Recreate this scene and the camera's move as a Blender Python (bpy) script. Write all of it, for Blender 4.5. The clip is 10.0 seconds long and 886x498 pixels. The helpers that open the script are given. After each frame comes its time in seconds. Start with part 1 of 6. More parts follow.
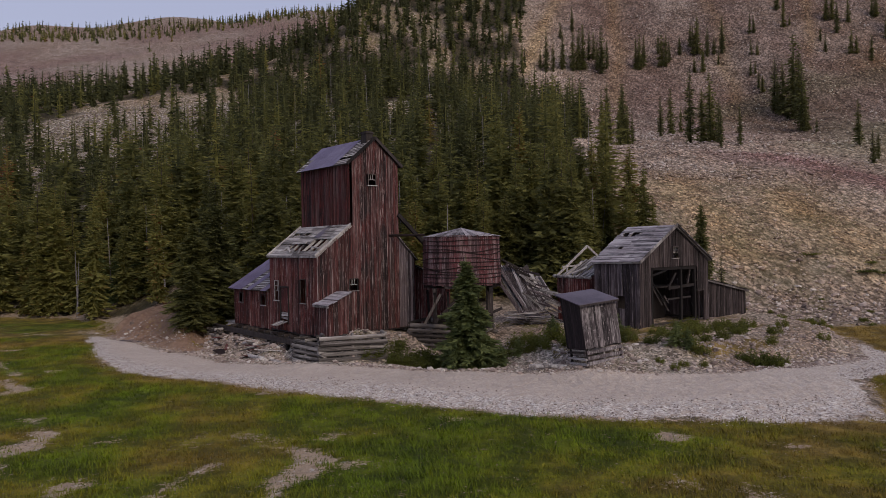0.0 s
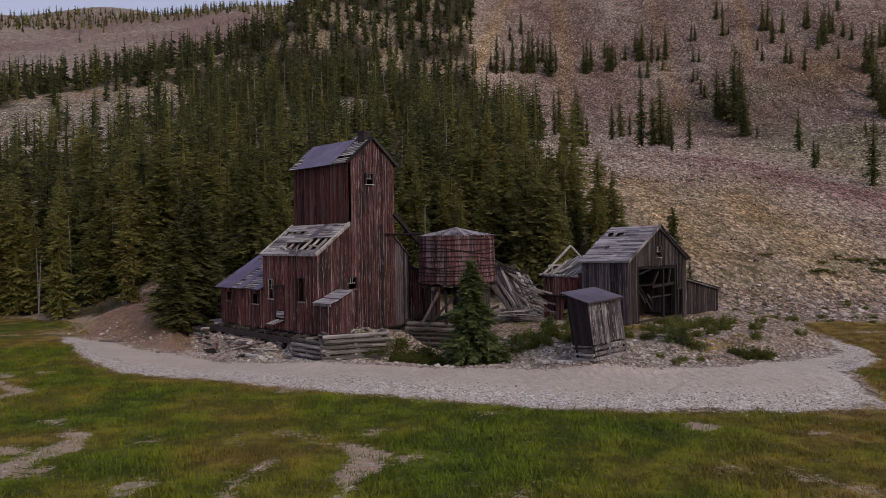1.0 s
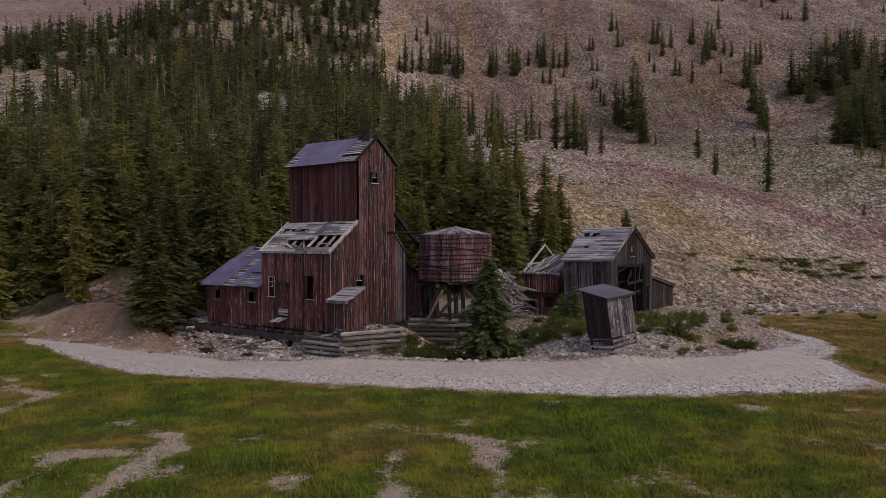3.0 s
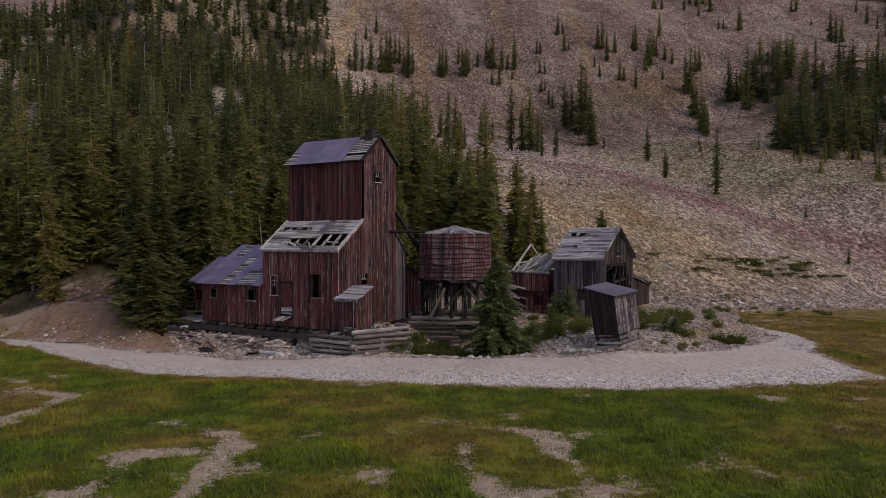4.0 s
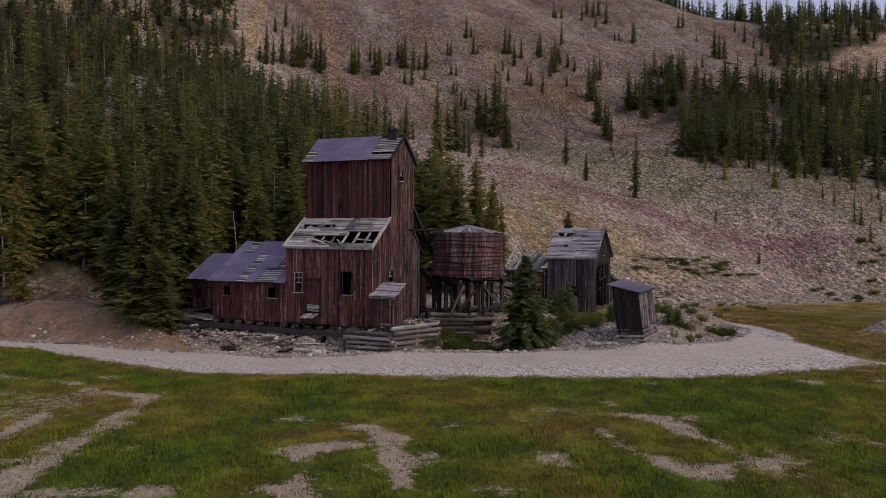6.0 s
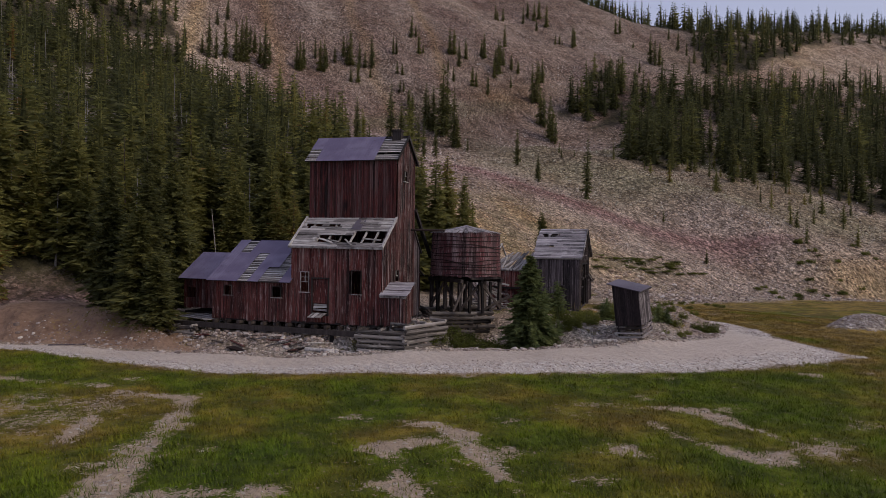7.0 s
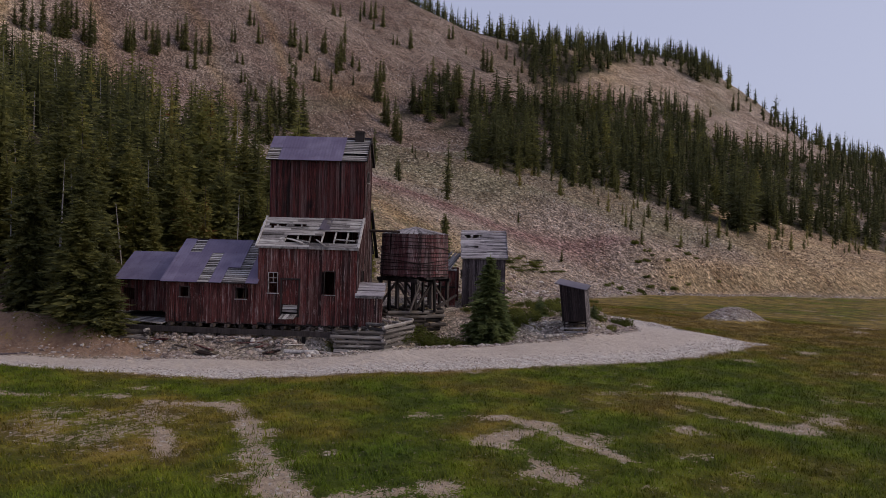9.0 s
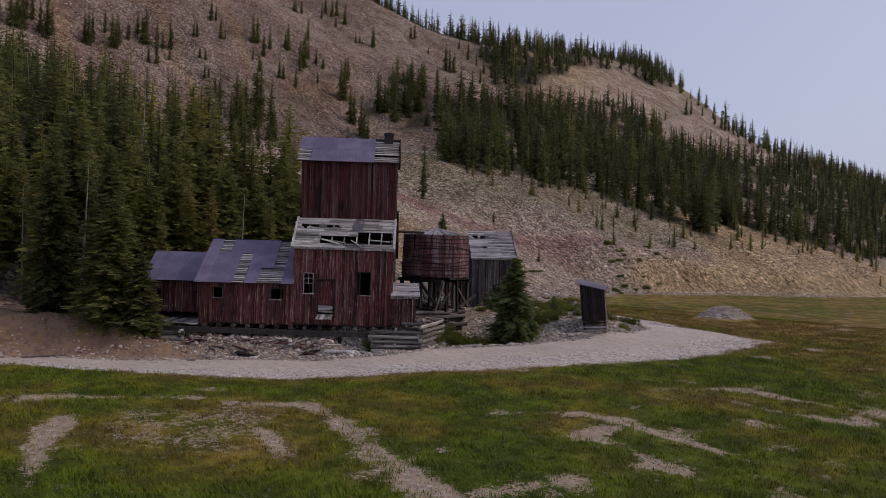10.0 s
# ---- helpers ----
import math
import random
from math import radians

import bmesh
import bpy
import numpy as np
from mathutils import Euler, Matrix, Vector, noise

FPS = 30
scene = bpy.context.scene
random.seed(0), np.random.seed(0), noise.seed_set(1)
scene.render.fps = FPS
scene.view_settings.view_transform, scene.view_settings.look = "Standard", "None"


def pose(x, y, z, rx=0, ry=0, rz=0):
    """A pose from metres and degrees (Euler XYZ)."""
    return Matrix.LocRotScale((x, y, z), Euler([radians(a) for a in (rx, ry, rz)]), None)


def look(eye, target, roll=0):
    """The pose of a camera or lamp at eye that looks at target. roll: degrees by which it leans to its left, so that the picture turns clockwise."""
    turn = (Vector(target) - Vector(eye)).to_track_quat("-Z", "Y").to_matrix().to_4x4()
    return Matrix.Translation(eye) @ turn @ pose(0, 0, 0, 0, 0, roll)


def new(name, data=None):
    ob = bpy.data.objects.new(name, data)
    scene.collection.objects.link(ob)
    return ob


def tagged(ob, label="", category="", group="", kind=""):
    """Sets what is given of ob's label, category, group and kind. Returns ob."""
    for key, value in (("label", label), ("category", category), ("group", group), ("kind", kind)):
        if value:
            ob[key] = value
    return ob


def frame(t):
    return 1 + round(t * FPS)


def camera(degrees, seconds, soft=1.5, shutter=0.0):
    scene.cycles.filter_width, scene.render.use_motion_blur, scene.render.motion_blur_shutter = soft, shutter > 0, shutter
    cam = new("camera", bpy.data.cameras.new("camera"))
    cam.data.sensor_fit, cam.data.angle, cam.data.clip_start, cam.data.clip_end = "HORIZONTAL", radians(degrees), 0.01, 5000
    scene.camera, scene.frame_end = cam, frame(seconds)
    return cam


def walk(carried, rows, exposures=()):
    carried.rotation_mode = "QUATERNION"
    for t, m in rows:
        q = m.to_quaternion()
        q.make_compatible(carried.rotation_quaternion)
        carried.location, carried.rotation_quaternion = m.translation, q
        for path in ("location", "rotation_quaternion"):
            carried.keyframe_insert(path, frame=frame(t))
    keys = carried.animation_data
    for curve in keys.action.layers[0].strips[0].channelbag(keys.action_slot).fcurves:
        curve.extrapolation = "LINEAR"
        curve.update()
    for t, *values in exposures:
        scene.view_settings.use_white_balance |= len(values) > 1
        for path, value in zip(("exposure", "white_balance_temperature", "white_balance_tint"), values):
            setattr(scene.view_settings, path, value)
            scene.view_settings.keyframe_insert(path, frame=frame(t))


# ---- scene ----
cam = camera(62.7, 10.0, 0.8)
METRES, EYE, TILT, LEAN, TURN = 50.0, 7.35, 0.0, 0.0, 0.0
ROWS = [
    (0.0, 0.0, 0.0, 0.0, -0.0, -0.27, 1.03),
    (0.5, -0.0385, -0.0057, 0.0002, -2.23, -0.33, 0.91),
    (1.0, -0.0814, -0.0107, 0.0007, -4.87, -0.39, 0.79),
    (1.5, -0.1217, -0.0138, 0.0009, -7.23, -0.44, 0.78),
    (2.0, -0.1661, -0.0157, 0.0017, -9.66, -0.51, 0.66),
    (2.5, -0.2083, -0.015, 0.0026, -11.86, -0.58, 0.5),
    (4.0, -0.3492, 0.0015, 0.0031, -19.32, -0.71, 0.07),
    (4.5, -0.3952, 0.0112, 0.0028, -21.79, -0.75, -0.07),
    (5.0, -0.4457, 0.0247, 0.0026, -23.86, -0.78, -0.22),
    (6.5, -0.5924, 0.0747, 0.0028, -31.28, -0.83, -0.65),
    (7.0, -0.6422, 0.0969, 0.0037, -34.16, -0.86, -0.83),
    (7.5, -0.6881, 0.1203, 0.0049, -38.05, -0.87, -1.0),
    (8.0, -0.7374, 0.1494, 0.0056, -42.3, -0.86, -1.23),
    (8.5, -0.7817, 0.1797, 0.0063, -45.78, -0.87, -1.34),
    (9.0, -0.8285, 0.2156, 0.007, -49.01, -0.86, -1.51),
    (9.5, -0.8709, 0.2519, 0.0071, -51.3, -0.86, -1.64),
    (10.0, -0.9161, 0.2954, 0.0071, -53.07, -0.84, -1.74),
]
walk(cam, [(t, pose(0, 0, EYE, TILT, LEAN, TURN) @ pose(METRES * x, METRES * y, METRES * z, 90 + pitch, roll, yaw)) for t, x, y, z, yaw, pitch, roll in ROWS])


# ---- world, sun ----
world = bpy.data.worlds.new("overcast_sky")
scene.world = world
world.use_nodes = True
wn = world.node_tree.nodes
wn.clear()
sky = wn.new("ShaderNodeTexSky")
sky.sky_type, sky.sun_disc = "NISHITA", False
sky.sun_elevation, sky.sun_rotation, sky.air_density, sky.dust_density = radians(42), radians(135), 1.0, 2.5
cloud = wn.new("ShaderNodeHueSaturation")
cloud.inputs["Saturation"].default_value = 0.42
tint = wn.new("ShaderNodeMixRGB")
tint.blend_type, tint.inputs[0].default_value = "MIX", 0.62
tint.inputs[2].default_value = (4.6, 4.9, 7.3, 1)
back = wn.new("ShaderNodeBackground")
back.inputs["Strength"].default_value = 0.10
wout = wn.new("ShaderNodeOutputWorld")
wl = world.node_tree.links
wl.new(sky.outputs[0], cloud.inputs["Color"])
wl.new(cloud.outputs[0], tint.inputs[1])
wl.new(tint.outputs[0], back.inputs["Color"])
wl.new(back.outputs[0], wout.inputs["Surface"])
sun = new("sun", bpy.data.lights.new("sun", "SUN"))
sun.data.energy, sun.data.angle, sun.data.color = 1.4, radians(28), (1.0, 0.83, 0.64)
sun.matrix_world = look((60, -60, 80), (0, 40, 0))


# ---- materials ----
class Nodes:
    """A short way to write node materials."""

    def __init__(self, name, rough=0.9, metal=0.0, spec=0.3):
        self.mat = bpy.data.materials.new(name)
        self.mat.use_nodes = True
        self.t = self.mat.node_tree
        self.b = self.t.nodes["Principled BSDF"]
        self.b.inputs["Roughness"].default_value = rough
        self.b.inputs["Metallic"].default_value = metal
        self.b.inputs["Specular IOR Level"].default_value = spec

    def node(self, kind):
        return self.t.nodes.new(kind)

    def put(self, socket, value):
        if hasattr(value, "links"):
            self.t.links.new(value, socket)
        else:
            socket.default_value = (*value, 1) if isinstance(value, tuple) and len(value) == 3 else value

    def world_pos(self, scale=(1, 1, 1), turn=0):
        g = self.node("ShaderNodeNewGeometry")
        m = self.node("ShaderNodeMapping")
        m.vector_type = "TEXTURE" if turn else "POINT"
        if turn:
            scale = tuple(1 / k for k in scale)
            m.inputs["Rotation"].default_value = (0, 0, radians(turn))
        self.put(m.inputs["Vector"], g.outputs["Position"])
        m.inputs["Scale"].default_value = scale
        return m.outputs[0]

    def noise(self, vec, scale, detail=3.0, rough=0.55):
        n = self.node("ShaderNodeTexNoise")
        self.put(n.inputs["Vector"], vec)
        n.inputs["Scale"].default_value, n.inputs["Detail"].default_value, n.inputs["Roughness"].default_value = scale, detail, rough
        return n.outputs["Fac"]

    def voronoi(self, vec, scale, out="Distance"):
        n = self.node("ShaderNodeTexVoronoi")
        self.put(n.inputs["Vector"], vec)
        n.inputs["Scale"].default_value = scale
        return n.outputs[out]

    def ramp(self, fac, stops):
        n = self.node("ShaderNodeValToRGB")
        self.put(n.inputs[0], fac)
        e = n.color_ramp.elements
        while len(e) < len(stops):
            e.new(0.5)
        for k, (p, c) in zip(e, stops):
            k.position, k.color = p, (c if len(c) == 4 else (*c, 1))
        return n.outputs[0]

    def mix(self, fac, a, b, blend="MIX"):
        n = self.node("ShaderNodeMixRGB")
        n.blend_type = blend
        self.put(n.inputs[0], fac), self.put(n.inputs[1], a), self.put(n.inputs[2], b)
        return n.outputs[0]

    def math(self, op, a, b=0.0, clamp=False):
        n = self.node("ShaderNodeMath")
        n.operation, n.use_clamp = op, clamp
        self.put(n.inputs[0], a), self.put(n.inputs[1], b)
        return n.outputs[0]

    def span(self, v, a, b):
        n = self.node("ShaderNodeMapRange")
        n.interpolation_type = "SMOOTHSTEP"
        self.put(n.inputs[0], v)
        n.inputs[1].default_value, n.inputs[2].default_value = a, b
        return n.outputs[0]

    def attr(self, name):
        n = self.node("ShaderNodeAttribute")
        n.attribute_name = name
        return n.outputs["Fac"]

    def random(self):
        return self.node("ShaderNodeObjectInfo").outputs["Random"]

    def island(self):
        return self.node("ShaderNodeNewGeometry").outputs["Random Per Island"]

    def bump(self, h, strength, distance):
        n = self.node("ShaderNodeBump")
        self.put(n.inputs["Height"], h)
        n.inputs["Strength"].default_value, n.inputs["Distance"].default_value = strength, distance
        self.t.links.new(n.outputs[0], self.b.inputs["Normal"])

    def done(self, colour, rough=None):
        self.put(self.b.inputs["Base Color"], colour)
        if rough is not None:
            self.put(self.b.inputs["Roughness"], rough)
        return self.mat


def wood(name, dark, mid, light, bleach=0.35, paint=None, per="object", lines=0.5, own=False, vary=0.42):
    """Weathered timber: dark and pale streaks along z (own: along each piece), bleached pieces, lost paint."""
    n = Nodes(name, 0.88)
    r = n.random() if per == "object" else n.island()
    r2 = n.math("FRACT", n.math("MULTIPLY", r, 17.3))
    r3 = n.math("FRACT", n.math("MULTIPLY", r, 43.7))
    if own:
        tc = n.node("ShaderNodeTexCoord")
        shift = n.node("ShaderNodeVectorMath")
        shift.operation = "ADD"
        n.put(shift.inputs[0], tc.outputs["Object"])
        n.put(shift.inputs[1], n.math("MULTIPLY", r, 40.0))
        scaled = []
        for k in ((2.2, 2.2, 1.1), (6.0, 6.0, 2.6)):
            m = n.node("ShaderNodeMapping")
            n.put(m.inputs["Vector"], shift.outputs[0])
            m.inputs["Scale"].default_value = k
            scaled.append(m.outputs[0])
    else:
        scaled = [n.world_pos((11.9, 11.9, 0.37)), n.world_pos((33, 33, 1.05))]
    streak = n.noise(scaled[0], 1.0, 5, 0.7)
    fine = n.noise(scaled[1], 1.0, 3, 0.6)
    patch = n.noise(n.world_pos((1, 1, 0.5)), 0.8, 4, 0.6)
    tone = n.math("ADD", n.math("MULTIPLY", streak, 0.8), n.math("MULTIPLY", n.math("SUBTRACT", r, 0.5), vary))
    col = n.ramp(tone, [(0.24, dark), (0.46, mid), (0.80, light)])
    if paint:
        keep = n.span(n.math("ADD", patch, n.math("MULTIPLY", r2, 0.34)), 0.46, 0.72)
        keep = n.math("MULTIPLY", keep, n.span(fine, 0.34, 0.56))
        col = n.mix(keep, col, n.mix(n.span(streak, 0.35, 0.6), n.mix(0.65, paint, (0.006, 0.003, 0.003, 1)), paint))
    pale = n.math("MULTIPLY", n.span(n.math("ADD", n.math("MULTIPLY", r2, 0.35), n.math("MULTIPLY", patch, 0.9)), 0.62, 0.92), bleach)
    col = n.mix(n.math("MULTIPLY", pale, n.span(fine, 0.35, 0.6)), col, light)
    col = n.mix(n.math("MULTIPLY", n.span(fine, 0.60, 0.70), lines), col, light)
    col = n.mix(n.math("MULTIPLY", n.span(fine, 0.42, 0.30), 0.75), col, n.mix(0.85, col, (0.004, 0.003, 0.003, 1)))
    worn = n.math("MULTIPLY", n.attr("batten"), n.span(n.math("ADD", n.math("MULTIPLY", r3, 0.6), n.noise(n.world_pos((1.5, 1.5, 0.5)), 1.0, 3)), 0.80, 1.05))
    worn = n.math("MULTIPLY", worn, n.span(n.noise(n.world_pos((14, 14, 1.1)), 1.0, 4, 0.7), 0.42, 0.62))
    col = n.mix(n.math("MULTIPLY", worn, min(1.0, lines * 1.25)), col, n.mix(0.25, light, col))
    n.bump(n.math("ADD", streak, fine), 0.6, 0.02)
    return n.done(col)


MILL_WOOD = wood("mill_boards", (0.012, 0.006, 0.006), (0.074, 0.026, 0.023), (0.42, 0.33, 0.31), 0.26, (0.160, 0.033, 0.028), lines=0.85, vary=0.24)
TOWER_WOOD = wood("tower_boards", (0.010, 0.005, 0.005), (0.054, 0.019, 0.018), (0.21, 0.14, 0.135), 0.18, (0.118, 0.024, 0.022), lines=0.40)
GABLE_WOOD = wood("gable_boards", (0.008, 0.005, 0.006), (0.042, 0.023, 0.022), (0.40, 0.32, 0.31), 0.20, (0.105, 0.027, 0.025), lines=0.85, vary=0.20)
PALE_GABLE = wood("bleached_boards", (0.04, 0.03, 0.034), (0.155, 0.118, 0.125), (0.46, 0.40, 0.41), 0.5, lines=0.6, vary=0.3)
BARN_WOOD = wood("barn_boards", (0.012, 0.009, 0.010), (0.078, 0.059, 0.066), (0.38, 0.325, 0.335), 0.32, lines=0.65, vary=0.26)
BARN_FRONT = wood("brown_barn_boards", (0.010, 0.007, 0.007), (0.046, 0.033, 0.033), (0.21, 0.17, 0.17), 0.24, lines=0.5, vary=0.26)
GREY_WOOD = wood("grey_timber", (0.07, 0.06, 0.06), (0.32, 0.29, 0.28), (0.68, 0.65, 0.63), 0.6, own=True, vary=0.30)
ROOF_WOOD = wood("roof_boards", (0.04, 0.036, 0.042), (0.25, 0.222, 0.240), (0.60, 0.57, 0.585), 0.5, own=True, vary=0.30)
TANK_WOOD = wood("tank_staves", (0.020, 0.010, 0.011), (0.090, 0.050, 0.055), (0.46, 0.37, 0.37), 0.62, (0.140, 0.036, 0.040), lines=0.8, vary=0.30)
PRIVY_WOOD = wood("privy_boards", (0.010, 0.008, 0.009), (0.062, 0.048, 0.052), (0.50, 0.45, 0.455), 0.50, lines=1.0, vary=0.26)
# less bleached boards, with the shade of the privy's left side in their colour
PRIVY_SHADED = wood("shaded_privy_boards", (0.007, 0.005, 0.006), (0.026, 0.017, 0.018), (0.10, 0.075, 0.078), 0.16, lines=0.4, vary=0.22)
DARK_WOOD = wood("dark_timber", (0.008, 0.006, 0.006), (0.024, 0.018, 0.017), (0.085, 0.07, 0.068), 0.2, lines=0.3)
POST_WOOD = wood("trestle_timber", (0.014, 0.010, 0.010), (0.055, 0.042, 0.038), (0.20, 0.17, 0.155), 0.3)
CRIB_DARK = wood("dark_crib_logs", (0.02, 0.016, 0.014), (0.085, 0.07, 0.062), (0.28, 0.25, 0.23), 0.45, own=True)
LOG_WOOD = wood("crib_logs", (0.04, 0.034, 0.032), (0.21, 0.185, 0.17), (0.56, 0.52, 0.49), 0.6, own=True)


def roofing(name, base, alt):
    n = Nodes(name, 0.55, 0.25, 0.4)
    p = n.world_pos()
    big, small = n.noise(p, 0.8, 4), n.noise(p, 9, 3)
    col = n.mix(n.span(n.math("ADD", big, n.math("MULTIPLY", n.random(), 0.25)), 0.45, 0.85), base, alt)
    col = n.mix(n.span(small, 0.60, 0.78), col, (0.10, 0.06, 0.05, 1))
    n.bump(small, 0.25, 0.02)
    return n.done(col, n.math("ADD", n.math("MULTIPLY", small, 0.3), 0.42))


METAL_ROOF = roofing("metal_roofing", (0.125, 0.098, 0.165, 1), (0.185, 0.155, 0.23, 1))
TAR_ROOF = roofing("tar_paper_roofing", (0.075, 0.062, 0.085, 1), (0.13, 0.11, 0.14, 1))


def plain(name, c, rough=0.8, metal=0.0, spread=0.35):
    n = Nodes(name, rough, metal)
    v = n.noise(n.world_pos(), 6, 4)
    n.bump(v, 0.3, 0.02)
    lo, hi = tuple(k * (1 - spread) for k in c[:3]), tuple(min(1, k * (1 + spread)) for k in c[:3])
    return n.done(n.ramp(v, [(0.3, lo), (0.7, hi)]))


IRON = plain("rusty_iron", (0.022, 0.013, 0.012), 0.8, 0.3)


def foliage(name, dark, light, rust=None):
    n = Nodes(name, 0.75, 0.0, 0.2)
    tone = n.math("ADD", n.math("MULTIPLY", n.attr("tone"), 0.75), n.math("MULTIPLY", n.island(), 0.25))
    col = n.ramp(tone, [(0.02, tuple(0.5 * c for c in dark)), (0.20, dark), (0.75, light), (0.97, rust or light)])
    col = n.mix(n.span(n.noise(n.world_pos(), 1.3, 2), 0.45, 0.75), col, n.mix(0.5, col, (0.11, 0.115, 0.03, 1)))
    glow, both = n.node("ShaderNodeBsdfTranslucent"), n.node("ShaderNodeMixShader")
    n.put(glow.inputs["Color"], col)
    both.inputs[0].default_value = 0.5
    n.t.links.new(n.b.outputs[0], both.inputs[1])
    n.t.links.new(glow.outputs[0], both.inputs[2])
    n.t.links.new(both.outputs[0], n.t.nodes["Material Output"].inputs["Surface"])
    return n.done(col)


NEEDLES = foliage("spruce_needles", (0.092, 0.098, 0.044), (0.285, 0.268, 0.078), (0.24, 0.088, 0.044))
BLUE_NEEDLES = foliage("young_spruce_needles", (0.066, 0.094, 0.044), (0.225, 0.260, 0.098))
LEAVES = foliage("shrub_leaves", (0.050, 0.068, 0.014), (0.17, 0.175, 0.036))
BARK = plain("bark", (0.075, 0.058, 0.048), 0.9)
SNAG = plain("dead_grey_wood", (0.24, 0.22, 0.21), 0.9)


def grass_material():
    n = Nodes("meadow_grass", 0.7, 0.0, 0.2)
    tone = n.attr("tone")
    col = n.ramp(tone, [(0.0, (0.070, 0.118, 0.007)), (0.30, (0.112, 0.154, 0.006)), (0.58, (0.178, 0.158, 0.016)), (0.78, (0.185, 0.124, 0.026)), (1.0, (0.225, 0.145, 0.046))])
    lush = n.noise(n.world_pos(), 0.55, 4, 0.65)
    col = n.mix(n.span(lush, 0.40, 0.66), n.mix(1.0, col, (0.72, 0.72, 0.62, 1), "MULTIPLY"), n.mix(1.0, col, (1.22, 1.22, 0.95, 1), "MULTIPLY"))
    col = n.mix(n.math("MULTIPLY", n.island(), 0.12), col, (0.17, 0.155, 0.020, 1))
    return n.done(col)


GRASS = grass_material()


def stone_material():
    n = Nodes("broken_stone", 0.9)
    r = n.island()
    col = n.ramp(r, [(0.0, (0.15, 0.112, 0.098)), (0.4, (0.32, 0.255, 0.225)), (0.75, (0.43, 0.365, 0.33)), (0.97, (0.60, 0.555, 0.52))])
    v = n.noise(n.world_pos(), 14, 3)
    n.bump(v, 0.4, 0.02)
    return n.done(n.mix(0.5, col, n.ramp(v, [(0.3, (0.6, 0.57, 0.55)), (0.7, (1, 1, 1))]), "MULTIPLY"))


STONE = stone_material()


def scree_stone_material():
    n = Nodes("scree_stone", 0.92)
    col = n.ramp(n.island(), [(0.0, (0.13, 0.098, 0.084)), (0.45, (0.32, 0.25, 0.215)), (0.8, (0.46, 0.385, 0.34)), (0.98, (0.62, 0.56, 0.52))])
    col = n.mix(n.math("MULTIPLY", n.attr("moss"), 0.6), col, n.mix(1.0, col, (0.92, 0.98, 0.72, 1), "MULTIPLY"))
    col = n.mix(n.math("MULTIPLY", n.attr("ochre"), 0.7), col, n.mix(1.0, col, (1.12, 0.90, 0.48, 1), "MULTIPLY"))
    col = n.mix(n.math("MULTIPLY", n.attr("red"), 0.8), col, n.mix(1.0, col, (0.95, 0.66, 0.67, 1), "MULTIPLY"))
    return n.done(col)


SCREE_STONE = scree_stone_material()


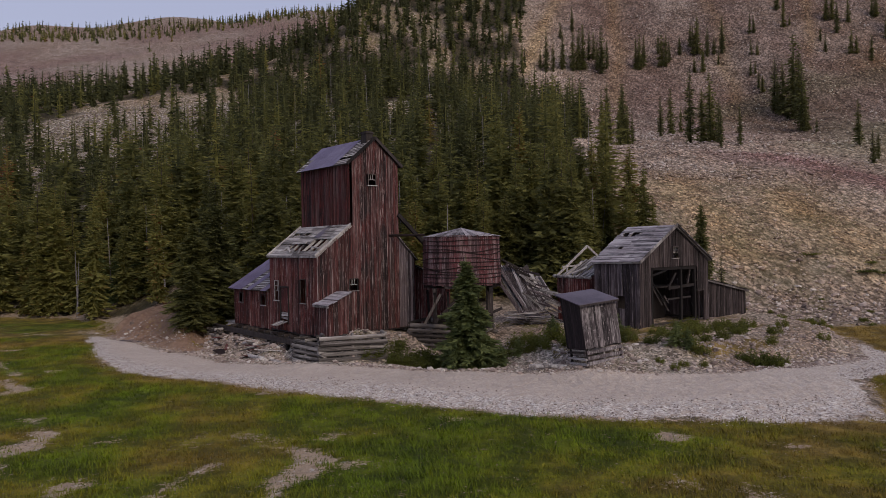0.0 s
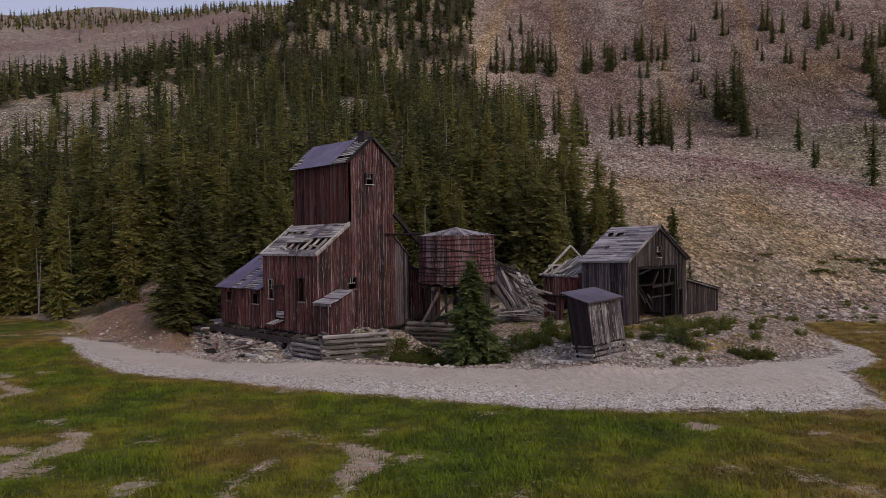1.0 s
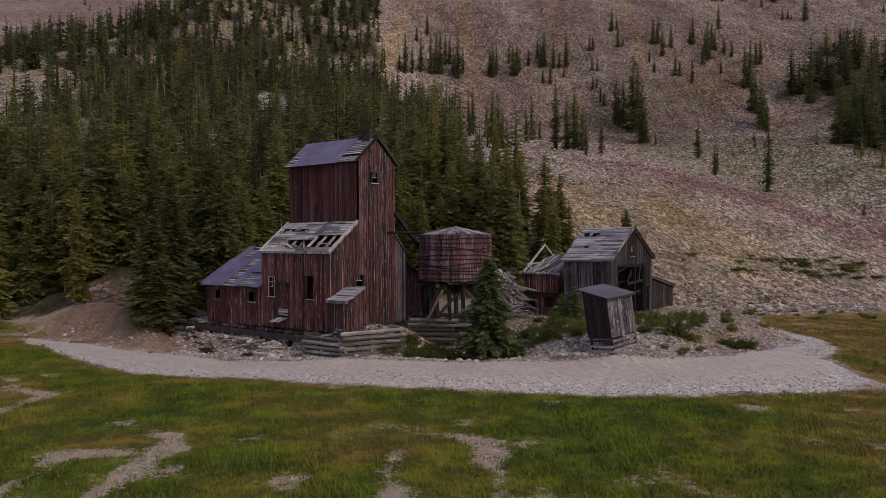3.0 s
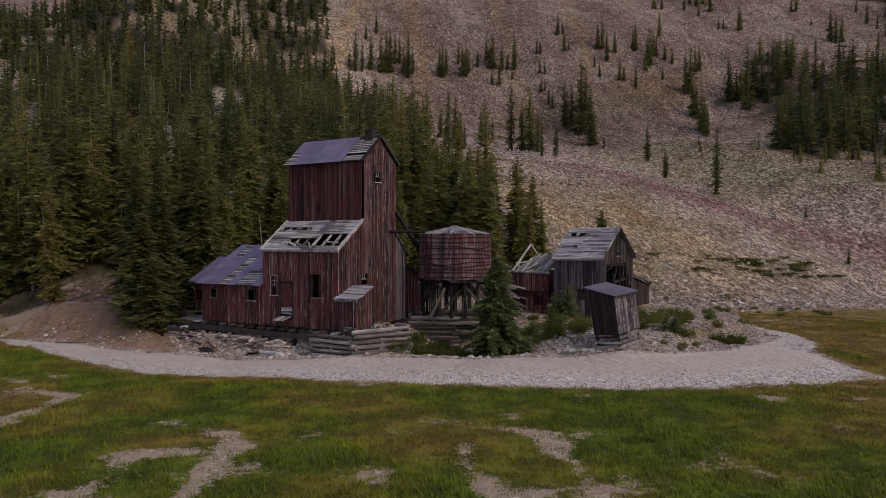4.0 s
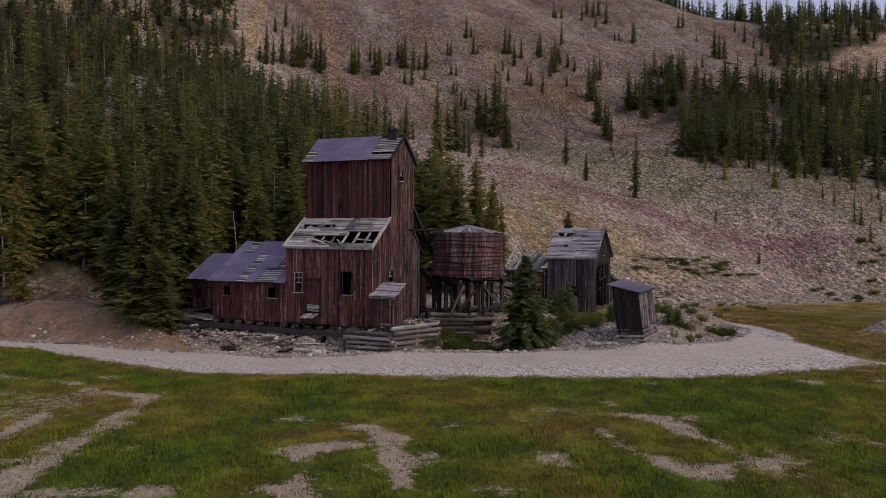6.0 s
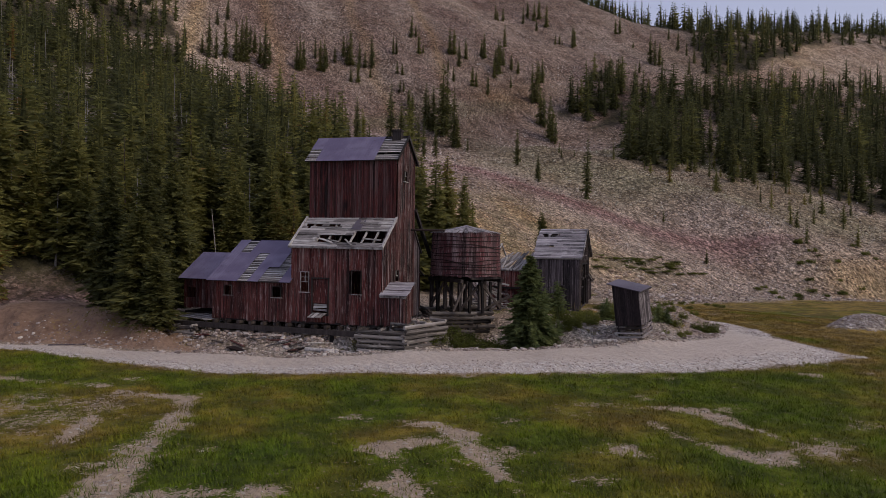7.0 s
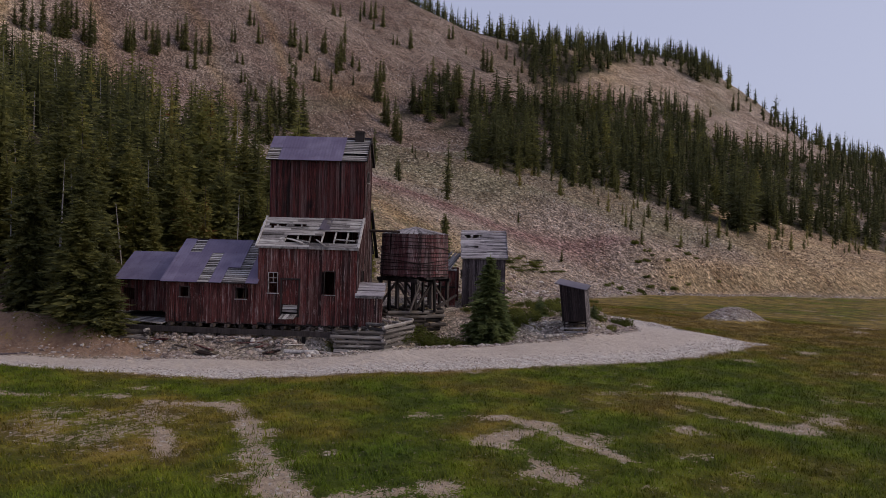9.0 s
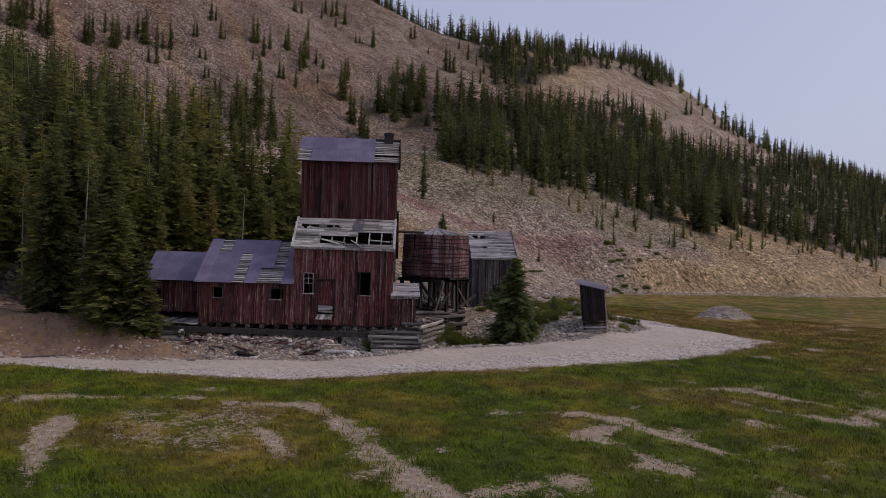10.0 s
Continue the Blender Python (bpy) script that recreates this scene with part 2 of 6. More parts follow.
def ground_material():
    n = Nodes("mountain_ground", 0.95, 0.0, 0.15)
    p = n.world_pos()
    n05, n2, n8 = n.noise(p, 0.05, 4), n.noise(p, 0.45, 4, 0.6), n.noise(p, 2.6, 4, 0.65)
    n30 = n.noise(p, 11, 3, 0.6)
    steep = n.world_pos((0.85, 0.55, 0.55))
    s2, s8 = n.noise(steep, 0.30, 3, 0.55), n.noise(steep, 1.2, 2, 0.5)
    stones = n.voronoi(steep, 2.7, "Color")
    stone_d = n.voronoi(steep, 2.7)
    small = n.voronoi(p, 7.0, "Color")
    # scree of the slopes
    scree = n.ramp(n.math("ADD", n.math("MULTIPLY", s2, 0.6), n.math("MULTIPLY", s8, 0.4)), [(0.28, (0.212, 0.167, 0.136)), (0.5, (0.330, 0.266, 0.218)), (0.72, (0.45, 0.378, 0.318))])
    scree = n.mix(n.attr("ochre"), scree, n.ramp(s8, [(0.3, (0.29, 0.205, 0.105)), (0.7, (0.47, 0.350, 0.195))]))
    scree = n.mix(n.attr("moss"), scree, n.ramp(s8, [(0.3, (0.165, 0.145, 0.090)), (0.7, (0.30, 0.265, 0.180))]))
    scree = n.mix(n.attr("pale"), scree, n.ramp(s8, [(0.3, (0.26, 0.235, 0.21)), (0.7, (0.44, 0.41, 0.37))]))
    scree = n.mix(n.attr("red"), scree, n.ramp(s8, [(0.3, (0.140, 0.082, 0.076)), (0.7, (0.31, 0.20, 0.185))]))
    bits = n.node("ShaderNodeSeparateColor")
    n.put(bits.inputs[0], stones)
    bits2 = n.node("ShaderNodeSeparateColor")
    n.put(bits2.inputs[0], small)
    mid3 = n.node("ShaderNodeSeparateColor")
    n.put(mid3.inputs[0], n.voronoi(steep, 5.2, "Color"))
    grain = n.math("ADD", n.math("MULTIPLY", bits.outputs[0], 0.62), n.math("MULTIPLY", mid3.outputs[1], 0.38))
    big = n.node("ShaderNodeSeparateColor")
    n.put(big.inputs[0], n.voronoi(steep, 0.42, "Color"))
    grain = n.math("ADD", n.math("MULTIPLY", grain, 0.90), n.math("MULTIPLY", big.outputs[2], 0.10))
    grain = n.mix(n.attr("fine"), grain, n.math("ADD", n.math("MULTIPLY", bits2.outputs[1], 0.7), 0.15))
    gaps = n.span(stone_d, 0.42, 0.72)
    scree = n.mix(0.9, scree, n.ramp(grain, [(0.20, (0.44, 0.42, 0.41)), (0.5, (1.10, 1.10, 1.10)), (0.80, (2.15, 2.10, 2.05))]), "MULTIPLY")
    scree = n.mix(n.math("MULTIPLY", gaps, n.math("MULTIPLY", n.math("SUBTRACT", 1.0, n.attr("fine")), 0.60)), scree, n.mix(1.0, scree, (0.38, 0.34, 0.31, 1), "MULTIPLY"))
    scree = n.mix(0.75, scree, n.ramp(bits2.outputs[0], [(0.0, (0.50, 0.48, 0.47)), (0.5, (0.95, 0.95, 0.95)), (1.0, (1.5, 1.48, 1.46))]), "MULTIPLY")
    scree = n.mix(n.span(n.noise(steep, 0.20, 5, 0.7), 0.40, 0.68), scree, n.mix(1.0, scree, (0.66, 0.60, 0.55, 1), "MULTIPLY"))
    # mauve rock, with the dimness of the upper slope multiplied into its colour
    scree = n.mix(n.attr("mauve_dimmed"), scree, n.mix(1.0, scree, (0.52, 0.465, 0.47, 1), "MULTIPLY"))
    scree = n.mix(n.attr("litter"), scree, n.ramp(s8, [(0.3, (0.028, 0.024, 0.016)), (0.7, (0.085, 0.070, 0.042))]))
    brush = n.math("MULTIPLY", n.attr("brush"), n.span(n.math("ADD", s2, n.math("MULTIPLY", n30, 0.5)), 0.66, 0.84))
    scree = n.mix(brush, scree, (0.10, 0.092, 0.042, 1))
    # dirt road with loose gravel
    road = n.ramp(n.math("ADD", n.math("MULTIPLY", n2, 0.5), n.math("MULTIPLY", n30, 0.5)), [(0.3, (0.43, 0.345, 0.285)), (0.7, (0.62, 0.525, 0.45))])
    fine_bits = n.node("ShaderNodeSeparateColor")
    n.put(fine_bits.inputs[0], n.voronoi(p, 12.0, "Color"))
    gravel = n.ramp(fine_bits.outputs[0], [(0.0, (0.26, 0.225, 0.20)), (0.5, (0.54, 0.48, 0.44)), (1.0, (0.80, 0.76, 0.72))])
    road = n.mix(n.math("MULTIPLY", n.attr("gravel"), n.span(n.math("ADD", n8, n30), 0.75, 1.1)), road, gravel)
    # bare earth and turf of the meadow
    earth = n.ramp(n.math("ADD", n.math("MULTIPLY", n8, 0.6), n.math("MULTIPLY", n30, 0.4)), [(0.3, (0.23, 0.168, 0.118)), (0.7, (0.50, 0.39, 0.290))])
    earth = n.mix(n.span(bits2.outputs[2], 0.90, 0.97), earth, (0.46, 0.40, 0.34, 1))
    earth = n.mix(n.attr("bank"), earth, n.ramp(n.math("ADD", n.math("MULTIPLY", n2, 0.5), n.math("MULTIPLY", n8, 0.5)), [(0.3, (0.130, 0.076, 0.052)), (0.7, (0.37, 0.245, 0.172))]))
    turf = n.ramp(n.math("ADD", n.attr("tone"), n.math("MULTIPLY", n.math("SUBTRACT", n8, 0.5), 0.45)), [(0.0, (0.044, 0.072, 0.006)), (0.40, (0.090, 0.106, 0.009)), (0.70, (0.150, 0.118, 0.024)), (1.0, (0.215, 0.150, 0.052))])
    lush = n.noise(p, 0.55, 4, 0.65)
    turf = n.mix(n.span(lush, 0.40, 0.66), n.mix(1.0, turf, (0.65, 0.65, 0.6, 1), "MULTIPLY"), n.mix(1.0, turf, (1.5, 1.45, 1.1, 1), "MULTIPLY"))
    turf = n.mix(0.6, turf, n.ramp(n30, [(0.3, (0.5, 0.5, 0.5)), (0.65, (1.1, 1.1, 1.1))]), "MULTIPLY")
    edge = n.math("ADD", n.math("MULTIPLY", n.math("SUBTRACT", n8, 0.5), 2.2), n.math("MULTIPLY", n.math("SUBTRACT", n30, 0.5), 1.8))
    col = n.mix(n.span(n.math("ADD", n.attr("meadow"), n.math("MULTIPLY", edge, 0.3)), 0.35, 0.65), scree, earth)
    col = n.mix(n.span(n.math("ADD", n.attr("grass"), edge), 0.36, 0.70), col, turf)
    col = n.mix(n.span(n.math("ADD", n.attr("road"), n.math("MULTIPLY", edge, 0.6)), 0.35, 0.65), col, road)
    n.bump(n.math("ADD", n.math("MULTIPLY", stone_d, 0.8), n.math("MULTIPLY", n30, 0.6)), 0.8, 0.3)
    return n.done(col)


GROUND = ground_material()


# ---- the lie of the land: one height function for the whole sheet ----
def lattice(ix, iy, seed):
    h = np.sin(ix * 127.1 + iy * 311.7 + seed * 74.7) * 43758.5453
    return h - np.floor(h)


def vnoise(x, y, size, seed=0):
    """Smooth value noise, -1 to 1."""
    x, y = np.asarray(x, float) / size, np.asarray(y, float) / size
    ix, iy = np.floor(x), np.floor(y)
    fx, fy = x - ix, y - iy
    fx, fy = fx * fx * (3 - 2 * fx), fy * fy * (3 - 2 * fy)
    a, b = lattice(ix, iy, seed), lattice(ix + 1, iy, seed)
    c, d = lattice(ix, iy + 1, seed), lattice(ix + 1, iy + 1, seed)
    return 2 * ((a + (b - a) * fx) * (1 - fy) + (c + (d - c) * fx) * fy) - 1


def smooth(a, b, x):
    t = np.clip((np.asarray(x, float) - a) / (b - a), 0, 1)
    return t * t * (3 - 2 * t)


FOOT_X = [-900, -120, -60, -42, -31, 0, 33, 77, 105, 160, 250, 420, 1500]
FOOT_Y = [100, 86, 80, 78, 71, 72, 68, 71, 65, 42, 8, -30, -150]
# the scree face in section: a bench half way up, then steep to the crest
FACE_D = [-20, 0, 12, 40, 62, 90, 116, 132, 150, 158, 166, 180, 190, 260, 1500]
FACE_Z = [0, 0.3, 4.0, 15.5, 23.2, 30.6, 38.0, 47, 59.5, 66, 75, 87, 95, 145, 900]
CREST_WAY = [-90, -45, -30, -16, -5.4, 2.7, 10.8, 34, 41, 46, 50, 54, 62, 67.6, 70.6, 74.6, 78.4, 84, 95, 120]
CREST_Z = [37, 46, 52, 58, 76, 108, 190, 190, 152, 127, 112, 106, 113, 114.5, 101, 69, 59, 54, 40, 18]
ROAD_FAR_X = [-60, -40, -30.5, -26.3, -24.5, -21.3, -18.6, -14, -10.5, -4.6, -0.3, 5, 9.2, 15.3, 19.6, 22, 24, 26.3, 27.5, 29.2, 31, 80]
ROAD_FAR_Y = [96, 78, 64, 59.5, 58, 54.2, 51.8, 47, 45, 43, 41.2, 39.6, 38.0, 38.1, 40.8, 42.5, 43.3, 45.2, 48, 51.5, 56, 64]
ROAD_NEAR_X = [-60, -40, -30.5, -27.6, -25, -22.2, -19.8, -13, -8.4, -5.1, -2.4, 2.7, 7.2, 12, 16, 18, 19.3, 20.5, 22.5, 25.5, 27.8, 29, 31, 80]
ROAD_NEAR_Y = [94, 76, 61.5, 57.3, 51.8, 47.6, 44.7, 40.5, 37.6, 35.6, 34, 31.5, 30, 29.6, 29.5, 30.2, 32.2, 35, 38.6, 41.4, 44.8, 49, 55, 61]


def beyond_foot(x, y):
    """Metres beyond the foot of the mountain, square to it."""
    fy = np.interp(x, FOOT_X, FOOT_Y)
    return (y - fy) * np.interp(x, [-100, 77, 130, 300], [1.0, 1.0, 0.91, 0.88])


def road_weight(x, y):
    far, near = np.interp(x, ROAD_FAR_X, ROAD_FAR_Y), np.interp(x, ROAD_NEAR_X, ROAD_NEAR_Y)
    ragged = smooth(8, 16, x) * (1.6 * vnoise(x, y, 3.2, 13) + 0.9 * vnoise(x, y, 1.2, 14)) + 0.45 * vnoise(x, y, 1.1, 15) + 0.6 * vnoise(x, y, 3.6, 16) * smooth(-20, -10, x)
    w = smooth(-0.6, 0.7, far - y) * smooth(-0.7, 0.8, y - near + ragged)
    return w * smooth(-32.5, -29.0, x) * smooth(31, 28, x)


def height(x, y):
    x, y = np.asarray(x, float), np.asarray(y, float)
    d = beyond_foot(x, y)
    up = np.logaddexp(0, d / 4) * 4
    rise = 0.32 * up + np.interp(x, [-60, 130, 260, 340], [0.0007, 0.0006, 0.0015, 0.0021]) * up * up
    face = sum(np.interp(d - np.interp(x, [20, 50, 66, 82, 105, 130], [12, 11, 7, 1, -3, -5]) * smooth(60, 140, d) + o, FACE_D, FACE_Z) for o in (-7, -3, 0, 3, 7)) / 5
    on_face = np.maximum(smooth(-12, 24, x) * smooth(4, 30, d), smooth(-70, -30, x) * smooth(110, 140, d)) * smooth(185, 140, x)
    face = face - 5.5 * np.exp(-(((x - 112) / 28) ** 2 + ((y - 174) / 24) ** 2))
    rise = rise + (face - rise) * on_face
    cap = np.interp(np.degrees(np.arctan2(x + 40, y - 10)), CREST_WAY, CREST_Z)
    rise = cap - np.logaddexp(0, (cap - rise) / 6) * 6
    rise = rise * smooth(-2, 14, d) + 0
    gully = vnoise(x * 1.0 + y * 0.15, y * 0.2, 22, 3) * 1.4 * smooth(25, 120, d) + vnoise(x, y, 9, 4) * 0.7 * smooth(8, 60, d)
    ramp = np.maximum(0, y - 430) * 0.47
    far = np.minimum(ramp, 258 + vnoise(x, y, 160, 5) * 7) * smooth(100, 0, x) * (1 + 0.04 * vnoise(x, y, 90, 6))
    bank = 5.0 * smooth(-1, 7, d + vnoise(x, y, 12, 8) * 2) * smooth(84, 100, x) * smooth(230, 150, x)
    base = -0.028 * np.maximum(0, x - 25) * smooth(110, 60, y) * smooth(400, 120, x) + 0.10 * vnoise(x, y, 7, 1) + 0.06 * vnoise(x, y, 2.6, 2)
    road_y = np.interp(x, ROAD_FAR_X, ROAD_FAR_Y)
    bed = 0.34 * smooth(-0.4, 3.5, y - np.interp(x, ROAD_NEAR_X, ROAD_NEAR_Y)) * smooth(3.0, 0.0, y - road_y) * smooth(-16, -6, x) * smooth(23, 16, x)
    # the terrace on which the mill and the barn stand, and the bank beside the road
    t = y - road_y
    top = np.interp(x, [-40, -24, -18, 26, 32], [1.5, 1.85, 1.25, 1.3, 1.0])
    run = np.interp(x, [-24, -18, -10, 0, 12, 24], [7.5, 4.5, 3.2, 6, 5.0, 6.0])
    terrace = top * smooth(0.2, run, t) * smooth(34, 25, x) * np.maximum(smooth(1.5, 5.0, x), smooth(-18.5, -21.0, x) * smooth(-33.0, -27.5, x))
    lx, ly = (x + 8.3) * 0.635 - (y - 47.2) * 0.772, (x + 8.3) * 0.772 + (y - 47.2) * 0.635
    wing = smooth(-3.0, -4.2, lx)
    edge = wing * (0.50 * smooth(-2.8, -0.8, ly) + 0.50 * smooth(0.6, 3.5, ly)) + (1 - wing) * smooth(-0.7, 0.5, ly)
    brink = np.where(ly < 3, 1.15 + 0.47 * np.clip(ly + 1, 0, 4), 3.03 - 1.9 * smooth(3, 5, ly)) + 9.0 * smooth(9.8, 13.0, ly)
    fall = 0.8 + 1.8 * smooth(2.5, 4.5, ly)
    pad = 1.3 * edge * smooth(brink + fall, brink, lx) * smooth(-22.0, -18.5, x) * smooth(5.5, 2.5, x)
    stones_hump = 0.75 * np.exp(-(((lx - 2.1) / 1.0) ** 2 + ((ly - 1.9) / 1.2) ** 2))
    terrace = np.maximum(terrace, pad) + stones_hump
    pit = -0.9 * np.exp(-((x - 0.6) ** 2 + ((y - 45.4) * 1.25) ** 2) / 6.0)
    mound = 0.85 * np.exp(-((x - 8.8) ** 2 + (y - 40.1) ** 2) / 4.6)
    pile = 1.45 * np.exp(-(np.hypot((x - 37.6) / 4.1, (y - 38.0) / 2.4) ** 3))
    rough = smooth(0.3, 2, t) * smooth(70, 40, np.hypot(x, y - 50)) * (0.16 * vnoise(x, y, 1.5, 9) + 0.10 * vnoise(x, y, 0.8, 10))
    furrow = smooth(-17.5, -21.0, x) * smooth(0.5, 2.5, t) * smooth(9.0, 5.0, t) * (0.42 * vnoise(x * 1.0 - y * 0.5, y * 0.3 + x * 0.3, 1.3, 11) + 0.24 * vnoise(x, y, 1.0, 12) - 0.25)
    return base + bed + furrow + terrace + pit + mound + pile + rough + rise + gully + far + bank


# ---- mesh helpers ----
def mesh_from(name, verts, tris, material, attrs=(), smooth_shade=False):
    """A mesh from arrays of corners and triangles, with float attributes per corner."""
    verts, tris = np.asarray(verts, np.float32), np.asarray(tris, np.int32)
    me = bpy.data.meshes.new(name)
    k = tris.shape[1]
    me.vertices.add(len(verts)), me.loops.add(tris.size), me.polygons.add(len(tris))
    me.vertices.foreach_set("co", verts.ravel())
    me.loops.foreach_set("vertex_index", tris.ravel())
    me.polygons.foreach_set("loop_start", np.arange(0, tris.size, k, dtype=np.int32))
    me.polygons.foreach_set("use_smooth", np.full(len(tris), smooth_shade))
    for key, values in attrs:
        me.attributes.new(key, "FLOAT", "POINT").data.foreach_set("value", np.asarray(values, np.float32))
    me.materials.append(material)
    me.update(calc_edges=True)
    return me


class Builder:
    """Collects boxes, poles and faces into one mesh."""

    def __init__(self):
        self.v, self.f = [], []

    def box(self, o, x, y, z):
        o, x, y, z = (Vector(k) for k in (o, x, y, z))
        i = len(self.v)
        self.v += [o, o + x, o + x + y, o + y, o + z, o + x + z, o + x + y + z, o + y + z]
        self.f += [tuple(i + k for k in q) for q in ((3, 2, 1, 0), (4, 5, 6, 7), (0, 1, 5, 4), (1, 2, 6, 5), (2, 3, 7, 6), (3, 0, 4, 7))]
        return self

    def block(self, x0, x1, y0, y1, z0, z1):
        return self.box((x0, y0, z0), (x1 - x0, 0, 0), (0, y1 - y0, 0), (0, 0, z1 - z0))

    def beam(self, a, b, w, h, up=(0, 0, 1)):
        """A square timber from a to b, w across and h high."""
        a, b = Vector(a), Vector(b)
        d = b - a
        side = d.cross(Vector(up))
        if side.length < 1e-4:
            side = d.cross(Vector((1, 0, 0)))
        side = side.normalized() * w
        top = side.cross(d).normalized() * h
        return self.box(a - side / 2 - top / 2, d, side, top)

    def pole(self, a, b, r0, r1, n=8, wobble=0.0):
        a, b = Vector(a), Vector(b)
        q = (b - a).to_track_quat("Z", "Y")
        i = len(self.v)
        for c, r in ((a, r0), (b, r1)):
            for k in range(n):
                w = 1 + wobble * random.uniform(-1, 1)
                self.v.append(c + q @ Vector((r * w * math.cos(6.28319 * k / n), r * w * math.sin(6.28319 * k / n), 0)))
        for k in range(n):
            self.f.append((i + k, i + (k + 1) % n, i + n + (k + 1) % n, i + n + k))
        self.f += [tuple(i + k for k in reversed(range(n))), tuple(i + n + k for k in range(n))]
        return self

    def face(self, *points):
        i = len(self.v)
        self.v += [Vector(p) for p in points]
        self.f.append(tuple(range(i, i + len(points))))
        return self

    def mesh(self, name, material):
        me = bpy.data.meshes.new(name)
        me.from_pydata([tuple(v) for v in self.v], [], self.f)
        me.materials.append(material)
        me.update()
        return me


def part(name, build, material, parent, label=""):
    ob = new(name, build if isinstance(build, bpy.types.Mesh) else build.mesh(name, material))
    ob.parent = parent
    return tagged(ob, label)


def thing(name, m, label, category, group=""):
    ob = new(name)
    ob.matrix_basis = m
    return tagged(ob, label, category, group)


SHARED = {}


def unit_mesh(kind, material):
    """Unit pieces shared by all alike: x across, y outwards, z along."""
    key = (kind, material.name)
    if key not in SHARED:
        b = Builder()
        if kind == "board":
            b.block(0.02, 0.98, 0, 1, 0, 1)
        elif kind == "batten_board":
            b.block(0.03, 0.97, 0, 1, 0, 1).block(-0.16, 0.17, 1.0, 2.1, 0.004, 0.985)
        elif kind == "gap_board":
            b.block(0.07, 0.93, 0, 1, 0, 1)
        elif kind == "sheet":
            for k in range(8):
                x0, x1 = k / 8, (k + 1) / 8
                h0, h1 = (0.8 if k % 2 else 0.55), (0.55 if k % 2 else 0.8)
                b.face((x0, h0, 0), (x0, h0, 1), (x1, h1, 1), (x1, h1, 0))
            b.face((0, 0.3, 0), (1, 0.3, 0), (1, 0.3, 1), (0, 0.3, 1))
        elif kind == "log":
            n = 8
            for z, r in ((0, 0.46), (0.03, 0.5), (0.5, 0.48), (0.97, 0.47), (1, 0.43)):
                b.v += [Vector((r * math.cos(6.28319 * k / n), r * math.sin(6.28319 * k / n), z)) for k in range(n)]
            for s in range(4):
                b.f += [(s * n + k, s * n + (k + 1) % n, (s + 1) * n + (k + 1) % n, (s + 1) * n + k) for k in range(n)]
            b.f += [tuple(reversed(range(n))), tuple(range(4 * n, 5 * n))]
        SHARED[key] = b.mesh(kind, material)
        if kind == "batten_board":
            SHARED[key].attributes.new("batten", "FLOAT", "POINT").data.foreach_set("value", [0.0] * 8 + [1.0] * 8)
    return SHARED[key]


def piece(name, kind, material, parent, o, x, y, z):
    """A unit piece laid at o with its three edges x, y and z."""
    ob = new(name, unit_mesh(kind, material))
    ob.parent = parent
    m = Matrix.Identity(4)
    for c, v in enumerate((x, y, z, o)):
        v = Vector(v)
        for r in range(3):
            m[r][c] = v[r]
    ob.matrix_basis = m
    return ob


# ---- the ground sheet ----
def spread(lo, hi, step, end_lo, end_hi, fine):
    """Even steps from lo to hi, wider ones beyond; at most 2.2 m up to fine."""
    def run(a, end, sign):
        out, s = [], step
        while (end - a) * sign > 0:
            s = min(s * 1.045, 2.2 if -95 < a < fine and end != -900 else 60)
            a += s * sign
            out.append(a)
        return out
    mid = list(np.arange(lo, hi + step / 2, step))
    return np.array(run(mid[0], end_lo, -1)[::-1] + mid + run(mid[-1], end_hi, 1))


TRAILS = [
    (0.55, [(-22.6, 39.4), (-24.0, 36.8), (-25.1, 34.4)]), (0.82, [(-25.1, 34.3), (-26.3, 32.1), (-27.3, 30.0)]), (0.95, [(-27.3, 30.0), (-28.4, 27.8), (-29.9, 24.8)]), (0.35, [(-26.0, 30.9), (-24.7, 30.4)]), (0.5, [(-27.6, 27.0), (-25.4, 25.9)]),
    (0.40, [(-18.2, 31.9), (-17.0, 30.3)]), (0.54, [(-17.0, 30.3), (-15.8, 29.0), (-15.9, 27.2)]), (0.45, [(-15.9, 27.2), (-16.6, 25.4), (-17.6, 22.9)]), (0.40, [(-17.6, 27.0), (-19.6, 27.6), (-20.1, 25.0), (-21.0, 23.0)]),
    (0.52, [(-6.9, 27.2), (-5.0, 26.3), (-4.3, 24.9), (-5.2, 22.9)]), (0.46, [(-5.2, 22.9), (-5.6, 20.2), (-6.2, 18.2)]), (0.38, [(-8.0, 24.9), (-8.6, 22.9), (-9.0, 19.5)]),
    (0.50, [(-31.1, 44.4), (-32.6, 43.0), (-34.1, 40.7), (-35.8, 37.7)]), (0.30, [(-26.7, 39.1), (-27.6, 36.6), (-28.8, 34.2)]), (0.32, [(-30.5, 48.6), (-28.5, 46.8), (-25.9, 43.8)]), (0.28, [(-24.4, 45.2), (-23.6, 44.4)]), (0.36, [(-25.3, 41.7), (-24.2, 40.4), (-22.9, 39.7), (-22.2, 38.9)]),
]
PATHS = [(*p, *q, r) for r, way in TRAILS for p, q in zip(way, way[1:])]
PATCHES = [
    (-24.9, 25.5, 0.6), (-21.9, 24.0, 0.6), (-6.2, 18.9, 0.9), (-3.0, 24.8, 0.5), (-22.4, 24.5, 0.5), (-14.8, 20.8, 0.4), (-7.4, 19.2, 0.8), (-32.9, 55.2, 0.5), 
    (8.0, 27.3, 0.35), (12.5, 26.0, 0.4), (16.5, 25.2, 0.4), (-12.3, 22.5, 0.4), (-31.0, 48.5, 0.8), (-34.0, 50.0, 0.9), (38, 26, 1.2), (44, 27, 1.0),
]


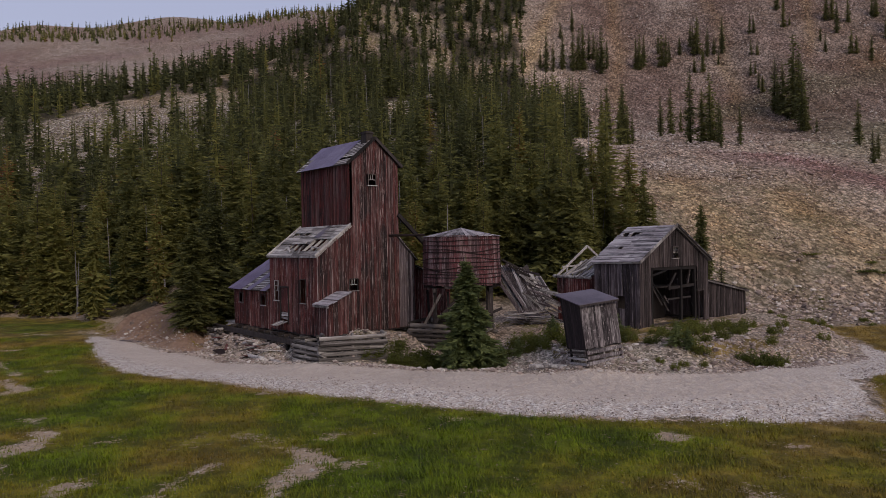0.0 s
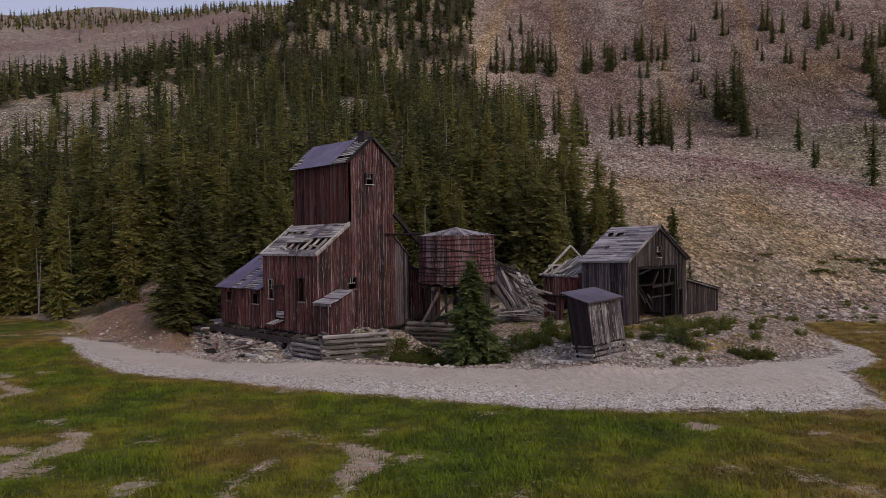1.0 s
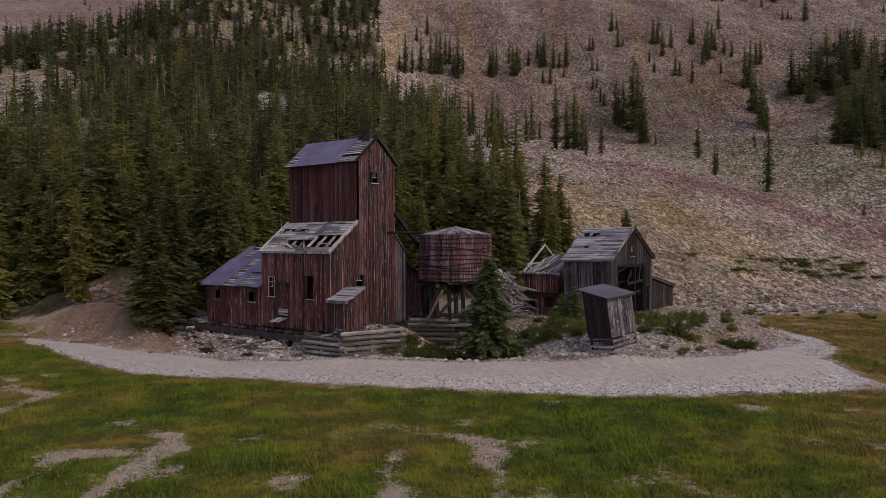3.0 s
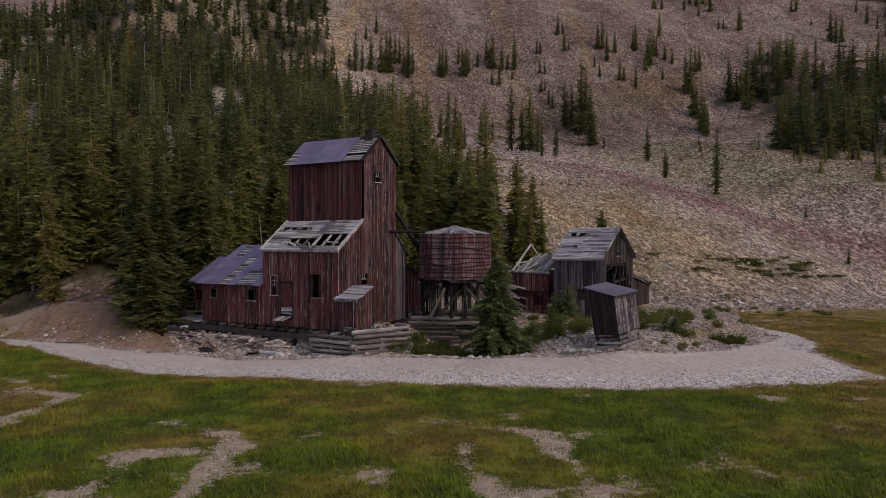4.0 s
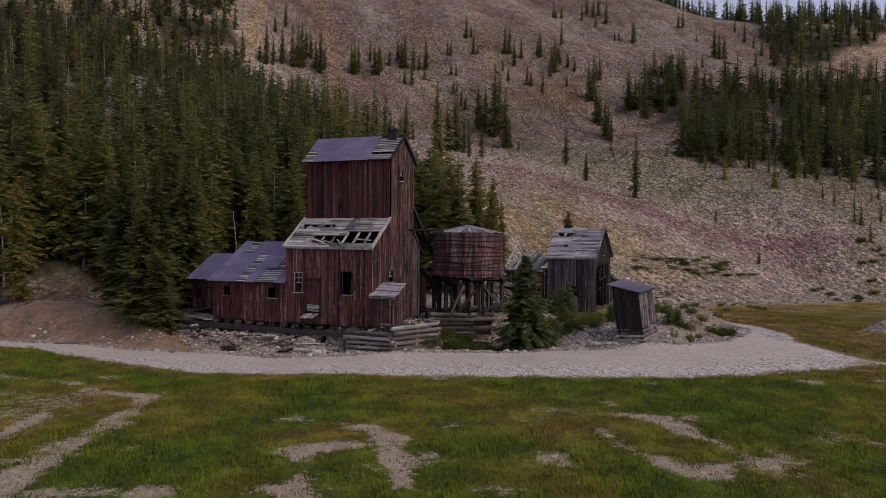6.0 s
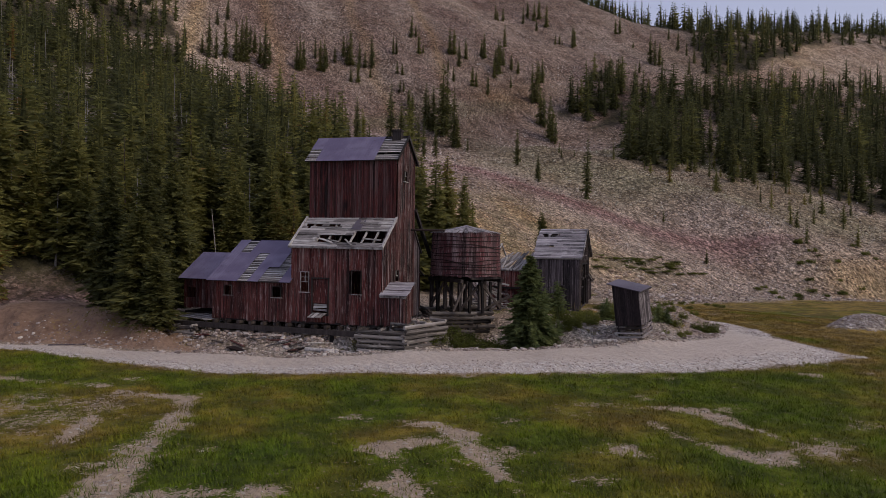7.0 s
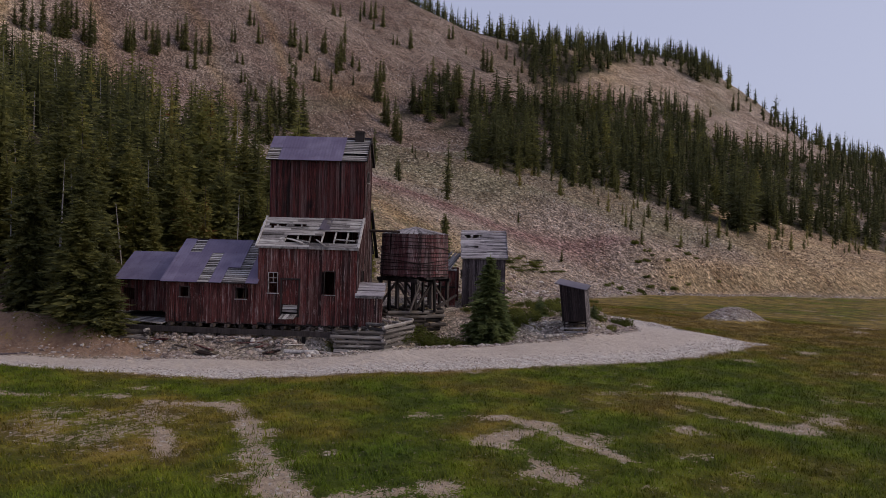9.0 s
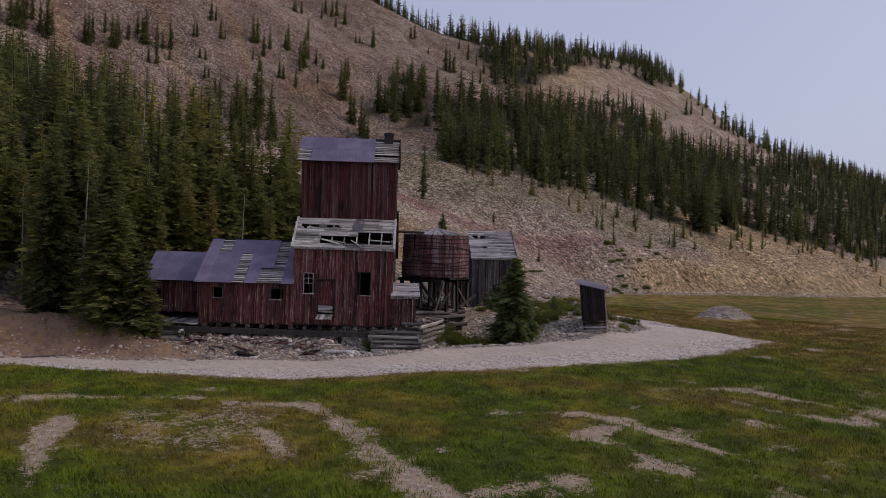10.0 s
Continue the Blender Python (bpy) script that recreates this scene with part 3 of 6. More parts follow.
def bare_weight(x, y):
    """1 on the trodden paths and bare patches of the meadow."""
    w = np.zeros_like(x)
    wob = vnoise(x, y, 1.7, 21) * 0.55 + vnoise(x, y, 0.7, 22) * 0.35
    for ax, ay, bx, by, r in PATHS:
        dx, dy = bx - ax, by - ay
        s = np.clip(((x - ax) * dx + (y - ay) * dy) / (dx * dx + dy * dy), 0, 1)
        dist = np.hypot(x - ax - s * dx, y - ay - s * dy) + wob * 0.7
        w = np.maximum(w, smooth(r + 0.30, r - 0.50, dist))
    w = w * (0.72 + 0.28 * smooth(-0.55, -0.05, vnoise(x, y, 1.2, 27)))
    for cx, cy, r in PATCHES:
        dist = np.hypot((x - cx) * 0.62, (y - cy) * 1.2) + wob * 1.3
        w = np.maximum(w, 0.9 * smooth(r + 0.5, r - 0.6, dist))
    thin = smooth(0.35, 0.85, vnoise(x * 0.7, y, 3.1, 23) * 0.6 + vnoise(x, y, 0.9, 24) * 0.5)
    field = 0.46 * smooth(1.2, 0.7, np.hypot((x + 28.8) / 4.2, (y - 39.8) / 4.0) + 0.3 * vnoise(x, y, 2.4, 25)) * smooth(-0.5, 0.3, vnoise(x, y, 0.9, 26))
    return np.maximum.reduce([w, thin * 0.58, field])


def meadow_weight(x, y):
    """1 on the flat turf before the road and right of it."""
    near = np.interp(x, ROAD_NEAR_X, ROAD_NEAR_Y)
    a = smooth(-0.4, 0.8, near - y)
    right = smooth(28, 33, x) * smooth(-1, -6, beyond_foot(x, y))
    left = smooth(-28, -31, x) * smooth(7, 1, beyond_foot(x, y))
    return np.maximum(np.maximum(a * smooth(34, 30, x), right), left)


def turf_tone(x, y):
    """0 deep green, 1 brown and dry."""
    t = 0.31 + 0.30 * vnoise(x, y, 9, 31) + 0.26 * vnoise(x, y, 3.2, 32) + 0.14 * vnoise(x, y, 1.2, 33) + 0.28 * smooth(3, 13, x)
    t = t + 0.20 * smooth(20, 36, x) + 0.12 * vnoise(x, y, 14, 34) * smooth(20, 40, x) + 0.32 * np.exp(-(((x + 29) / 5.5) ** 2 + ((y - 39.5) / 5.0) ** 2))
    t = t + 0.25 * smooth(3.0, 0.5, np.interp(x, ROAD_NEAR_X, ROAD_NEAR_Y) - y) + 0.2 * smooth(-24, -34, x) * smooth(44, 50, y)
    t = t + 0.32 * np.exp(-(((x - 2) / 12) ** 2 + ((y - 24) / 9) ** 2)) - 0.07 * smooth(-8, -16, x) * smooth(40, 34, y)
    return np.clip(t, 0, 1)


def forest_edge_x(y):
    return np.interp(y, [60, 78, 94, 120, 146, 180, 196, 205, 218, 241, 260, 400], [16, 20, 22, 24, 29, 36, 38, 36, 26, 26, 30, 60])


# woods of the spur and of the crest, as bands beyond the foot, by bearing from the meadow
SPUR_WAY = [50.0, 53.1, 55.3, 57.5, 59.6, 62.9, 65.3, 67.2, 69.1, 71.4, 73.1, 76.5, 78.2, 80, 90]
SPUR_LOW = [52, 50, 60, 51, 50, 38, 32, 25, 26, 25, 34, 38, 34, 30, 20]
SPUR_TOP = [126, 126, 126, 132, 138, 138, 132, 122, 108, 97, 92, 92, 108, 124, 124]
KNOLL_WAY = [44.6, 46.5, 46.8, 47.6, 49.2, 49.8, 50.6]
KNOLL_LOW = [125, 122, 118, 114, 116, 118, 122]
KNOLL_TOP = [129, 128, 150, 150, 146, 136, 130]
CREST_AT = [36, 40, 44.4, 48.7, 52.2, 53.5, 54.6, 55.2, 57.4, 59.6, 63.6, 65.6, 67.5, 68.6, 69.6, 72, 76]
CREST_LOW = [250, 232, 222, 206, 190, 180, 166, 148, 146, 152, 163, 165, 152, 148, 160, 178, 186]


def bearing(x, y):
    return np.degrees(np.arctan2(x + 39.1, y - 9.0))


def woods(x, y):
    """How thick the woods stand, 0 to 1."""
    d = beyond_foot(x, y)
    way = bearing(x, y)
    left = smooth(1, 3, d) * smooth(1.5, -1.5, x - forest_edge_x(y) + 2 * vnoise(x, y, 8, 61))
    clear = smooth(1.15, 0.85, np.hypot((x + 78) / 29, (y - 180) / 38) + 0.30 * vnoise(x, y, 9, 62))
    clear = np.maximum(clear, smooth(0.9, 0.6, np.hypot((x + 8) / 6, (y - 172) / 9) + 0.3 * vnoise(x, y, 6, 63)))
    clear = np.maximum(clear, smooth(1.3, 0.9, np.hypot((x + 26) / 5, (y - 71) / 4.5)))
    left = left * (1 - 0.84 * clear) * smooth(450, 400, y)
    ridge = smooth(640, 700, y) * smooth(150, -60, x) * np.maximum(0.01, smooth(862, 892, y + 20 * vnoise(x, y, 60, 64)))
    low, top = np.interp(way, SPUR_WAY, SPUR_LOW), np.interp(way, SPUR_WAY, SPUR_TOP)
    right = smooth(-2, 3, d - low + vnoise(x, y, 9, 65) * 5) * smooth(4, -4, d - top + vnoise(x, y, 16, 66) * 6) * smooth(49.9, 50.5, way) * smooth(84, 90, x)
    right = right * (0.35 + 0.65 * smooth(-0.6, -0.2, vnoise(x * 1.2 + y * 0.5, y * 0.35, 13, 68)))
    knoll = smooth(-2, 2, d - np.interp(way, KNOLL_WAY, KNOLL_LOW)) * smooth(2, -2, d - np.interp(way, KNOLL_WAY, KNOLL_TOP)) * smooth(44.5, 44.9, way) * smooth(50.7, 50.3, way)
    crest = smooth(36, 40, way) * smooth(-3, 3, d - np.interp(way, CREST_AT, CREST_LOW) + vnoise(x, y, 14, 69) * 4) * smooth(52, 40, d - np.interp(way, CREST_AT, CREST_LOW)) * smooth(69.6, 68.6, way) * smooth(110, 130, x)
    # thin line of trees down the right-hand ridge
    line = np.interp(way, [66, 68, 70.5, 73.8, 76.9, 80.2, 83.5], [166, 168, 157, 128, 113, 107, 96])
    brow = smooth(66, 67, way) * smooth(86, 84, way) * smooth(-20, -9, d - line) * smooth(16, 8, d - line) * (0.20 + 0.55 * smooth(72, 76, way)) * (0.3 + 0.7 * smooth(-0.2, 0.2, vnoise(x, y, 12, 67)))
    return np.maximum.reduce([left, ridge, right, knoll, crest, brow])


def rock_zones(x, y):
    """Where the scree is red, ochre or mossy."""
    d = beyond_foot(x, y)
    streak = vnoise(x * 0.9 + y * 0.35, y * 0.16, 9, 51)
    wob = 3.5 * vnoise(x, y, 9, 57)
    mid_x = np.interp(y, [80, 88, 96, 103, 111, 122, 130, 140], [93, 86, 78, 71, 64, 56, 51, 46])
    band = np.exp(-((x - mid_x + wob) / 7.5) ** 4) * smooth(138, 126, y) * smooth(76, 86, y)
    red = np.clip(np.maximum(smooth(0.15, 0.6, streak) * 0.25 * smooth(6, 25, d) * smooth(30, 60, x), band * (0.66 + 0.50 * np.exp(-((x - mid_x + wob - 4.5) / 3.2) ** 2) + 0.15 * streak)), 0, 1)
    ochre = 1.0 * np.exp(-(((x - 43) / 16) ** 4 + ((y - 97) / 19) ** 4)) + 0.9 * np.exp(-(((x - 262) / 45) ** 2 + ((y - 186) / 26) ** 2))
    ochre = ochre * (0.6 + 0.4 * vnoise(x, y, 7, 58)) * (1 - band)
    ochre = np.maximum(ochre, 0.8 * np.exp(-(((x - 128) / 17) ** 2 + ((y - 203) / 8) ** 2)))
    for ax, ay, bx, by, wd in ((54, 216, 63, 268, 2.6), (30, 238, 45, 272, 3.0), (81, 200, 96, 262, 2.2), (108, 212, 128, 262, 2.0)):
        line = ax + (bx - ax) * (y - ay) / (by - ay) + 2.0 * vnoise(x, y, 14, 52)
        ochre = np.maximum(ochre, 0.75 * np.exp(-((x - line) / wd) ** 2) * smooth(ay - 14, ay, y) * smooth(by + 30, by, y))
    ochre = np.maximum(ochre, 0.70 * smooth(84, 100, x) * smooth(13, 3, d - 34 * smooth(125, 150, x) * smooth(230, 200, x)) * smooth(-2, 1, d))
    moss = smooth(0.1, 0.7, 0.5 * vnoise(x, y, 24, 53) + 1.2 * np.exp(-(((x - 104) / 26) ** 2 + ((y - 116) / 26) ** 2)) + 1.2 * np.exp(-(((x - 98) / 30) ** 2 + ((y - 199) / 3.5) ** 2)) + 0.9 * np.exp(-(((x - 59) / 12) ** 2 + ((y - 81) / 4) ** 2)))  * smooth(6, 20, d) * smooth(30, 70, x) * smooth(215, 205, y)
    return red, np.clip(ochre, 0, 1), np.clip(moss, 0, 1), band


def ground_sheet():
    xs = spread(-40, 33, 0.44, -2400, 2400, 215)
    ys = spread(15, 60, 0.44, -900, 2400, 235)
    X, Y = np.meshgrid(xs, ys)
    x, y = X.ravel(), Y.ravel()
    z = height(x, y)
    nx, ny = len(xs), len(ys)
    i = (np.arange(ny - 1)[:, None] * nx + np.arange(nx - 1)[None, :]).ravel()
    quads = np.stack([i, i + 1, i + nx + 1, i + nx], 1)
    d = beyond_foot(x, y)
    road, mead = road_weight(x, y), meadow_weight(x, y)
    bare = bare_weight(x, y)
    shelf = smooth(0.25, 0.65, vnoise(x, y, 4.2, 41) * 0.6 + vnoise(x, y, 1.6, 42) * 0.5 + 0.25) * smooth(1.5, 4, y - np.interp(x, ROAD_FAR_X, ROAD_FAR_Y)) * smooth(3, -6, d) * (0.5 + 0.3 * smooth(8, 12, x)) * smooth(26, 20, x)
    pit = np.exp(-(((x - 0.3) / 3.0) ** 2 + ((y - 45.2) / 1.6) ** 2))
    leftbank = smooth(-19, -24, x) * smooth(4.5, 7, y - np.interp(x, ROAD_FAR_X, ROAD_FAR_Y)) * smooth(6, -2, d) * 0.75
    forest_floor = smooth(1, 6, d) * smooth(24, 8, x - (y - 75) * 0.08) * 0.42
    grass = np.clip(np.maximum.reduce([mead * (1 - bare), shelf, pit, leftbank, forest_floor]), 0, 1)
    grass = grass * smooth(330, 300, np.hypot(x, y)) + 0.0
    near_edge = y - np.interp(x, ROAD_NEAR_X, ROAD_NEAR_Y)
    gravel = np.clip(smooth(3.6, 0.6, near_edge) + 0.25 + smooth(14, 20, x) * 0.3, 0, 1)
    red, ochre, moss, band = rock_zones(x, y)
    pale = smooth(20, 0, x) * smooth(-150, -110, x) * smooth(90, 110, y) * smooth(215, 185, y) * 0.9 + 0.25 * smooth(-0.1, 0.6, vnoise(x * 1.3 + y * 0.3, y * 0.15, 15, 54)) * smooth(20, 60, x) * smooth(150, 200, y)
    brush = smooth(2, 8, d) * smooth(60, 30, d) * 0.45 * smooth(75, 45, x) + 0.30 * (1 - mead) * smooth(8, 0, d)
    litter = np.clip(woods(x, y) * smooth(-0.5, 0.1, vnoise(x, y, 7, 55)) * smooth(560, 460, y), 0, 1)
    pinkish = smooth(440, 520, y) * smooth(60, -20, x)
    red = np.maximum(red, pinkish * 0.55 * smooth(-0.3, 0.4, vnoise(x, y, 60, 56)))
    pale = np.maximum(pale, pinkish * 0.45 * smooth(0.5, -0.2, vnoise(x, y, 50, 60)))
    burnt = smooth(1.6, 0.8, np.hypot((x + 26) / 6, (y - 71) / 6) + 0.3 * vnoise(x, y, 2, 70))
    red = np.maximum(red, 0.8 * burnt)
    grass = grass * (1 - burnt)
    pile_ = smooth(1.3, 1.0, np.hypot((x - 37.6) / 4.1, (y - 38.0) / 2.4))
    grass = grass * (1 - pile_) * (1 - litter)
    shelf_t = y - np.interp(x, ROAD_FAR_X, ROAD_FAR_Y)
    pale = np.maximum(pale, 0.75 * smooth(-17, -14, x) * smooth(17, 11, x) * smooth(-0.5, 0.5, shelf_t) * smooth(7.5, 3.5, shelf_t + vnoise(x, y, 3, 59)))
    terrace_earth = smooth(-33, -29, x) * smooth(-16, -19.5, x) * smooth(0.2, 1.2, y - np.interp(x, ROAD_FAR_X, ROAD_FAR_Y)) * smooth(3, -2, d)
    mead = np.maximum(mead * (1 - pile_), terrace_earth)
    pale = np.maximum(pale, pile_)
    # where the rock turns mauve and the high face is painted darker
    mauve_dimmed = smooth(165, 208, y + 0.25 * x) * smooth(360, 320, y) * smooth(28, 55, x) * smooth(260, 220, x) * (0.75 + 0.35 * vnoise(x, y, 17, 75))
    attrs = [("mauve_dimmed", np.clip(np.maximum(mauve_dimmed, pinkish * 0.4), 0, 1)), ("fine", smooth(-1.5, 0, shelf_t) * smooth(2, -2, d) * smooth(36, 30, x)), ("road", road), ("litter", litter), ("bank", terrace_earth), ("grass", grass), ("meadow", np.maximum(mead, road)), ("tone", turf_tone(x, y)), ("gravel", gravel), ("red", red),
             ("ochre", np.clip(ochre, 0, 1)), ("moss", np.clip(moss, 0, 1)), ("pale", np.clip(pale, 0, 1)), ("brush", np.clip(brush, 0, 1))]
    ob = new("ground", mesh_from("ground", np.stack([x, y, z], 1), quads, GROUND, attrs, True))
    tagged(ob, "alpine meadow, gravel track and scree mountain slopes", "ground", kind="structure")


ground_sheet()


# ---- trees ----
def conifer(h, r, boughs, sprays, seed, thin=0.0, low=0.05, slim=0.34, full=0.62, short=1.0):
    """A spruce crown: drooping boughs all up the trunk, each hung with pointed sprays of needles round a thin dark core. Corners and triangles."""
    g = np.random.default_rng(seed)
    V = []
    gap = 1 + 0.22 * np.sin(np.linspace(0, 1, 40) * g.uniform(20, 34) + g.uniform(0, 6)) + g.normal(0, 0.08, 40)
    for k in range(boughs):
        if g.random() < thin:
            continue
        f = 1 - (1 - (k + g.uniform(0, 1)) / boughs * 0.985) ** 0.72
        z = h * (low + (1 - low) * f)
        reach = r * ((1 - f) ** full * (0.72 + 0.28 * min(1, f * 6)) * gap[int(f * 39)] + 0.06)
        L = reach * g.uniform(0.62, 1.18)
        a = 2.39996 * k + g.uniform(-0.5, 0.5)
        d, s = np.array([math.cos(a), math.sin(a), 0.0]), np.array([-math.sin(a), math.cos(a), 0.0])
        droop = g.uniform(0.22, 0.58) * (1 - 0.85 * f)
        lift = 0.10 * h / max(20, boughs) * 8
        for q in range(sprays):
            t = (q + g.uniform(0.25, 0.75)) / sprays * 0.9 if sprays > 1 else 0.18
            c = d * (L * t) + np.array([0, 0, z - droop * L * t ** 1.3])
            side = (-1) ** q * g.uniform(0.25, 0.95) if sprays > 1 else g.uniform(-0.3, 0.3)
            ln = (L * (0.36 + 0.36 / sprays) * (1.25 - 0.6 * t) if sprays > 1 else L * 0.95) * short + 0.05 * r
            out = d * g.uniform(0.55, 1.0) + s * side + np.array([0, 0, g.uniform(-0.6, 0.05) + 0.55 * f])
            tilt = g.uniform(-1.1, 1.1)
            w = (s * math.cos(tilt) * (0.6 + 0.4 * t) - d * side * 0.4) * ln * slim + np.array([0, 0, math.sin(tilt) * ln * slim + 0.0])
            V += [c - w, c + w + np.array([0, 0, 0.12 * lift]), c + out * ln]
    core = [(0.26 * r * (1 - 0.9 * q), h * (low * 0.6 + (0.97 - low) * q)) for q in (0, 1)]
    ring = [np.array([math.cos(6.28319 * k / 5) * core[0][0], math.sin(6.28319 * k / 5) * core[0][0], core[0][1]]) for k in range(5)]
    for k in range(5):
        V += [ring[k], ring[(k + 1) % 5], np.array([0.0, 0.0, core[1][1]])]
    V += [np.array([0.03 * r, 0, h * 0.86]), np.array([-0.03 * r, 0.02 * r, h * 0.86]), np.array([0, 0, h * 1.02])]
    V = np.array(V)
    return V, np.arange(len(V)).reshape(-1, 3)


def trunk_mesh(h, r, name="trunk", material=None, n=7):
    b = Builder()
    b.pole((0, 0, -0.4), (0.02 * h * 0.3, 0, h * 0.5), r, r * 0.6, n, 0.12).pole((0.02 * h * 0.3, 0, h * 0.5), (0, 0, h * 0.97), r * 0.6, r * 0.08, n)
    return b.mesh(name, material or BARK)


def crown_mesh(h, r, boughs, sprays, seed, tone, material=None, thin=0.0, low=0.05, slim=0.34, full=0.62, short=1.0):
    v, f = conifer(h, r, boughs, sprays, seed, thin, low, slim, full, short)
    g = np.random.default_rng(seed + 99)
    t = np.clip(tone + np.repeat(g.normal(0, 0.11, len(f)), 3), 0, 1)
    return mesh_from("crown", v, f, material or NEEDLES, [("tone", t)])


def make_tree(name, crown, trunk, label, category="tree", group=""):
    root = thing(name, Matrix.Identity(4), label, category, group)
    part("trunk", trunk, None, root)
    if crown:
        part("crown", crown, None, root)
    return root


MASTERS = []
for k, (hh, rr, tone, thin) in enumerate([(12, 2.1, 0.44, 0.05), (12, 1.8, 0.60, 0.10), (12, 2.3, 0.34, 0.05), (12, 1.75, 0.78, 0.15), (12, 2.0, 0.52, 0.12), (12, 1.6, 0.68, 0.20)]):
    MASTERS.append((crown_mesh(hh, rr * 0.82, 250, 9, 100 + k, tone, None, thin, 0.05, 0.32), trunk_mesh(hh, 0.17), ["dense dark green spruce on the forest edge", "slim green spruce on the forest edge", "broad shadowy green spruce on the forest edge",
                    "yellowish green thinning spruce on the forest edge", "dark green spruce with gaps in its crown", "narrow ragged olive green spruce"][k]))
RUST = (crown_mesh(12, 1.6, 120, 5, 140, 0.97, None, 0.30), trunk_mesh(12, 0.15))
BARE = trunk_mesh(11, 0.13, "trunk", SNAG, 6)


def spruce(kind, x, y, h, turn=0.0, lean=0.0, wide=1.0, group="forest edge spruces", label="", light=False):
    crown, trunk, text = (*LIGHT[kind % 4], label) if light else MASTERS[kind % 6]
    root = make_tree("spruce_tree", crown, trunk, label or text, "tree", group)
    s = h / 12
    root.matrix_basis = pose(x, y, float(height(x, y)) - 0.1, lean, 0, turn) @ Matrix.Diagonal((s * wide, s * wide, s, 1))
    return root


def scatter(x0, x1, y0, y1, step, seed):
    g = np.random.default_rng(seed)
    nx, ny = int((x1 - x0) / step), int((y1 - y0) / step)
    X, Y = np.meshgrid(np.arange(nx), np.arange(ny))
    x = x0 + (X.ravel() + g.uniform(-0.1, 1.1, nx * ny)) * step
    y = y0 + (Y.ravel() + g.uniform(-0.1, 1.1, nx * ny)) * step
    keep = g.random(nx * ny) < woods(x, y)
    return x[keep], y[keep], g


def snags(n, seed):
    """Bare grey poles of dead trees that stand in the woods."""
    g = np.random.default_rng(seed)
    b = Builder()
    x, y = g.uniform(-90, 30, n), g.uniform(74, 190, n)
    for px, py in zip(x, y):
        if woods(np.array(px), np.array(py)) > 0.5:
            z, h = float(height(px, py)), g.uniform(6, 11)
            b.pole((px, py, z - 0.3), (px + g.normal(0, 0.35), py + g.normal(0, 0.35), z + h), 0.10, 0.03, 4)
    return tagged(new("snags", b.mesh("snags", SNAG)), "bare grey dead trunks standing in the spruce woods", "dead trees", kind="stuff")


def far_woods(name, label, x, y, g, sizes, bases, seed, wide=(1.0, 1.6), mean=0.34):
    """Many small trees in one mesh."""
    V, F, T = [], [], []
    n = 0
    z = height(x, y)
    for i in range(len(x)):
        v, f = bases[int(g.integers(len(bases)))]
        s = g.uniform(*sizes) / 12
        wd = s * g.uniform(*wide)
        a = g.uniform(0, 6.28)
        c, sn = math.cos(a) * wd, math.sin(a) * wd
        V.append(np.stack([v[:, 0] * c - v[:, 1] * sn + x[i], v[:, 0] * sn + v[:, 1] * c + y[i], v[:, 2] * s + z[i] - 0.2], 1))
        F.append(f + n)
        n += len(v)
        tone = mean + g.normal(0, 0.20) + (0.6 if g.random() < 0.02 else 0)
        T.append(np.clip(tone + np.repeat(g.normal(0, 0.10, len(f)), 3), 0.02, 1))
    ob = new(name, mesh_from(name, np.concatenate(V), np.concatenate(F), NEEDLES, [("tone", np.concatenate(T))]))
    return tagged(ob, label, "woods", kind="stuff")


MID_BASE = [conifer(12, 1.15 + 0.08 * k, 84, 3, 200 + k, 0.05, 0.04, 0.42) for k in range(8)]
SPUR_BASE = [conifer(12, 1.15 + 0.1 * k, 64, 2, 240 + k, 0.04, 0.02, 0.48) for k in range(6)]
SPUR_FRONT = [conifer(12, 1.15 + 0.1 * k, 88, 4, 280 + k, 0.05, 0.02, 0.40) for k in range(6)]
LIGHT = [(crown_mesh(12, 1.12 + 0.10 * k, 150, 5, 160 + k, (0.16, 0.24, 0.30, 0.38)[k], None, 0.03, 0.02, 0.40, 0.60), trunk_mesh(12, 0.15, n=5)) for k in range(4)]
FAR_BASE = [conifer(12, 1.2 + 0.1 * k, 58, 1, 220 + k, 0.0, 0.02, 0.46) for k in range(5)]
RIDGE_BASE = [conifer(12, 1.8 + 0.2 * k, 24, 1, 230 + k, 0.0, 0.0, 0.55) for k in range(4)]

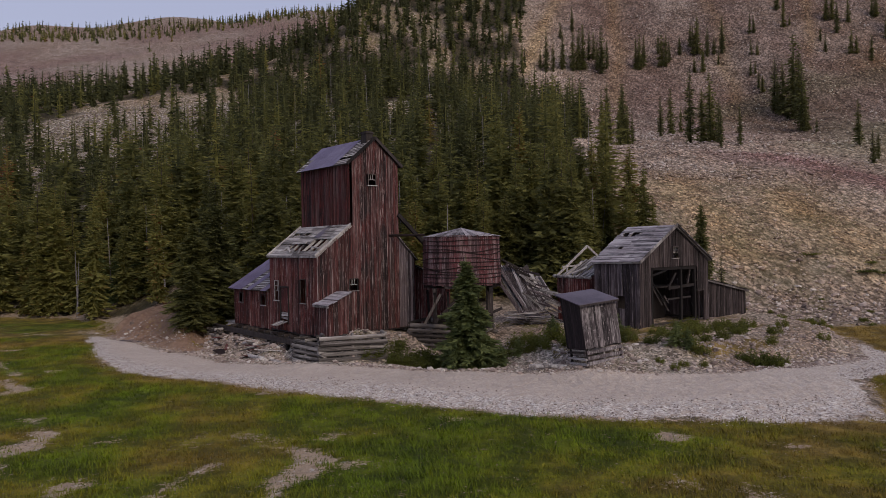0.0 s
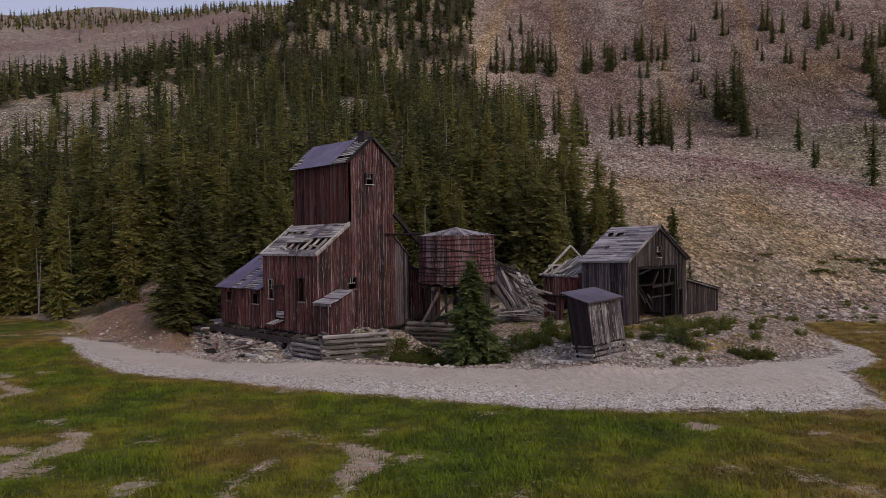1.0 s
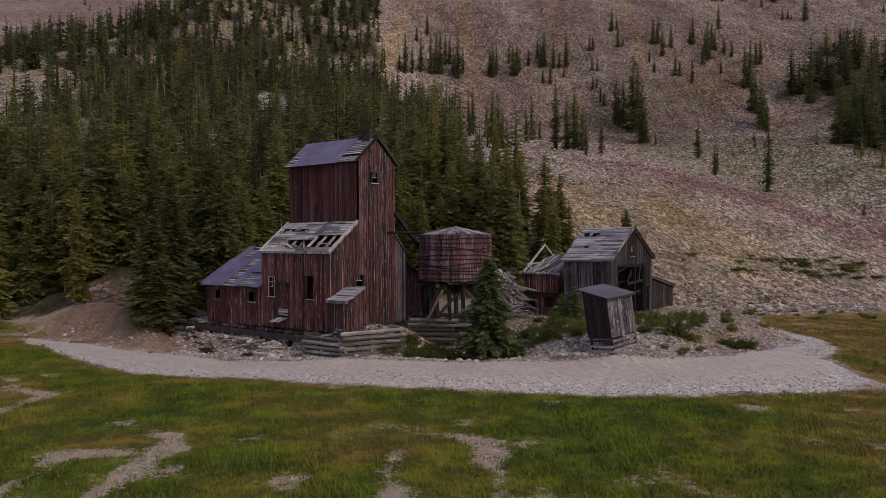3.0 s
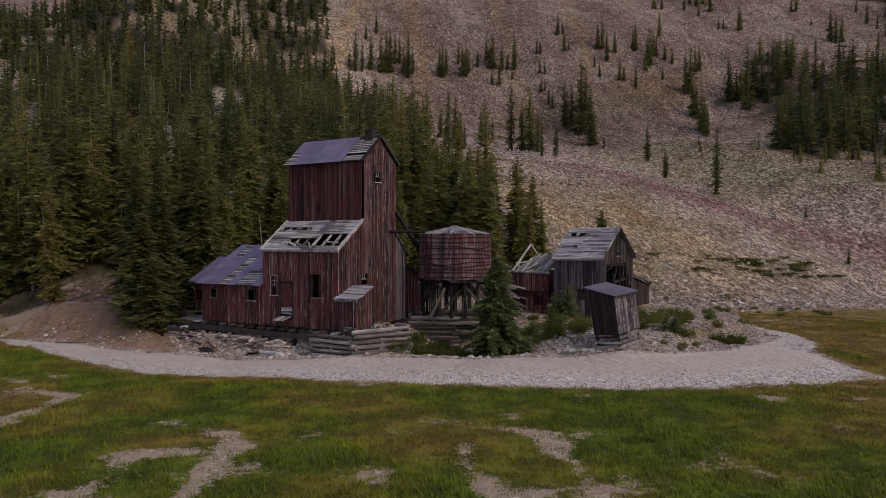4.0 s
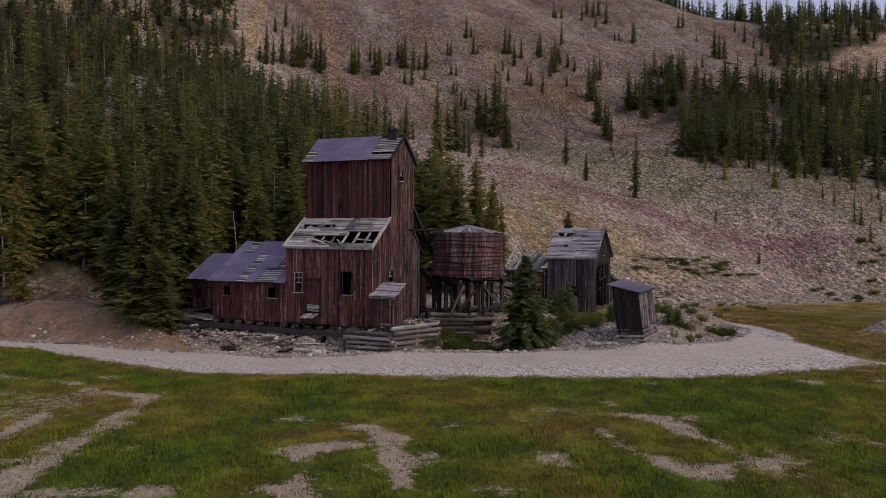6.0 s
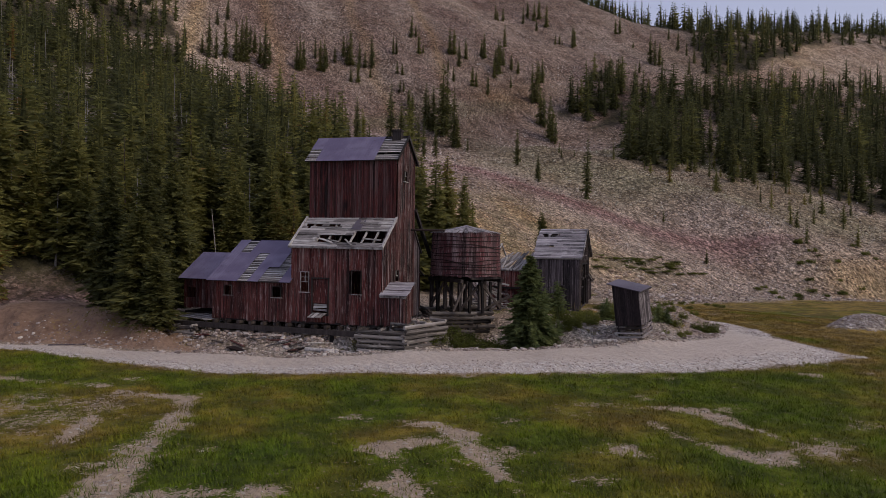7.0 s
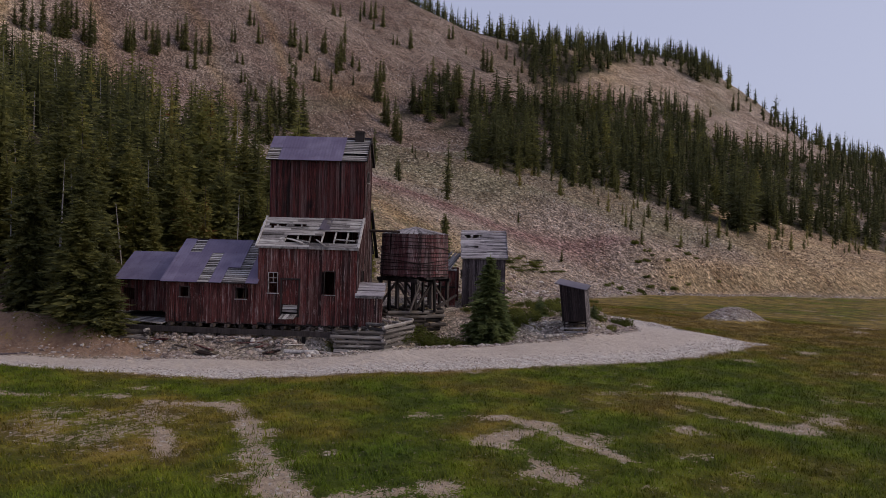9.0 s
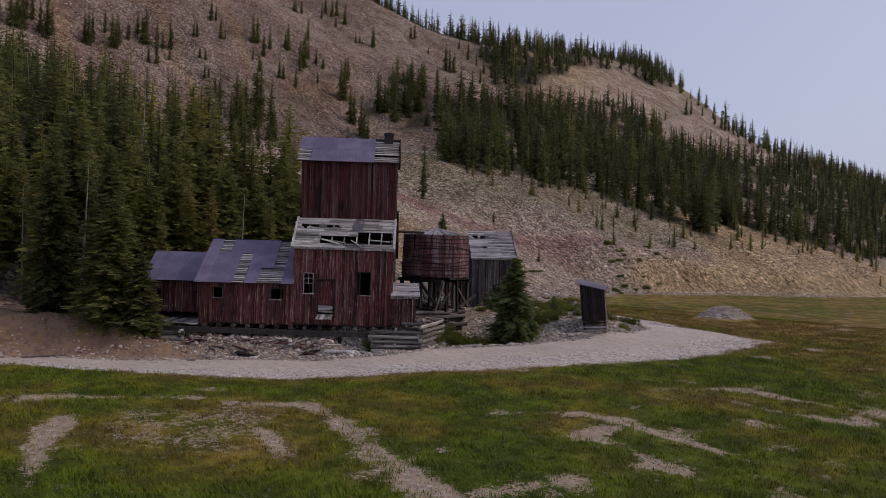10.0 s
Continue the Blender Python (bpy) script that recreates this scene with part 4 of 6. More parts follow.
fx, fy, fg = scatter(-150, 62, 68, 460, 4.4, 7)
ex, ey, eg = scatter(-75, 20, 68, 96, 4.6, 17)
fx, fy = np.concatenate([fx, ex[beyond_foot(ex, ey) < 15]]), np.concatenate([fy, ey[beyond_foot(ex, ey) < 15]])
edge_band = (beyond_foot(fx, fy) < 15) & (fx > -64)
for x, y in zip(fx[edge_band], fy[edge_band]):
    u = fg.random()
    if u < 0.04:
        root = make_tree("dead_spruce", RUST[0], RUST[1], "rust-brown dead spruce with dry needles", "tree", "dead spruces")
        root.matrix_basis = pose(x, y, float(height(x, y)) - 0.1, 0, 0, fg.uniform(0, 360)) @ Matrix.Diagonal((0.9, 0.9, fg.uniform(0.7, 0.95), 1))
    elif u < 0.07 and -40 < x < -6:
        root = make_tree("dead_spruce", None, BARE, "bare grey dead spruce trunk", "tree", "dead spruces")
        root.matrix_basis = pose(x, y, float(height(x, y)) - 0.1, fg.uniform(-3, 3), 0, fg.uniform(0, 360)) @ Matrix.Diagonal((0.9, 0.9, fg.uniform(0.6, 1.0), 1))
    else:
        spruce(int(fg.integers(6)), x, y, fg.uniform(8.5, 16), fg.uniform(0, 360), 0, fg.uniform(0.95, 1.3))
rest = ~edge_band
CLOSE_BASE = [conifer(12, 1.3 + 0.1 * k, 130, 5, 260 + k, 0.05, 0.04, 0.38) for k in range(6)]
close = rest & (fy < 112)
far_woods("front_woods", "dark green spruce woods at the mountain foot", fx[close], fy[close], fg, (8, 17), CLOSE_BASE, 5)
near = rest & (fy >= 112) & (fy < 190)
far_woods("spruce_woods", "dense dark green spruce woods on the slope", fx[near], fy[near], fg, (7, 15), MID_BASE, 1, (1.0, 1.6), 0.20)
back_ = rest & (fy >= 190)
far_woods("upper_woods", "dark spruce woods high on the slope", fx[back_], fy[back_], fg, (8, 13), FAR_BASE, 2, (1.15, 1.8), 0.02)
snags(100, 91)
rx, ry, rg = scatter(88, 520, -20, 345, 4.4, 8)
front = (np.hypot(rx + 45, ry - 18) < 290) & (rx < 240)
far_woods("spur_edge_woods", "dark ragged spruces on the edge of the spur", rx[front], ry[front], rg, (5, 17), SPUR_FRONT, 6, (1.05, 1.75), 0.05)
far_woods("spur_woods", "dark spruce woods on the mountain spur", rx[~front], ry[~front], rg, (5.5, 14), SPUR_BASE, 3, (1.05, 1.7), 0.03)
bx, by = rg.uniform(98, 165, 260), rg.uniform(62, 128, 260)
open_ = (woods(bx, by) < 0.2) & (beyond_foot(bx, by) > 12) & (rg.random(260) < 0.06 + 0.6 * smooth(40, 8, np.interp(bearing(bx, by), SPUR_WAY, SPUR_LOW) - beyond_foot(bx, by)))
bx, by = np.concatenate([bx[open_], rg.uniform(175, 300, 90)]), np.concatenate([by[open_], rg.uniform(36, 70, 90)])
far_woods("young_growth", "scattered young spruces below the spur woods", bx, by, rg, (1.8, 6.5), SPUR_FRONT, 8, (1.0, 1.6), 0.42)
lx, ly, lg = scatter(-360, -150, 90, 420, 6.5, 9)
hx, hy, hg = scatter(-640, 60, 640, 960, 9.5, 10)
far_woods("ridge_woods", "distant spruce woods along the ridge", np.concatenate([lx, hx]), np.concatenate([ly, hy]), lg, (9, 14), RIDGE_BASE, 4)

# single trees on the scree, in groups: place and height
FACE_TREES = [
    (45.9, 252.1, 9), (41.3, 248.3, 5.8), (32.3, 233.9, 6.3), (33.8, 232.3, 13.3), (36.2, 232.2, 9.5), (39.3, 233.4, 12.5), (42.7, 232.7, 13), (44.3, 233.2, 13.8), (45.9, 233.2, 14.8), (48.6, 237.4, 10.2),
    (50.2, 237.4, 9.3), (50.3, 232.5, 9.7), (51, 229.6, 15.3), (53.2, 231.6, 9.7), (62.4, 231.3, 9.8), (63.2, 230.6, 11.5), (64.7, 231.5, 10.4), (70.6, 235.2, 7.4), (69.9, 229.6, 10.4), (71, 228.7, 11.1),
    (72.6, 230.3, 7.9), (76.6, 232.4, 6), (80.7, 234, 7.7), (80.4, 230.9, 9.4), (81.5, 230.5, 12), (77.9, 222.7, 5.2), (80.3, 222.2, 8.1), (84, 228.5, 9.6), (86.2, 228.5, 6), (88.3, 227.5, 12),
    (85.6, 223.6, 3.9),
]
GULLY_TREES = [
    (97.6, 229.2, 6.8), (98.9, 229.1, 5.8), (94.4, 220.5, 4.9), (95.7, 219.3, 3.9), (90.6, 212.3, 4.7), (91.9, 212, 3.8), (90.2, 203.5, 5.1), (90.2, 206.2, 5.2), (110.3, 237.7, 8.3), (112.6, 238.4, 5),
    (108.4, 229.2, 8), (110.5, 229.7, 3.6), (121.4, 228.4, 10.1), (123.3, 228.3, 9.7), (121.3, 222.2, 9.9), (126.7, 225.5, 8.2), (115.4, 220.5, 4.5), (113.7, 214.5, 5.6), (119.3, 211.2, 7), (120.5, 210.5, 5.4),
    (135.2, 225.5, 9.8), (134.5, 226.4, 7), (121.9, 205.5, 7.9), (132.6, 215.6, 6.9), (135.4, 216.9, 13.2), (135.7, 219.3, 9.6), (139.7, 221.1, 9.1), (140.3, 220.3, 7.6), (147.8, 228.9, 9.1), (142, 217.6, 5.8),
    (143.3, 215.2, 4.9), (133.9, 207.7, 4.7),
]
BENCH_TREES = [
    (41.2, 180, 11.9), (39, 176.1, 10.6), (42.8, 173.7, 7.9), (39.2, 158.4, 12.5), (33.7, 144.6, 5.4), (36.7, 145.7, 11.5), (36.7, 143.5, 8.2), (35, 142.6, 6.9), (37.9, 144.1, 6.4), (48.6, 161, 8.9),
    (54.5, 172.4, 11.2), (57.7, 175.3, 6.1), (51, 149.3, 15.8), (53, 147.5, 11), (54, 145.3, 14), (54.5, 143, 9), (53.5, 139, 8.3), (58, 141, 8), (88.7, 193.6, 13.9), (88.9, 191.9, 11.2),
    (89.6, 190.4, 14.1), (89.5, 187.8, 6.5), (90.4, 186.2, 22), (92.1, 186.8, 18.9), (87.4, 176.3, 17.4), (87.8, 174.9, 10.1), (87.7, 169.8, 3.8), (79.3, 138.1, 8.9), (77.1, 128.4, 5), (76.6, 112.5, 13.3),
]
RIB_TREES = [
    (135.3, 197.4, 14.3), (136.9, 197.4, 14.9), (146.8, 207.1, 8.2), (148.4, 207.1, 8.9), (130.5, 187.7, 12.3), (130.6, 185.9, 12.2), (126.5, 179, 13.6), (126.1, 177, 11.7), (125.5, 175, 9.8),
]
RIDGE_TREES = [
    (275.3, 148.9, 9), (270.1, 136.5, 10), (289.1, 138.2, 4.7), (264, 121.6, 9.4), (278.1, 113.8, 11.5), (319.5, 139, 9.6), (323.6, 137.8, 9.1), (332.8, 128.5, 7.1), (332.2, 125.1, 8.6), (333.4, 135.2, 5.3), (280.3, 102.5, 13.8), (275.1, 96.7, 10.2), (333.4, 123.5, 10.7), (332.4, 107.2, 9),
    (166.2, 257.1, 4.4), (177.6, 253.3, 7.8), (183.2, 256.6, 6.6), (178.9, 245.8, 5.1), (185.5, 246.8, 9.9), (176.5, 231, 4.4), (178.2, 230.3, 4.4), (183.5, 227.2, 8.6), (210.1, 228.9, 6.7), (211.7, 228, 8.3),
    (181.9, 226.3, 9.9), (185.1, 246.4, 4.5), (184.4, 258.2, 8.1), (184.3, 253.8, 8.9), (187.7, 254.2, 9.5), (175.8, 230.4, 3), (179, 229.5, 2.2), (206.8, 215.9, 3.6), (201.1, 201.6, 12.3), (201.5, 199.8, 10.5),
    (203.8, 199.3, 9.3), (189.4, 197.1, 5.2), (224.6, 206.8, 9.2), (222.1, 200.5, 6.5), (219.5, 194.6, 7.1), (209.7, 189.7, 6.8), (227.3, 214.1, 6.2), (165, 256.9, 7), (169.5, 257.2, 6), (144.5, 187.3, 13.1),
]
FOOT_TREES = [
    (77.7, 84.3, 2.7), (85.2, 99.8, 2.4), (73.9, 124.4, 6), (95.2, 140.8, 2.7), (93.3, 137.9, 2.6), (95.5, 135.6, 1.7), (130.2, 95.7, 7.4), (115.9, 105.4, 12.8), (131.3, 102.7, 13.6), (26.6, 69.6, 5),
]
tg = np.random.default_rng(77)
for rows in (FACE_TREES, GULLY_TREES, BENCH_TREES, RIB_TREES, RIDGE_TREES, FOOT_TREES):
    for x, y, h in rows:
        text = "tall dark green spruce on pale scree" if h > 11 else ("dark green spruce in a clump on pale scree" if h > 6 else "small stunted spruce on pale scree")
        spruce(int(tg.integers(6)), x, y, h * 1.04, tg.uniform(0, 360), tg.uniform(-2, 2), tg.uniform(0.95, 1.2) * (1.0 if h > 6 else 1.25), "single spruces on the scree", text, True)


# ---- buildings: vertical board walls, roofs ----
def board_wall(parent, a, b, z0, top, holes=(), material=None, w=0.21, out=1, label="", jag=0.07, name="wall", kind="batten_board", skip=0.0):
    """A framed wall from a to b (plan, seen from outside left to right) with single boards; top: height or a function of the run; holes: (run0, run1, z0, z1)."""
    a, b = Vector((*a, 0)), Vector((*b, 0))
    run = (b - a).length
    x = (b - a) / run
    y = Vector((x.y, -x.x, 0))
    tops = top if callable(top) else (lambda s: top)
    f = Builder()
    zz = z0 + 0.02
    f.box(a + x * 0.0 - y * 0.16 + Vector((0, 0, zz)), x * run, y * 0.13, (0, 0, 0.14))
    frame_ = part(name, f, DARK_WOOD, parent, label)
    s = 0.0
    while s < run - 0.03:
        ww = min(w * random.uniform(0.85, 1.15), run - s)
        m = s + ww / 2
        lo, hi = z0 + random.uniform(-jag, jag), tops(m)
        spans = [(lo, hi)]
        for h0, h1, hz0, hz1 in holes:
            if s + ww > h0 + 0.02 and s < h1 - 0.02:
                spans = [q for p0, p1 in spans for q in ((p0, min(p1, hz0)), (max(p0, hz1), p1)) if q[1] - q[0] > 0.05]
        for p0, p1 in spans:
            if random.random() < skip:
                continue
            piece("board", "gap_board" if kind == "batten_board" and random.random() < 0.38 else kind, material, frame_, a + x * s + Vector((0, 0, p0)), x * ww, y * 0.032, (random.uniform(-0.012, 0.012), random.uniform(-0.012, 0.012), p1 - p0))
        s += ww
    return frame_


def window(parent, a, x, z0, z1, width, out, bars=(1, 1), material=None, sash=True):
    """A window frame with sill and glazing bars, set on a wall at a along x."""
    a, x, out = Vector(a), Vector(x), Vector(out)
    up, t = Vector((0, 0, 1)), 0.05
    b = Builder()
    b.box(a - x * t + up * z0 + out * 0.03, x * t, out * 0.06, up * (z1 - z0)).box(a + x * width + up * z0 + out * 0.03, x * t, out * 0.06, up * (z1 - z0))
    b.box(a - x * t + up * z1 + out * 0.03, x * (width + 2 * t), out * 0.06, up * t)
    fr = part("window", b, material, parent)
    part("sill", Builder().box(a - x * 0.12 + up * (z0 - 0.07) + out * 0.02, x * (width + 0.24), out * 0.12, up * 0.05), GREY_WOOD, fr)
    if sash:
        s = Builder()
        for k in range(1, bars[0] + 1):
            s.box(a + x * (width * k / (bars[0] + 1) - 0.02) + up * (z0 + (z1 - z0) * 0.5) - out * 0.02, x * 0.04, out * 0.04, up * (z1 - z0) * 0.5)
        for k in range(0, bars[1] + 1):
            s.box(a + up * (z0 + (z1 - z0) * (0.5 + 0.5 * k / (bars[1] + 1)) - 0.02) - out * 0.02, x * width, out * 0.04, up * 0.045)
        part("sash", s, GREY_WOOD, fr)
    return fr


def slope_axes(e0, e1, r0):
    """Along the eave, up the slope, and outwards, as unit vectors, with both lengths."""
    e0, e1, r0 = Vector(e0), Vector(e1), Vector(r0)
    x = (e1 - e0)
    up = r0 - e0
    up = up - x * (up.dot(x) / x.length_squared)
    lx, lu = x.length, up.length
    x, up = x / lx, up / lu
    return e0, x, up, x.cross(up), lx, lu


def sheet_roof(parent, e0, e1, r0, material, width=0.8, courses=2, gaps=(), name="roof", lath=True, label=""):
    """Metal sheets on lath boards; where gaps (s0, s1, u0, u1, as fractions) fall, the sheet is off and the lath shows."""
    e, x, up, n, lx, lu = slope_axes(e0, e1, r0)
    roof = part(name, Builder().box(e - n * 0.14, x * lx, up * 0.12, n * 0.07), DARK_WOOD, parent, label)
    k = 0
    while k * 1.2 < lx:
        piece("rafter", "board", DARK_WOOD, roof, e + x * min(k * 1.2, lx - 0.1) - n * 0.14 + up * 0.13, x * 0.08, n * 0.08, up * (lu - 0.13))
        k += 1
    rows = int(lu / 0.22)
    for j in range(rows):
        for c in range(max(1, round(lx / 3.2))):
            l = lx / max(1, round(lx / 3.2))
            if any(g[0] < (c + 0.5) * l / lx < g[1] for g in gaps) and random.random() < 0.06:
                continue
            piece("slat", "board", GREY_WOOD, roof, e + x * (c * l) + up * (j * lu / rows) - n * 0.055, up * (lu / rows) * random.uniform(0.58, 0.74), n * 0.03, x * l * random.uniform(0.98, 1.0))
    cols = max(1, round(lx / width))
    for c in range(cols):
        for j in range(courses):
            s, u = (c + 0.5) / cols, (j + 0.5) / courses
            if any(g[0] < s < g[1] and g[2] < u < g[3] for g in gaps):
                continue
            piece("sheet", "sheet", material, roof, e + x * (c * lx / cols) + up * (j * lu / courses) - up * (0.06 if j else 0.12) - n * (0.016 - 0.008 * j) + n * random.uniform(0, 0.008), x * (lx / cols) * 1.03,
                  n * 0.03, up * (lu / courses) * 1.04)
    return roof


def board_roof(parent, e0, e1, r0, material, rows, lengths=3.0, holes=(), rafters=True, name="roof", loose=0.0, label="", thick=0.035):
    """Long boards laid along the eave; holes as fractions (s0, s1, u0, u1) leave the rafters bare."""
    e, x, up, n, lx, lu = slope_axes(e0, e1, r0)
    roof = part(name, Builder().box(e - n * 0.15, x * lx, up * 0.1, n * 0.12), GREY_WOOD, parent, label)
    k = 0
    while rafters and k * 0.85 < lx + 0.4:
        piece("rafter", "board", GREY_WOOD, roof, e + x * min(k * 0.85, lx - 0.09) - n * 0.16 + up * 0.11, x * 0.09, n * 0.14, up * (lu - 0.11))
        k += 1
    for j in range(rows):
        s = -0.15 * random.random()
        while s < lx:
            l = min(lengths * random.uniform(0.6, 1.3), lx + random.uniform(-0.05, 0.15) - s)
            if lx - (s + l) < 0.5:
                l = lx + random.uniform(-0.04, 0.12) - s
            parts_ = [(s, s + l)]
            for h0, h1, u0, u1 in holes:
                if u0 <= (j + 0.5) / rows <= u1:
                    parts_ = [q for p0, p1 in parts_ for q in ((p0, min(p1, h0 * lx + random.uniform(-0.2, 0.2))), (max(p0, h1 * lx + random.uniform(-0.2, 0.2)), p1)) if q[1] - q[0] > 0.15]
            for p0, p1 in parts_:
                skew = up * random.uniform(-loose, loose) * (p1 - p0)
                piece("roof_board", "board", material, roof, e + x * p0 + up * (j * lu / rows) - n * 0.02 + n * random.uniform(0, 0.03), up * (lu / rows) * random.uniform(0.84, 0.98), n * thick, x * (p1 - p0) + skew + n * random.uniform(-0.02, 0.03))
            s += l
    return roof


def trim(parent, a, b, w, h, material, name="trim"):
    return part(name, Builder().beam(a, b, w, h), material, parent)


# ---- the mill: x to the right along its long front, y to the back ----
mill = thing("mill_building", pose(-8.3, 47.2, 0, 0, 0, -50.56), "tall weathered red board-and-batten mine mill with stepped roofs", "building")
ZB = 1.62


def gable(s):
    """Top of the gable wall along its run from the front corner backwards."""
    if s < 2.7:
        return 6.88 + (8.87 - 6.88) * s / 2.7
    if s < 6.55:
        return 14.78 - abs(s - 4.7) * 0.86 * 1.0
    return 8.05 - (s - 6.55) * 0.95


front = board_wall(mill, (-6.65, 0.1), (0, 0.1), ZB, 6.86, [(0.72, 1.30, 3.72, 5.05), (1.60, 2.78, 2.1, 4.62), (4.50, 5.16, 3.68, 5.22)], MILL_WOOD)
window(mill, (-5.93, 0.1, 0), (1, 0, 0), 3.72, 5.05, 0.58, (0, -1, 0), (1, 1), GREY_WOOD)
window(mill, (-2.15, 0.1, 0), (1, 0, 0), 3.68, 5.22, 0.66, (0, -1, 0), material=POST_WOOD, sash=False)
door = part("door", Builder().block(-5.03, -3.89, 0.06, 0.10, 2.95, 4.60), MILL_WOOD, mill, "closed faded red plank loading door")
part("door_frame", Builder().block(-5.12, -5.03, -0.02, 0.10, 2.1, 4.62).block(-3.89, -3.80, -0.02, 0.10, 2.1, 4.62).block(-5.16, -3.76, -0.03, 0.10, 4.62, 4.72), DARK_WOOD, mill)
for k in range(4):
    piece("ramp_board", "board", GREY_WOOD, mill, (-4.98 + 0.27 * k + random.uniform(-0.02, 0.02), 0.0, 2.28), (0.24, 0, 0), (0, 0.02, 0.03), (-0.12, -0.55 - 0.03 * k, -0.55))
for k in range(3):
    piece("door_board", "board", GREY_WOOD, mill, (-4.95, 0.02 + 0.01 * k, 2.45 + 0.16 * k), (0, 0.0, 0.14), (0, 0.03, 0), (0.98, 0, random.uniform(-0.1, 0.1)))
board_wall(mill, (0, 6.72), (0, 8.0), ZB, lambda s: gable(s + 6.62), (), PALE_GABLE, w=0.19)
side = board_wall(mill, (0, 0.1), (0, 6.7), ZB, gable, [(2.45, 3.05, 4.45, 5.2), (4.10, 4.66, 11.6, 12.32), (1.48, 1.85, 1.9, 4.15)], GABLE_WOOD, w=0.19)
window(mill, (0, 2.55, 0), (0, 1, 0), 4.45, 5.2, 0.6, (1, 0, 0), (2, 0), POST_WOOD)
window(mill, (0, 4.20, 0), (0, 1, 0), 11.6, 12.32, 0.56, (1, 0, 0), (2, 0), POST_WOOD)
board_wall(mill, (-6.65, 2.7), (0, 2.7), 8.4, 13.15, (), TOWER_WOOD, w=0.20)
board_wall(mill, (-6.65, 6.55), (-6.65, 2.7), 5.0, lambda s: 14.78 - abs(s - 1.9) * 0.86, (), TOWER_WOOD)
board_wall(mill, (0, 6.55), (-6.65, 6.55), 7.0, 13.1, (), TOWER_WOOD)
board_wall(mill, (-6.65, 8.0), (-6.65, 0.1), ZB, lambda s: 6.7 + 0.7 * min(s - 0, 7.9 - s), (), MILL_WOOD)
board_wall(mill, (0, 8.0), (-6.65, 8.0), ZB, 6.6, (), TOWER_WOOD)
part("floor", Builder().block(-6.6, -0.05, 0.15, 7.9, ZB - 0.1, ZB).block(-12.8, -6.6, 0.15, 8.2, ZB - 0.1, ZB - 0.005), DARK_WOOD, mill)
# tower roof
sheet_roof(mill, (-7.0, 2.45, 13.02), (0.2, 2.45, 13.02), (-7.0, 4.7, 14.9), METAL_ROOF, 0.9, 2, [(0.0, 0.13, 0.0, 0.52), (0.72, 0.99, 0.0, 1.0)])
sheet_roof(mill, (0.2, 6.95, 13.02), (-7.0, 6.95, 13.02), (0.2, 4.7, 14.9), METAL_ROOF, 0.9, 2)
part("bargeboard", Builder().beam((0.22, 2.42, 12.96), (0.22, 4.72, 14.88), 0.05, 0.2), DARK_WOOD, mill)
part("bargeboard", Builder().beam((0.22, 4.68, 14.88), (0.22, 6.98, 12.96), 0.05, 0.2), DARK_WOOD, mill)
part("chimney", Builder().block(-0.95, -0.30, 4.30, 4.85, 14.3, 15.35).block(-1.0, -0.25, 4.25, 4.90, 15.2, 15.3), DARK_WOOD, mill, "square dark board chimney box")
# middle roof of bare boards with its holes
board_roof(mill, (-6.82, -0.04, 6.82), (0.10, -0.04, 6.82), (-6.82, 2.7, 8.88), GREY_WOOD, 13, 2.0, [(0.24, 0.97, 0.16, 0.38), (0.62, 0.97, 0.36, 0.52), (0.06, 0.13, 0.62, 0.80), (0.17, 0.24, 0.66, 0.80), (0.33, 0.40, 0.66, 0.78)], loose=0.012, thick=0.04)
part("bargeboard", Builder().beam((0.08, -0.10, 6.84), (0.08, 2.68, 8.94), 0.16, 0.10), GREY_WOOD, mill, "bleached board along the roof edge")
part("bargeboard", Builder().beam((-6.82, -0.10, 6.84), (-6.82, 2.68, 8.94), 0.14, 0.10), GREY_WOOD, mill, "bleached board along the roof edge")
part("fascia", Builder().beam((-6.86, -0.08, 6.80), (0.12, -0.08, 6.77), 0.06, 0.14), GREY_WOOD, mill)
for k, (s, u, l, a) in enumerate([(1.9, 0.75, 1.3, 0.5), (2.2, 0.7, 1.2, 0.62), (2.6, 0.6, 1.0, 0.35), (3.9, 0.7, 1.1, 0.9), (5.2, 0.75, 1.4, 0.15)]):
    piece("loose_board", "board", GREY_WOOD, mill, (-6.82 + s, -0.06 + u * 0.78, 6.92 + u * 0.59), (0.10 * math.sin(a), 0.12 * math.cos(a), 0.08 * math.cos(a)), (0, -0.02, 0.03), (l * math.cos(a), -l * math.sin(a) * 0.7, -l * math.sin(a) * 0.5))
# tar paper scrap on the middle roof
piece("sheet", "sheet", TAR_ROOF, mill, (-2.9, 1.55, 8.08), (0.75, 0, 0), (0, -0.02, 0.03), (0.25, 1.1, 0.84))
# lean-to behind the tower
sheet_roof(mill, (0.15, 8.25, 6.4), (-6.7, 8.25, 6.4), (0.15, 6.56, 8.15), TAR_ROOF, 1.0, 2)
